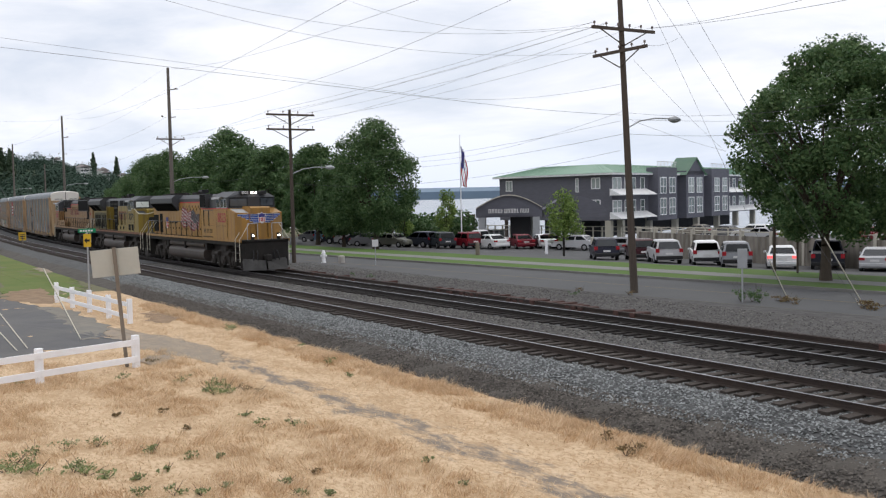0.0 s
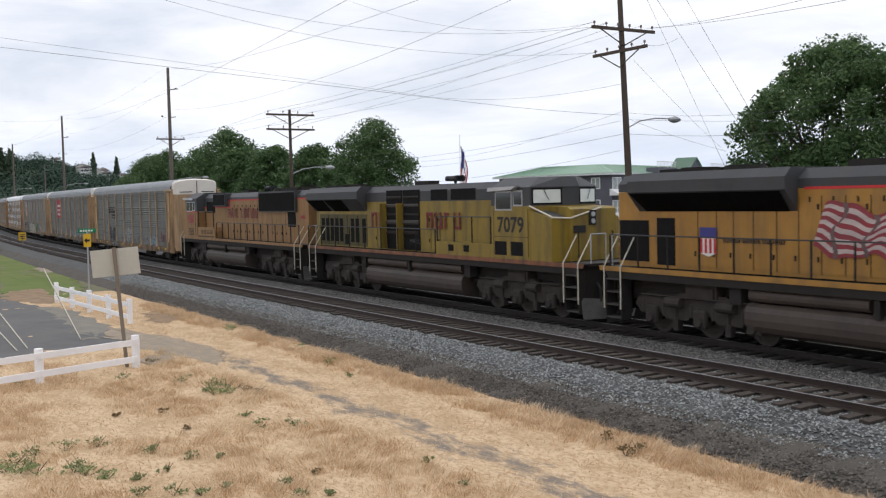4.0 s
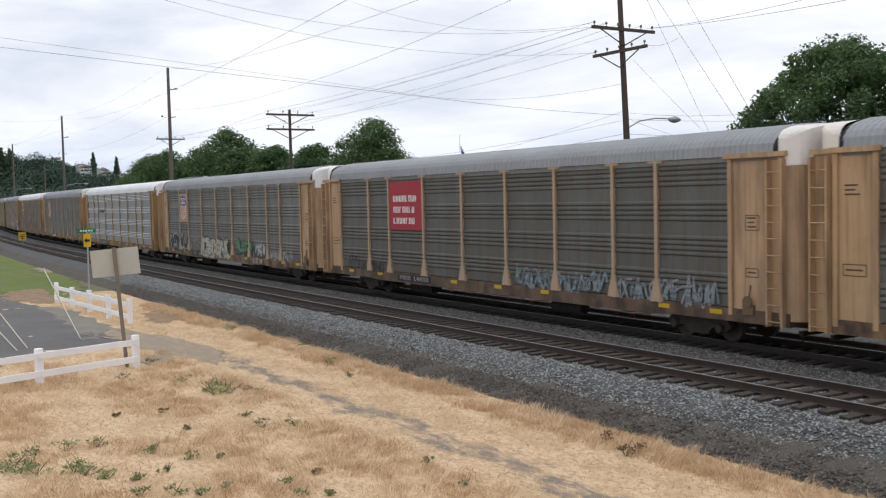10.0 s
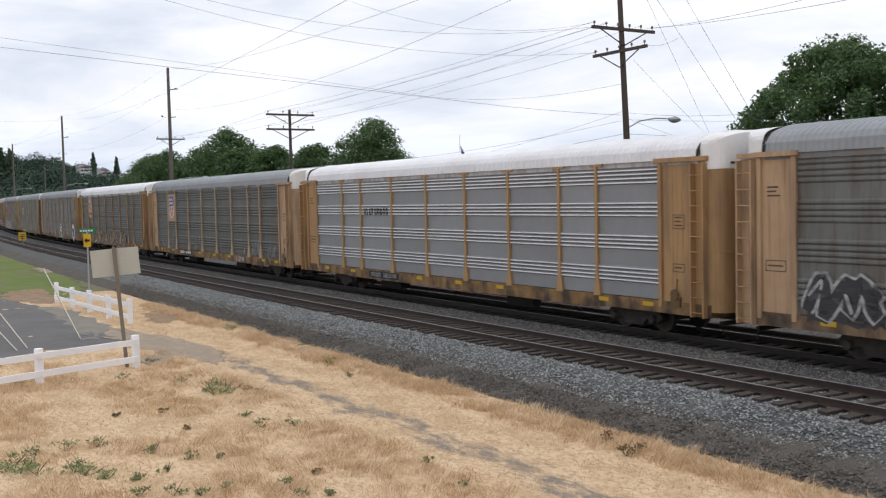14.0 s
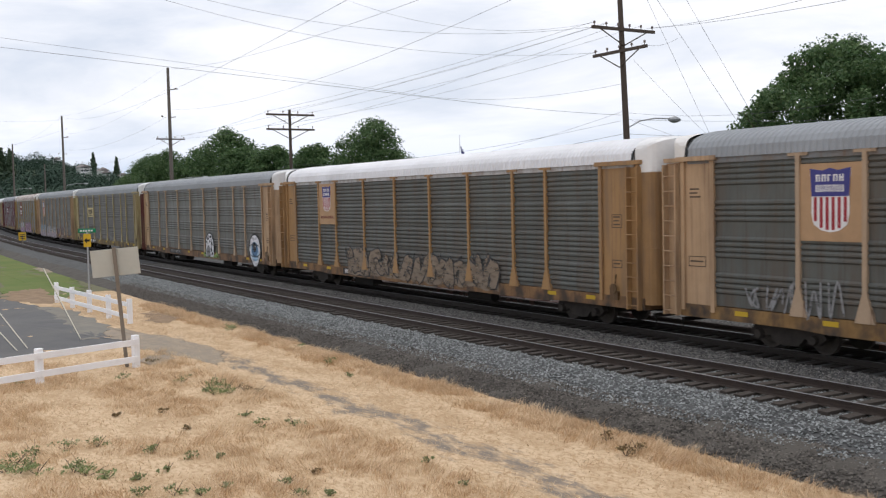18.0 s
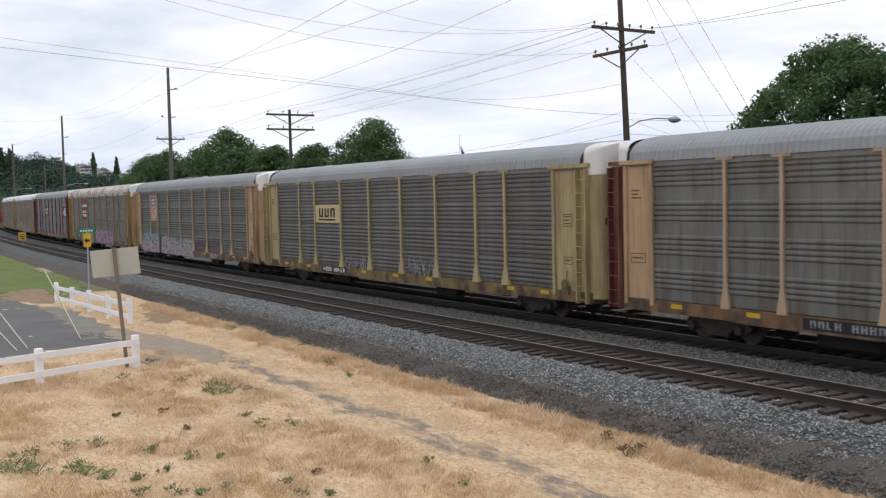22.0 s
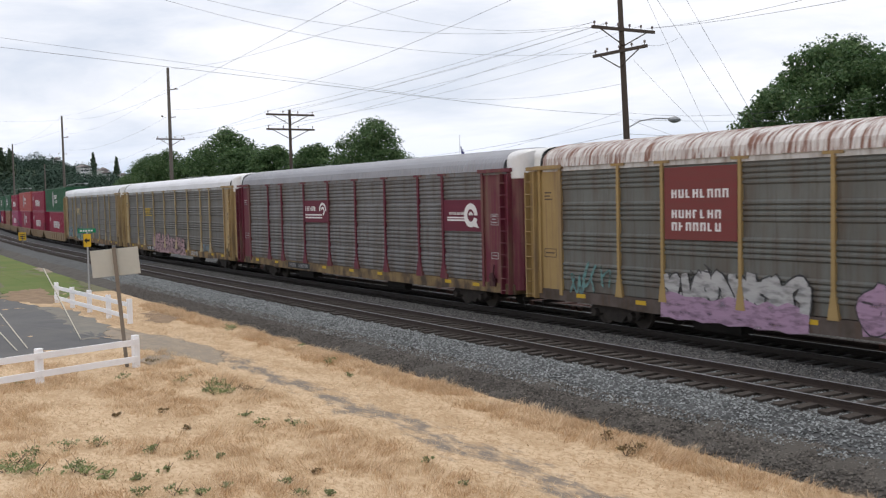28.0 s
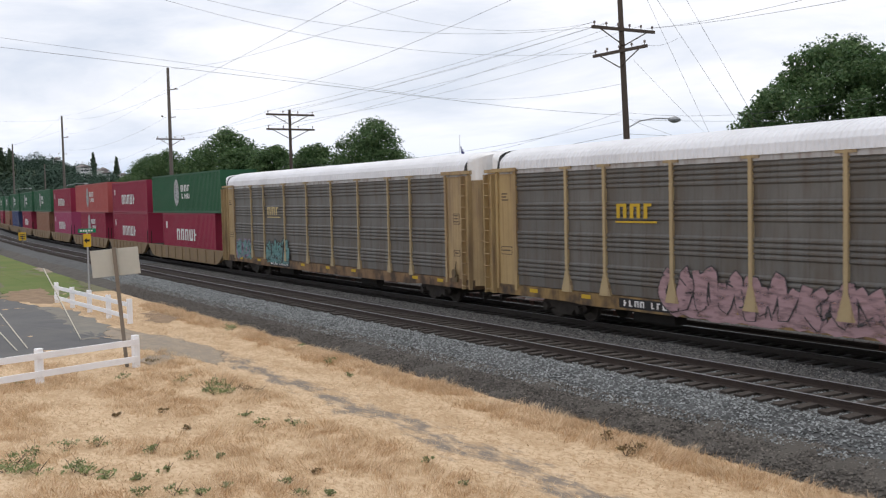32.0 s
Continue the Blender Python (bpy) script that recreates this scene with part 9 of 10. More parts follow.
WHITE, BLK, RED_, GREY_, SLV, BLU, DKR, TANC = (0.8, 0.8, 0.8), (0.015, 0.017, 0.026), (0.17, 0.008, 0.02), (0.18, 0.18, 0.19), (0.5, 0.5, 0.51), (0.16, 0.25, 0.36), (0.055, 0.008, 0.014), (0.25, 0.22, 0.18)
LOT = [
    ("suv", -57.65, 50.33, 145, (0.02, 0.022, 0.04), "dark blue SUV parked with its rear to the road"),
    ("suv", -55.74, 52.29, 145, DKR, "dark maroon SUV parked behind the pole"),
    ("suv", -51.30, 50.39, 145, SLV, "silver SUV parked with its rear to the road"),
    ("suv", -48.31, 51.28, 138, WHITE, "white SUV parked with its rear to the road"),
    ("suv", -44.92, 50.46, 136, (0.30, 0.31, 0.33), "grey SUV parked with its rear to the road"),
    ("sedan", -42.31, 51.84, 131, WHITE, "white sedan with lit tail lamps"),
    ("pickup", -41.09, 54.84, 127, BLK, "black pickup truck behind the large tree"),
    ("sedan", -38.18, 55.77, 121, SLV, "silver sedan parked by the wall"),
    ("sedan", -75.0, 62.0, 200, SLV, "silver sedan parked side-on"), ("sedan", -80.6, 64.8, 160, WHITE, "white sedan in the car park row"), ("sedan", -81.2, 62.6, 160, WHITE, "white sedan in the car park row"), ("sedan", -81.5, 60.0, 160, RED_, "dark red sedan in the car park row"),
    ("sedan", -82.3, 56.8, 178, WHITE, "white hatchback parked side-on"), ("suv", -84.9, 55.5, 176, (0.20, 0.01, 0.02), "red SUV in the car park row"), ("suv", -86.7, 53.8, 165, (0.03, 0.04, 0.05), "dark SUV in the car park row"), ("suv", -90.3, 53.3, 195, (0.03, 0.035, 0.05), "black SUV in the car park row"),
    ("pickup", -84.5, 57.4, 200, WHITE, "white pickup truck behind the first row"), ("sedan", -92.2, 51.2, 20, (0.16, 0.16, 0.13), "olive-grey sedan under the trees"), ("sedan", -96.0, 50.6, 40, GREY_, "grey sedan under the trees"), ("sedan", -99.0, 51.2, 40, BLK, "black sedan under the trees"),
    ("van", -103.0, 52.2, 40, SLV, "silver minivan under the trees"), ("suv", -106.0, 52.0, 40, BLK, "black SUV under the trees"), ("van", -110.5, 53.0, 30, BLU, "light blue minivan under the trees"), ("sedan", -115.5, 53.0, 30, GREY_, "grey sedan under the trees"),
    ("sedan", -77.0, 64.5, 60, GREY_, "grey sedan by the hotel entrance"), ("sedan", -80.2, 63.0, 60, DKR, "maroon sedan by the hotel entrance"), ("sedan", -62.5, 60.5, 120, GREY_, "grey sedan behind the front row"), ("sedan", -60.5, 61.5, 120, SLV, "silver sedan behind the front row"),
    ("suv", -58.8, 63.5, 130, (0.05, 0.05, 0.06), "dark SUV behind the front row"), ("sedan", -64.5, 62.5, 120, WHITE, "white sedan behind the front row"), ("sedan", -66.0, 60.0, 120, GREY_, "grey sedan behind the front row"),
]
LIT = []
for kind, x, y, hd, col, lab in LOT:
    o = park(kind, x, y, lot_z(x, y), hd, col, lab)
    if "lit tail" in lab:
        LIT.append(o)
UPPER = [("sedan", -69.0, 76.0, 190, GREY_), ("suv", -65.0, 75.5, 195, WHITE), ("suv", -59.5, 76.0, 195, WHITE), ("van", -57.0, 80.0, 150, WHITE), ("sedan", -54.0, 78.0, 150, RED_), ("sedan", -51.5, 80.0, 150, SLV), ("sedan", -48.0, 79.5, 150, GREY_), ("suv", -44.0, 80.0, 150, BLK), ("sedan", -73.5, 77.0, 190, TANC), ("sedan", -62.0, 73.0, 195, SLV)]
for kind, x, y, hd, col in UPPER:
    park(kind, x * 1.19, y * 1.19, -1.3, hd, col, "car parked on the raised deck before the hotel")
for o in LIT:
    for c in o.children:
        if c.name.startswith("tail_lamp"):
            c.data = c.data.copy()
            c.data.materials[0] = M["tail_on"]


M["wall_concrete"] = surface("stained_concrete", (0.30, 0.275, 0.235), (0.19, 0.17, 0.145), 1.1, 0.9, fine=12, bump=0.3, dirt=(0.12, 0.105, 0.085), streak=(0.09, 0.08, 0.065))
# ---- raised deck, retaining wall, small street things ----
def build_deck():
    deck = bmesh.new()
    prism(deck, [(-91, 84), (-52.5, 58.5), (-20, 62), (0, 66), (0, 104), (-89, 104)], "z", -2.1, -1.32)
    solo("raised_deck", deck, M["asphalt"], "raised asphalt parking deck before the hotel", "car park", kind="structure")
    wall = thing("retaining_wall", "weathered concrete retaining wall with ribs and a rail", "wall", kind="structure")
    pts = [Vector((-63.0, 59.0, 0)), Vector((-52.4, 56.6, 0)), Vector((-36.0, 56.5, 0)), Vector((-14.0, 60.5, 0)), Vector((2.0, 63, 0))]
    for a, b in zip(pts[:-1], pts[1:]):
        d = b - a
        n = max(1, int(d.length / 2.4))
        ang = math.atan2(d.y, d.x)
        for i in range(n):
            p = a + d * (i + 0.5) / n
            w = d.length / n
            m = Matrix.Translation((p.x, p.y, 0)) @ Matrix.Rotation(ang, 4, "Z")
            bm = bmesh.new()
            box(bm, -w / 2 + 0.01, w / 2 - 0.01, -0.1, 0.1, -1.2, 0.95)
            part("wall_panel", bm, M["wall_concrete"], wall, at=m)
            bm = bmesh.new()
            box(bm, -w / 2 - 0.09, -w / 2 + 0.09, -0.2, 0.14, -1.2, 1.35)
            part("wall_post", bm, M["column"], wall, at=m)
        bm = bmesh.new()
        tube(bm, [a + Vector((0, 0, 1.25)), b + Vector((0, 0, 1.25))], 0.04)
        part("top_rail", bm, M["column"], wall)


build_deck()


def build_shore_rail():
    t = thing("shore_railing", "pale post-and-rail barrier along the shore", "railing", kind="structure")
    for i in range(48):
        x = -150 + i * 1.6
        y = shore(x) - 6.5
        bm = bmesh.new()
        box(bm, x - 0.08, x + 0.08, y - 0.08, y + 0.08, -1.6, 0.0)
        part("rail_post", bm, M["column"], t)
    bm = bmesh.new()
    tube(bm, [(-150, shore(-150) - 6.5, -0.05), (-74, shore(-74) - 6.5, -0.05)], 0.06)
    tube(bm, [(-150, shore(-150) - 6.5, -0.6), (-74, shore(-74) - 6.5, -0.6)], 0.05)
    part("rail", bm, M["column"], t)
    for k, (x, dy, h) in enumerate(((-138, 3, 2.4), (-137, 3.4, 1.9), (-128.5, 3, 2.6), (-127.8, 3.5, 2.2), (-122.5, 3, 2.3))):
        bm = bmesh.new()
        y = shore(x) + dy
        rod(bm, (x, y, -5), (x, y, h - 0.6), 0.34, 0.3, seg=9)
        solo("mooring_pile", bm, M["pole"], "dark timber mooring pile at the shore", "pile", group="mooring piles")


build_shore_rail()


def sign_post(label, at, h, panels, lean=0.0, post_r=0.035, mat="galv", yaw=0.0):
    """A post with flat boards: (width, height, centre z, material, part name, label, yaw)."""
    t = thing("road_sign", label, "sign", at=Matrix.Translation(at) @ Matrix.Rotation(radians(yaw), 4, "Z") @ Matrix.Rotation(lean, 4, "Y"))
    bm = bmesh.new()
    box(bm, -post_r, post_r, -post_r, post_r, -0.2, h)
    part("post", bm, M[mat], t)
    for w, hh, z, m, nm, lab, yw, y in panels:
        bm = bmesh.new()
        box(bm, -w / 2, w / 2, y - 0.012, y + 0.012, z - hh / 2, z + hh / 2, Matrix.Rotation(radians(yw), 4, "Z"), bevel=0.008)
        part(nm, bm, M[m] if isinstance(m, str) else m, t, lab)
    return t


M["sign_back"] = surface("sign_back", (0.50, 0.49, 0.43), (0.42, 0.41, 0.36), 1.2, 0.55, 0.1, fine=12, bump=0.05)
M["post_wood"] = surface("weathered_post", (0.24, 0.20, 0.16), (0.16, 0.135, 0.11), 2, 0.9, fine=18, bump=0.3, stretch=(4, 4, 0.4))
M["yellow"] = surface("yellow_sign", (0.66, 0.42, 0.02), (0.55, 0.34, 0.02), 2, 0.5, bump=0)
M["green"] = surface("green_sign", (0.0, 0.22, 0.10), None, 2, 0.5, bump=0)
sign_post("grey back of a road sign on a leaning wooden post", (-31.2, 7.75, -0.82), 3.78, [(1.42, 0.84, 3.32, "sign_back", "board", "plain grey sign back", 0, 0.07)], -0.07, 0.055, "post_wood", 73)
t = sign_post("street name post with green blade and yellow marker", (-59.6, 12.82, -0.82), 3.55, [(1.0, 0.24, 3.62, "green", "name_blade", "green street name blade with white bars", 0, -0.03), (0.42, 0.75, 3.05, "yellow", "marker_board", "yellow marker with dark arrow", 0, -0.05)], 0, 0.045, "galv", 66)
plates("blade_text", [(-0.38 + 0.15 * i, -0.28 + 0.15 * i, 3.57, 3.67) for i in range(5)], M["white"], t, -0.045)
poly_plate("arrow", [(-0.17, 3.05), (-0.02, 3.22), (-0.02, 3.11), (0.15, 3.11), (0.15, 2.99), (-0.02, 2.99), (-0.02, 2.88)], M["black"], t, -0.064)
t = sign_post("small yellow trackside sign on a thin post", (-124, 19.4, -0.75), 1.7, [(0.85, 0.95, 1.55, "yellow", "board", "yellow board with dark bars", 0, -0.04)], 0, 0.06, "post_wood", 66)
plates("board_bars", [(-0.28, 0.28, 1.72, 1.8), (-0.28, 0.28, 1.5, 1.6), (-0.28, 0.28, 1.28, 1.35)], M["trim"], t, -0.056)
sign_post("grey back of a small sign on a thin post", (-28.88, 32.9, -0.5), 2.3, [(0.41, 0.84, 1.89, "galv", "board", "", 0, -0.04)], 0, 0.03, "galv", 50)
sign_post("small white sign on a post by the side street", (-62.7, 33.3, -0.5), 1.85, [(0.45, 0.5, 1.6, "white", "board", "", 0, -0.04)], 0, 0.03, "galv", 60)


def bollard(label, at, h, r, mat, name="bollard"):
    bm = bmesh.new()
    rod(bm, (0, 0, -0.2), (0, 0, h), r, r * 0.92, seg=10)
    rod(bm, (0, 0, h), (0, 0, h + 0.06), r * 0.92, r * 0.4, seg=10)
    o = solo(name, bm, M[mat], label, name.replace("_", " "))
    o.matrix_basis = Matrix.Translation(at)


def hydrant(at):
    t = thing("fire_hydrant", "white-painted fire hydrant by the road", "hydrant", at=Matrix.Translation(at))
    bm = bmesh.new()
    rod(bm, (0, 0, 0), (0, 0, 0.06), 0.2, seg=12)
    rod(bm, (0, 0, 0.06), (0, 0, 0.75), 0.14, seg=12)
    rod(bm, (0, 0, 0.75), (0, 0, 0.98), 0.17, 0.06, seg=12)
    part("barrel", bm, M["white_paint"], t)
    for s in (-1, 1):
        bm = bmesh.new()
        rod(bm, (0, 0, 0.55), (0.15 * s, 0.2 * s, 0.55), 0.08, seg=8)
        part("outlet", bm, M["white_paint"], t)


hydrant((-68.2, 31.8, -0.5))
bollard("weathered concrete bollard at the kerb", (-66.6, 32.5, -0.5), 0.55, 0.28, "concrete", "concrete_block")
bollard("brown timber bollard at the lawn corner", (-64.6, 43.4, -0.4), 1.0, 0.18, "post_wood")
bollard("white post on the car park island", (-67.4, 52.4, -0.6), 1.0, 0.12, "white_paint", "white_post")
bollard("dark post on the car park island", (-63.8, 51.4, -0.6), 1.3, 0.1, "under", "dark_post")
bollard("pale post on the car park island", (-60.0, 51.2, -0.6), 1.4, 0.14, "column", "pale_post")
bollard("grey lamp post on the raised deck", (-50.5, 66.0, -1.32), 5.9, 0.08, "galv", "lamp_post")
bollard("dark slim post beside the large tree", (-37.2, 45.0, -0.4), 3.0, 0.09, "pole", "wooden_post")
bollard("dark slim post beside the large tree", (-35.8, 45.2, -0.4), 2.6, 0.06, "pole", "wooden_post")

# ---- foreground ----
def patch(name, outline, mat, label, category, lift=0.012, wob=0.25, seed=1, soft=1.0):
    """A thin irregular patch that follows the ground."""
    r = random.Random(seed)
    c = Vector((sum(p[0] for p in outline) / len(outline), sum(p[1] for p in outline) / len(outline)))
    ring = []
    for a, b in zip(outline, outline[1:] + outline[:1]):
        n = max(2, int(math.dist(a, b) / 0.6))
        for i in range(n):
            k = i / n
            ring.append((a[0] + (b[0] - a[0]) * k + r.uniform(-wob, wob), a[1] + (b[1] - a[1]) * k + r.uniform(-wob, wob)))
    bm = bmesh.new()
    fade = bm.verts.layers.float.new("fade")
    rows = []
    for q in (0.001, 0.2, 0.4, 0.6, 0.8, 0.9, 0.95, 1.0):
        rows.append([bm.verts.new((c.x + (x - c.x) * q, c.y + (y - c.y) * q, ground_z(c.x + (x - c.x) * q, c.y + (y - c.y) * q) + lift * (1.2 - 0.9 * q * q))) for x, y in ring])
    n = len(ring)
    for row, k in zip(rows, (1.0, 1.0, 1.0, 1.0, soft, 0.6 * soft, 0.4 * soft, 0.0)):
        for v in row:
            v[fade] = k
    for A, B in zip(rows[:-1], rows[1:]):
        for i in range(n):
            bm.faces.new((A[i], A[(i + 1) % n], B[(i + 1) % n], B[i]))
    return solo(name, bm, mat, label, category, kind="structure")


patch("lawn", [(-125, 16.6), (-105, 16.4), (-86, 15.0), (-73, 14.6), (-62, 13.6), (-54.5, 10.8), (-57, 9.0), (-70, 8.0), (-100, 5.0), (-140, 2.0)], M["lawn_dry"], "half-dry green lawn beside the track", "lawn", 0.02)
patch("asphalt_lot", [(-62, 8.0), (-52.5, 9.2), (-46.5, 9.9), (-40, 9.2), (-36.2, 9.4), (-34.6, 7.5), (-34.8, 5.0), (-37, 1.0), (-52, -2), (-70, 2)], M["asphalt_old"], "small patched grey asphalt lot", "asphalt", 0.02, 0.1, 2)
patch("gravel_apron", [(-43, 9.6), (-38.5, 10.6), (-34.6, 11.2), (-30.5, 10.9), (-29.4, 10.2), (-32, 9.6), (-36.0, 8.7), (-39, 9.0)], M["path"], "grey gravel spilling from the asphalt", "gravel", 0.03, 0.2, 3)
patch("bare_soil", [(-46.2, 11.9), (-47.6, 12.9), (-45.9, 13.4), (-43.5, 13.5), (-41.5, 12.3), (-42.0, 11.4)], M["brown_soil"], "bare brown soil beside the white fence", "soil", 0.02, 0.35, 5)
patch("dry_patch", [(-87.0, 14.4), (-87.9, 16.3), (-79.7, 15.4), (-79.1, 13.7)], M["path"], "dry bare patch in the lawn", "soil", 0.05, 0.3, 6)
patch("gravel_margin", [(-53.4, 8.9), (-52.7, 9.7), (-46.6, 10.0), (-42.3, 10.0), (-38.5, 8.7), (-37.9, 7.9), (-43.7, 8.4), (-49.0, 8.7)], M["path_green"], "weedy grey gravel between asphalt and fence", "gravel", 0.026, 0.3, 7)
patch("dry_band", [(-62.7, 8.5), (-66.3, 10.9), (-58.6, 10.8), (-54.0, 9.7), (-54.9, 8.8), (-58.5, 7.9)], M["brown_soil"], "dry brown band between lawn and asphalt", "soil", 0.03, 0.4, 8)
patch("mound", [(-32.1, 8.3), (-33.2, 8.9), (-32.9, 9.6), (-31.9, 9.5), (-31.0, 9.0), (-31.0, 8.3)], M["path"], "grey-brown bare mound beside the fence post", "soil", 0.07, 0.12, 9)
PATH_PTS = [(-31, 10.5), (-27, 10.45), (-23.1, 10.5), (-19.6, 10.85), (-16.2, 10.85), (-13.4, 10.7), (-10, 10.8)]


def bare(x, y):
    """Over 0 where the turf is worn through."""
    yp = float(np.interp(x, [p[0] for p in PATH_PTS], [p[1] for p in PATH_PTS]))
    d = y - yp + 0.3 * noise.noise((x * 0.45, 7, 0))
    core = 0.55 - abs(d) / (0.32 + 0.25 * noise.noise((x * 0.3, 2, 4)))
    fringe = 0.1 - max(abs(d - 0.35) - 0.2, 0) / 1.1
    n = 0.75 * noise.noise((x * 1.1, y * 2.6, 1.0)) + 0.45 * noise.noise((x * 3.5, y * 6.0, 5.0))
    return max(core, fringe) + n + 0.35 * noise.noise((x * 9.0, y * 13.0, 2.0)) - 0.12


def build_path():
    """The trodden line: a shallow strip of turf worn through to grey soil."""
    bm = bmesh.new()
    rows = []
    for i in range(150):
        x = -33 + i * 0.16
        rows.append([bm.verts.new((x, y, ground_z(x, y) + (0.006 if 9.7 < y < 11.7 else -0.02))) for y in (9.4, 9.8, 10.2, 10.6, 11.0, 11.4, 11.8)])
    for A, B in zip(rows[:-1], rows[1:]):
        for i in range(6):
            bm.faces.new((A[i], B[i], B[i + 1], A[i + 1]))
    solo("footpath", bm, M["dry"], "worn grey dirt footpath in broken patches through dry grass", "path", kind="structure", smooth=True)


build_path()


def blades(name, x, y, h, w, lean, comb, mat, label, r):
    """Single grass blades as narrow bent triangles; comb: how far they lie the same way."""
    n = len(x)
    z = np.array([ground_z(a, b) for a, b in zip(x, y)]) - 0.012
    a = r.rand(n) * 6.283
    way = np.array([7.0 * noise.noise((p * 0.55, q * 0.55, 11.0)) for p, q in zip(x, y)])
    b = np.where(r.rand(n) < comb, way + r.normal(size=n) * 0.45, r.rand(n) * 6.283)
    ln = h * lean * (0.5 + r.rand(n))
    P = np.stack([x, y, z], 1)
    ax = np.stack([np.cos(a) * w, np.sin(a) * w, 0 * a], 1)
    mid = P + np.stack([np.cos(b) * ln * 0.35, np.sin(b) * ln * 0.35, h * 0.62], 1)
    tip = P + np.stack([np.cos(b) * ln, np.sin(b) * ln, h], 1)
    V = np.stack([P - ax, P + ax, mid + ax * 0.6, mid - ax * 0.6, tip], 1).reshape(-1, 3)
    k = 5 * np.arange(n)[:, None]
    F = [tuple(f) for f in np.concatenate([k, k + 1, k + 2, k + 3], 1).tolist()] + [tuple(f) for f in np.concatenate([k + 3, k + 2, k + 4], 1).tolist()]
    tagged(new(name, raw(name, V, F, mat)), label, "grass", kind="stuff")


def grass_blades():
    """Short cropped straw everywhere, long combed tussocks in clumps and along the ballast edge."""
    r = np.random.RandomState(12)
    n = 150000
    x = -8 - 46 * r.rand(n) ** 1.3
    y = 1.0 + 13.1 * r.rand(n)
    worn = np.array([bare(a, b) if -32 < a < -9.5 and 8.6 < b < 12.6 else -1 for a, b in zip(x, y)])
    dens = np.array([0.55 + 0.9 * noise.noise((a * 0.6, b * 0.6, 5.0)) for a, b in zip(x, y)])
    lot = (x < -34.5) & (y < 10.3)
    keep = (r.rand(n) < np.clip(dens, 0.15, 1)) & ((worn < -0.05) | (r.rand(n) < np.clip(0.45 - worn, 0.12, 0.6))) & ~lot
    x, y = x[keep], y[keep]
    n = len(x)
    blades("dry_grass", x, y, 0.025 + 0.055 * r.rand(n), 0.005 + 0.006 * r.rand(n), 1.3, 0.5, M["straw"], "short dry straw-coloured grass blades", r)
    # tussocks: centres by a coarse noise, blades scattered round each
    def tussocks(name, count, per, area, hh, spread, mat, label, thr):
        cx = area[0] + (area[1] - area[0]) * r.rand(count)
        cy = area[2] + (area[3] - area[2]) * r.rand(count)
        ok = np.array([noise.noise((a * 0.33, b * 0.5, 21.0)) > thr and not (-32 < a < -9.5 and 8.6 < b < 12.6 and bare(a, b) > -0.25) and not (a < -34 and b < 10.4) for a, b in zip(cx, cy)])
        cx, cy = cx[ok], cy[ok]
        tall = (0.55 + 0.7 * r.rand(len(cx)))
        gx = np.repeat(cx, per) + r.normal(size=len(cx) * per) * spread
        gy = np.repeat(cy, per) + r.normal(size=len(cx) * per) * spread
        th = np.repeat(tall, per)
        m = gy < 14.25
        gx, gy, th = gx[m], gy[m], th[m]
        q = len(gx)
        blades(name, gx, gy, hh * th * (0.5 + 0.6 * r.rand(q)), 0.0035 + 0.004 * r.rand(q), 0.95, 0.8, mat, label, r)
    tussocks("straw_tussocks", 2600, 26, (-34, -9, 1.5, 9.8), 0.19, 0.10, M["straw"], "long pale dry grass in combed tussocks", -0.05)
    tussocks("russet_tussocks", 1100, 26, (-32, -9, 2.5, 9.6), 0.15, 0.09, M["straw_brown"], "russet withered grass tussocks", 0.12)
    tussocks("edge_grass", 1500, 24, (-50, -8, 12.9, 14.0), 0.2, 0.09, M["straw"], "long dry grass along the ballast edge", -0.35)
    tussocks("edge_russet", 520, 24, (-48, -8, 12.6, 13.9), 0.16, 0.09, M["straw_brown"], "russet dry grass along the ballast edge", 0.0)


grass_blades()


def stones(name, count, area, zfun, size, mat, seed, label):
    """Crushed stones: squashed octahedra lying on the bed."""
    r = np.random.RandomState(seed)
    x = area[0] + (area[1] - area[0]) * r.rand(count) ** 0.75
    a = area[2] + (area[3] - area[2]) * r.rand(count)
    y = a + np.array([off(v) for v in x])
    z = np.array([zfun(v) for v in a])
    s = size * (0.55 + 0.9 * r.rand(count))
    base = np.array([(1, 0, 0), (-1, 0, 0), (0, 1, 0), (0, -1, 0), (0, 0, 0.7), (0, 0, -0.7)], float)
    V = np.repeat(base[None], count, 0) * (0.65 + 0.7 * r.rand(count, 6, 1)) * s[:, None, None]
    q = r.rand(count) * 6.283
    tl = r.normal(size=(count,)) * 0.5
    c, sn = np.cos(q)[:, None], np.sin(q)[:, None]
    X = V[..., 0] * c - V[..., 1] * sn
    Y = V[..., 0] * sn + V[..., 1] * c
    Z = V[..., 2] + X * tl[:, None] * 0.5
    V = np.stack([X + x[:, None], Y + y[:, None], Z + (z + s * 0.25)[:, None]], -1).reshape(-1, 3)
    f = np.array([(0, 2, 4), (2, 1, 4), (1, 3, 4), (3, 0, 4)])
    F = (f[None] + 6 * np.arange(count)[:, None, None]).reshape(-1, 3)
    tagged(new(name, raw(name, V, F, mat)), label, "gravel", kind="stuff")


def bed_z(y):
    return float(np.interp(y - YN, [-4.1, -3.75, -3.3, -2.9, -2.2, -1.6, -1.35, 1.35, 1.7, 2.2, 2.8, 5.9, 7.2, 9.0], [-0.86, -0.72, -0.58, -0.5, -0.3, -0.21, -0.25, -0.25, -0.21, -0.25, -0.22, -0.22, -0.36, -0.52]))


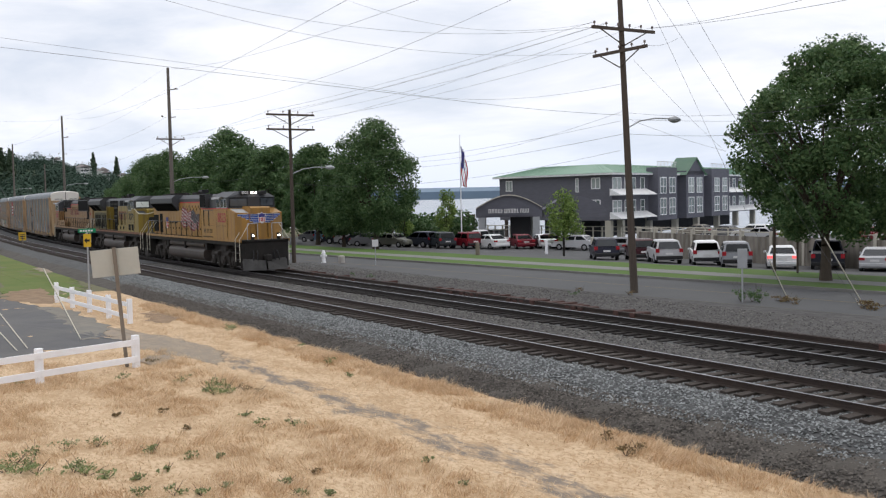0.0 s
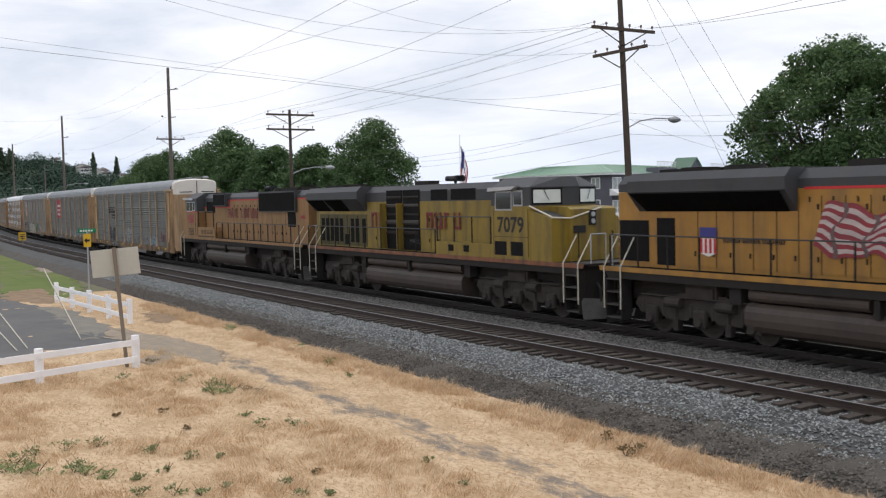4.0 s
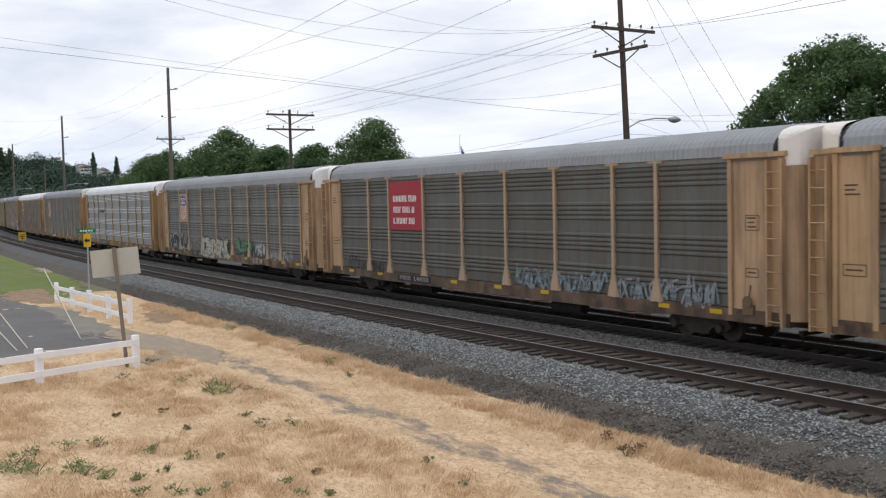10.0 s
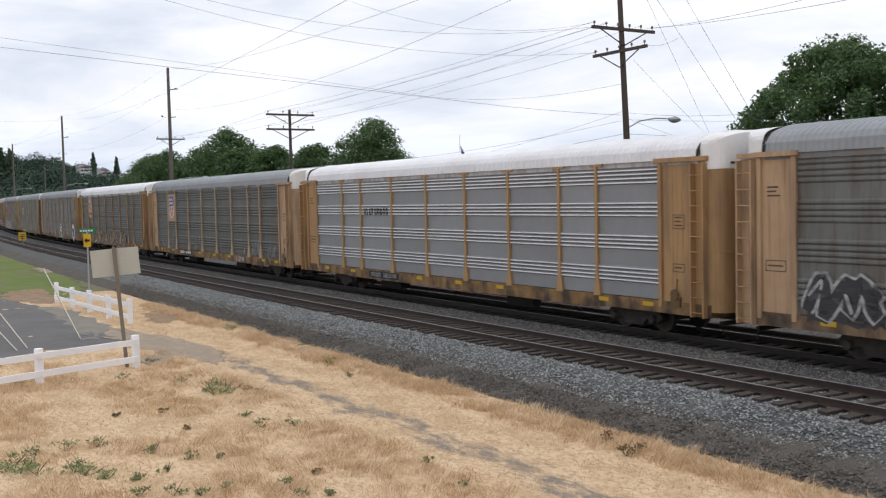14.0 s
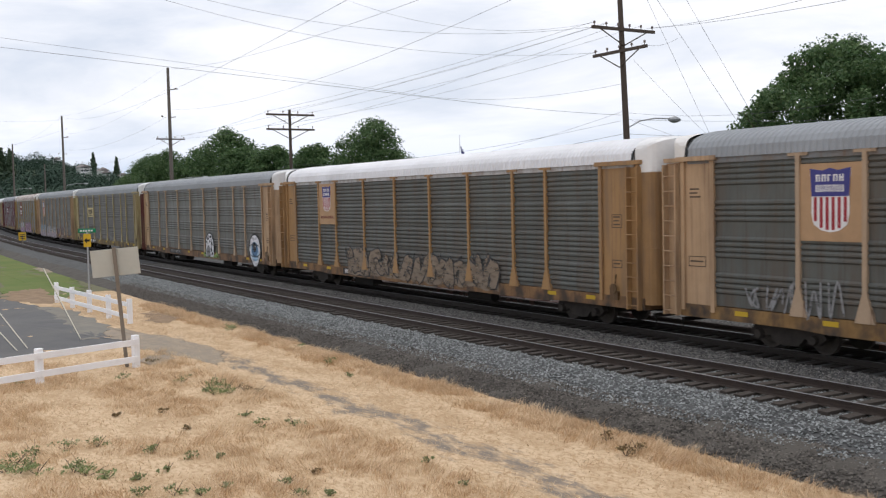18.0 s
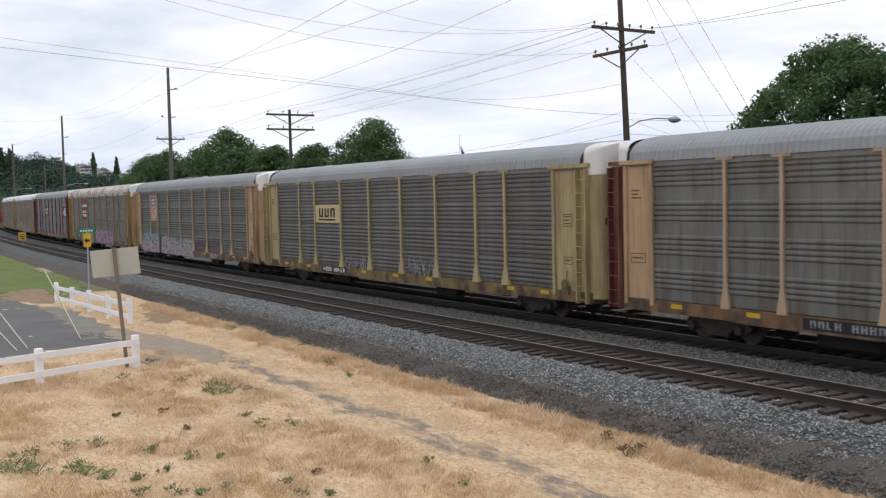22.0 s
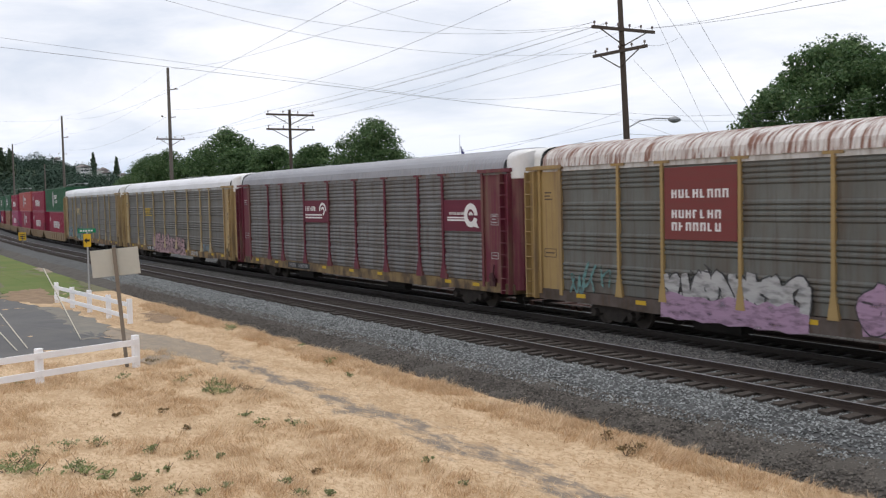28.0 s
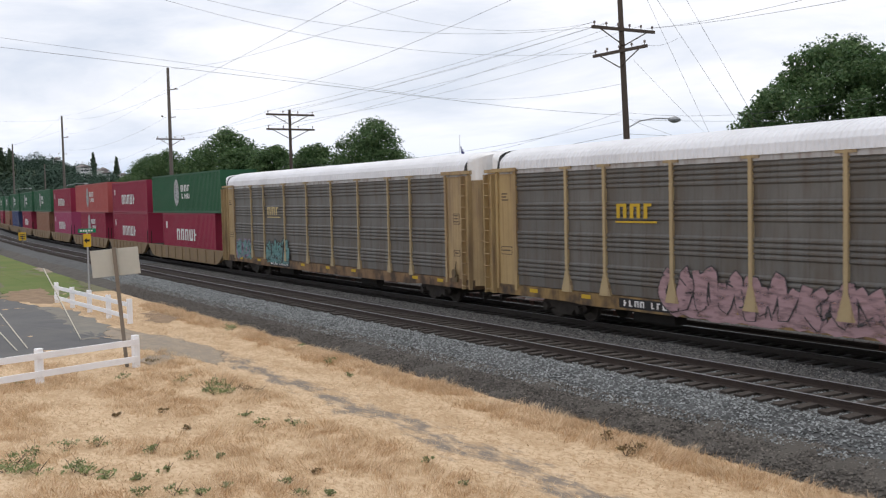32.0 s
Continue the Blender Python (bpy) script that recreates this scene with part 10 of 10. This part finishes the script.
stones("ballast_stones", 130000, (-2, -70, 15.0, 19.6), bed_z, 0.031, M["stone"], 3, "loose grey crushed ballast stones")
stones("track_stones", 44000, (-6, -75, 19.6, 21.05), bed_z, 0.03, M["stone_mid"], 6, "brown-grey oily stones between the tracks")
stones("dusty_stones", 60000, (-4, -60, 14.0, 15.4), bed_z, 0.028, M["stone_low"], 4, "brown dusty stones at the ballast foot")
stones("verge_stones", 42000, (-8, -70, 24.2, 31.0), lambda y: bed_z(min(y, 27.0)) if y < 26.5 else -0.485, 0.027, M["stone_mid"], 5, "scattered grey stones on the gravel verge")


def weed(at, s, seed, label="low green weed in the dry grass", mat="weed", tall=1.0):
    t = thing("weed", label, "weed", "weeds in the dry grass", at=Matrix.Translation((at[0], at[1], ground_z(*at) if at[1] < 20 else -0.5)))
    r = random.Random(seed)
    for k in range(5):
        bm = bmesh.new()
        a = r.uniform(0, 6.28)
        q = r.uniform(0.3, 1.0)
        rod(bm, (0, 0, -0.02), (math.cos(a) * s * q, math.sin(a) * s * q, s * tall * r.uniform(0.35, 0.9)), 0.006, 0.003, seg=4)
        part("stem", bm, M["bark"], t)
    blobs = [(math.cos(k * 2.4) * s * 0.55 * r.random(), math.sin(k * 2.4) * s * 0.8 * r.random(), s * tall * r.uniform(0.12, 0.6), s * 0.3, s * 0.35, s * tall * 0.16) for k in range(6)]
    part("leaves", leaf_cloud("leaves", M[mat], blobs, int((85 if mat != "weed_fresh" else 120) + 700 * max(0, s - 0.42)), 0.026 if s < 0.5 else 0.045, seed, 0.1), None, t)


WEEDS = [(-38.0, 13.6, 0.42), (-26.1, 8.9, 0.40), (-25.6, 8.95, 0.42), (-25.9, 8.6, 0.34), (-27.4, 8.3, 0.34), (-29.2, 7.1, 0.30), (-27.5, 12.9, 0.36), (-30.9, 13.5, 0.30), (-25.3, 12.5, 0.18), (-20.5, 8.75, 0.34), (-20.9, 8.1, 0.30), (-22.2, 8.2, 0.20),
         (-20.0, 5.4, 0.32), (-21.3, 4.6, 0.32), (-21.4, 4.0, 0.36), (-21.4, 3.4, 0.34), (-20.7, 2.9, 0.45), (-19.6, 4.0, 0.42), (-20.2, 3.1, 0.40), (-18.3, 4.65, 0.24), (-18.5, 5.25, 0.20), (-19.1, 5.9, 0.22), (-18.8, 6.4, 0.16), (-16.9, 4.9, 0.34), (-15.6, 6.7, 0.24), (-16.4, 6.8, 0.20),
         (-15.3, 7.1, 0.16), (-16.8, 5.8, 0.16), (-16.0, 9.5, 0.16), (-14.4, 9.3, 0.15), (-30.3, 4.4, 0.26), (-17.3, 4.4, 0.24), (-16.6, 5.3, 0.22)]
for k, (x, y, s) in enumerate(WEEDS):
    weed((x, y), s, 60 + k)
for k, (x, y, s) in enumerate(((-37.6, 13.4, 0.42), (-25.21, 8.49, 0.4), (-25.2, 8.88, 0.34), (-25.7, 8.45, 0.3), (-19.18, 3.96, 0.4), (-19.61, 3.8, 0.36), (-18.8, 4.19, 0.3), (-20.06, 2.9, 0.4), (-19.86, 3.17, 0.42), (-20.32, 2.67, 0.4))):
    weed((x, y), s, 150 + k, "fresh green weed clump in the dry grass", "weed_fresh", 0.8)
for k, (x, y, s) in enumerate(((-25.1, 9.3, 0.34), (-24.7, 9.5, 0.26), (-15.2, 13.3, 0.34), (-14.1, 12.8, 0.34), (-14.2, 13.2, 0.26), (-23.8, 6.7, 0.2), (-24.2, 5.7, 0.18), (-16.7, 7.5, 0.18), (-31.4, 8.6, 0.3), (-21.6, 6.6, 0.16))):
    weed((x, y), s, 95 + k, "brown withered weed in the dry grass", "withered")
for k, (x, y) in enumerate(((-29.1, 33.05), (-28.25, 33.2), (-28.7, 33.3))):
    weed((x, y), 0.5, 120 + k, "tall dark roadside weed beside the sign post", "leaf", 2.1)
for k, (x, y, s) in enumerate(((-36.0, 29.6, 0.42), (-53, 27.8, 0.42), (-55, 27.6, 0.42))):
    weed((x, y), s, 110 + k, "dark green roadside weed in the gravel verge", "leaf")
for k, (x, y, s) in enumerate(((-27.6, 34.2, 0.5), (-26.9, 33.8, 0.45), (-28.3, 34.3, 0.4), (-24.2, 34.6, 0.55), (-23.7, 34.4, 0.5), (-37.5, 31.2, 0.4), (-34.4, 31.6, 0.35))):
    weed((x, y), s, 130 + k, "reddish-brown withered plant on the gravel verge", "withered")


# ---- white fences ----
def fence(label, a, b, spans, h, extra=0):
    t = thing("white_fence", label, "fence", "white timber fences")
    a, b = Vector(a), Vector(b)
    d = (b - a)
    ang = math.atan2(d.y, d.x)
    n = Vector((-d.y, d.x, 0)).normalized()
    if n.x < 0:
        n = -n
    for i in range(spans + 1):
        p = a + d * i / spans
        bm = bmesh.new()
        box(bm, -0.095, 0.095, -0.095, 0.095, -0.2, h, bevel=0.012)
        part("fence_post", bm, M["white_paint"], t, at=Matrix.Translation((p.x, p.y, ground_z(p.x, p.y))) @ Matrix.Rotation(ang + 0.04 * math.sin(i * 3), 4, "Z"))
    for i in range(spans):
        p, q = a + d * i / spans, a + d * (i + 1) / spans
        for z in (h - 0.30, h - 0.82):
            bm = bmesh.new()
            zz = (ground_z(p.x, p.y) + ground_z(q.x, q.y)) / 2 + z
            box(bm, -d.length / spans / 2, d.length / spans / 2, -0.02, 0.02, 0.0, 0.19, bevel=0.006)
            m = (p + q) / 2 + n * 0.118
            part("fence_rail", bm, M["white_paint"], t, at=Matrix.Translation((m.x, m.y, zz)) @ Matrix.Rotation(ang, 4, "Z"))


fence("white painted timber rail fence beside the dry grass", (-30.9, 7.95, 0), (-29.0, 2.0, 0), 2, 1.0)
fence("white painted timber rail fence by the asphalt lot", (-42.5, 10.75, 0), (-54.4, 10.05, 0), 4, 1.05)


# ---- old ties and rails lying beside the main track ----
def build_spares():
    t = thing("spare_rails", "rusty spare rails lying beside the main track", "rail", kind="structure")
    for dy, z in ((1.95, -0.02), (2.12, -0.03)):
        me = swept("spare_rail", [(a, b + z) for a, b in RAIL_PROFILE], YM + dy, -66, 20, M["rail"])
        part("spare_rail", me, None, t)
    bm = bmesh.new()
    box(bm, -0.115, 0.115, -0.42, 0.42, -0.3, -0.02)
    short = mesh_of("old_tie", bm, M["tie_red"])
    r = random.Random(31)
    x = -64.0
    while x < 2:
        if -41 < x < -29 or r.random() < 0.25:
            solo("old_tie", short, None, "short reddish old timber tie end", "railway tie", group="old ties beside the main track").matrix_basis = Matrix.Translation((x, YM + 2.35 + r.uniform(-.1, .1), r.uniform(-.08, 0.02))) @ Matrix.Rotation(r.uniform(-.15, .15), 4, "Z")
        x += r.uniform(0.34, 0.5)


M["tie_red"] = surface("reddish_old_timber", (0.11, 0.055, 0.045), (0.06, 0.04, 0.035), 3, 0.9, fine=18, bump=0.5)
build_spares()


def motions():
    """The train runs by from the bend towards the camera's right."""
    for t, c, m in MOVERS:
        walk(t, [(s, on_track(c, s) @ m) for s in range(0, 33)])


motions()
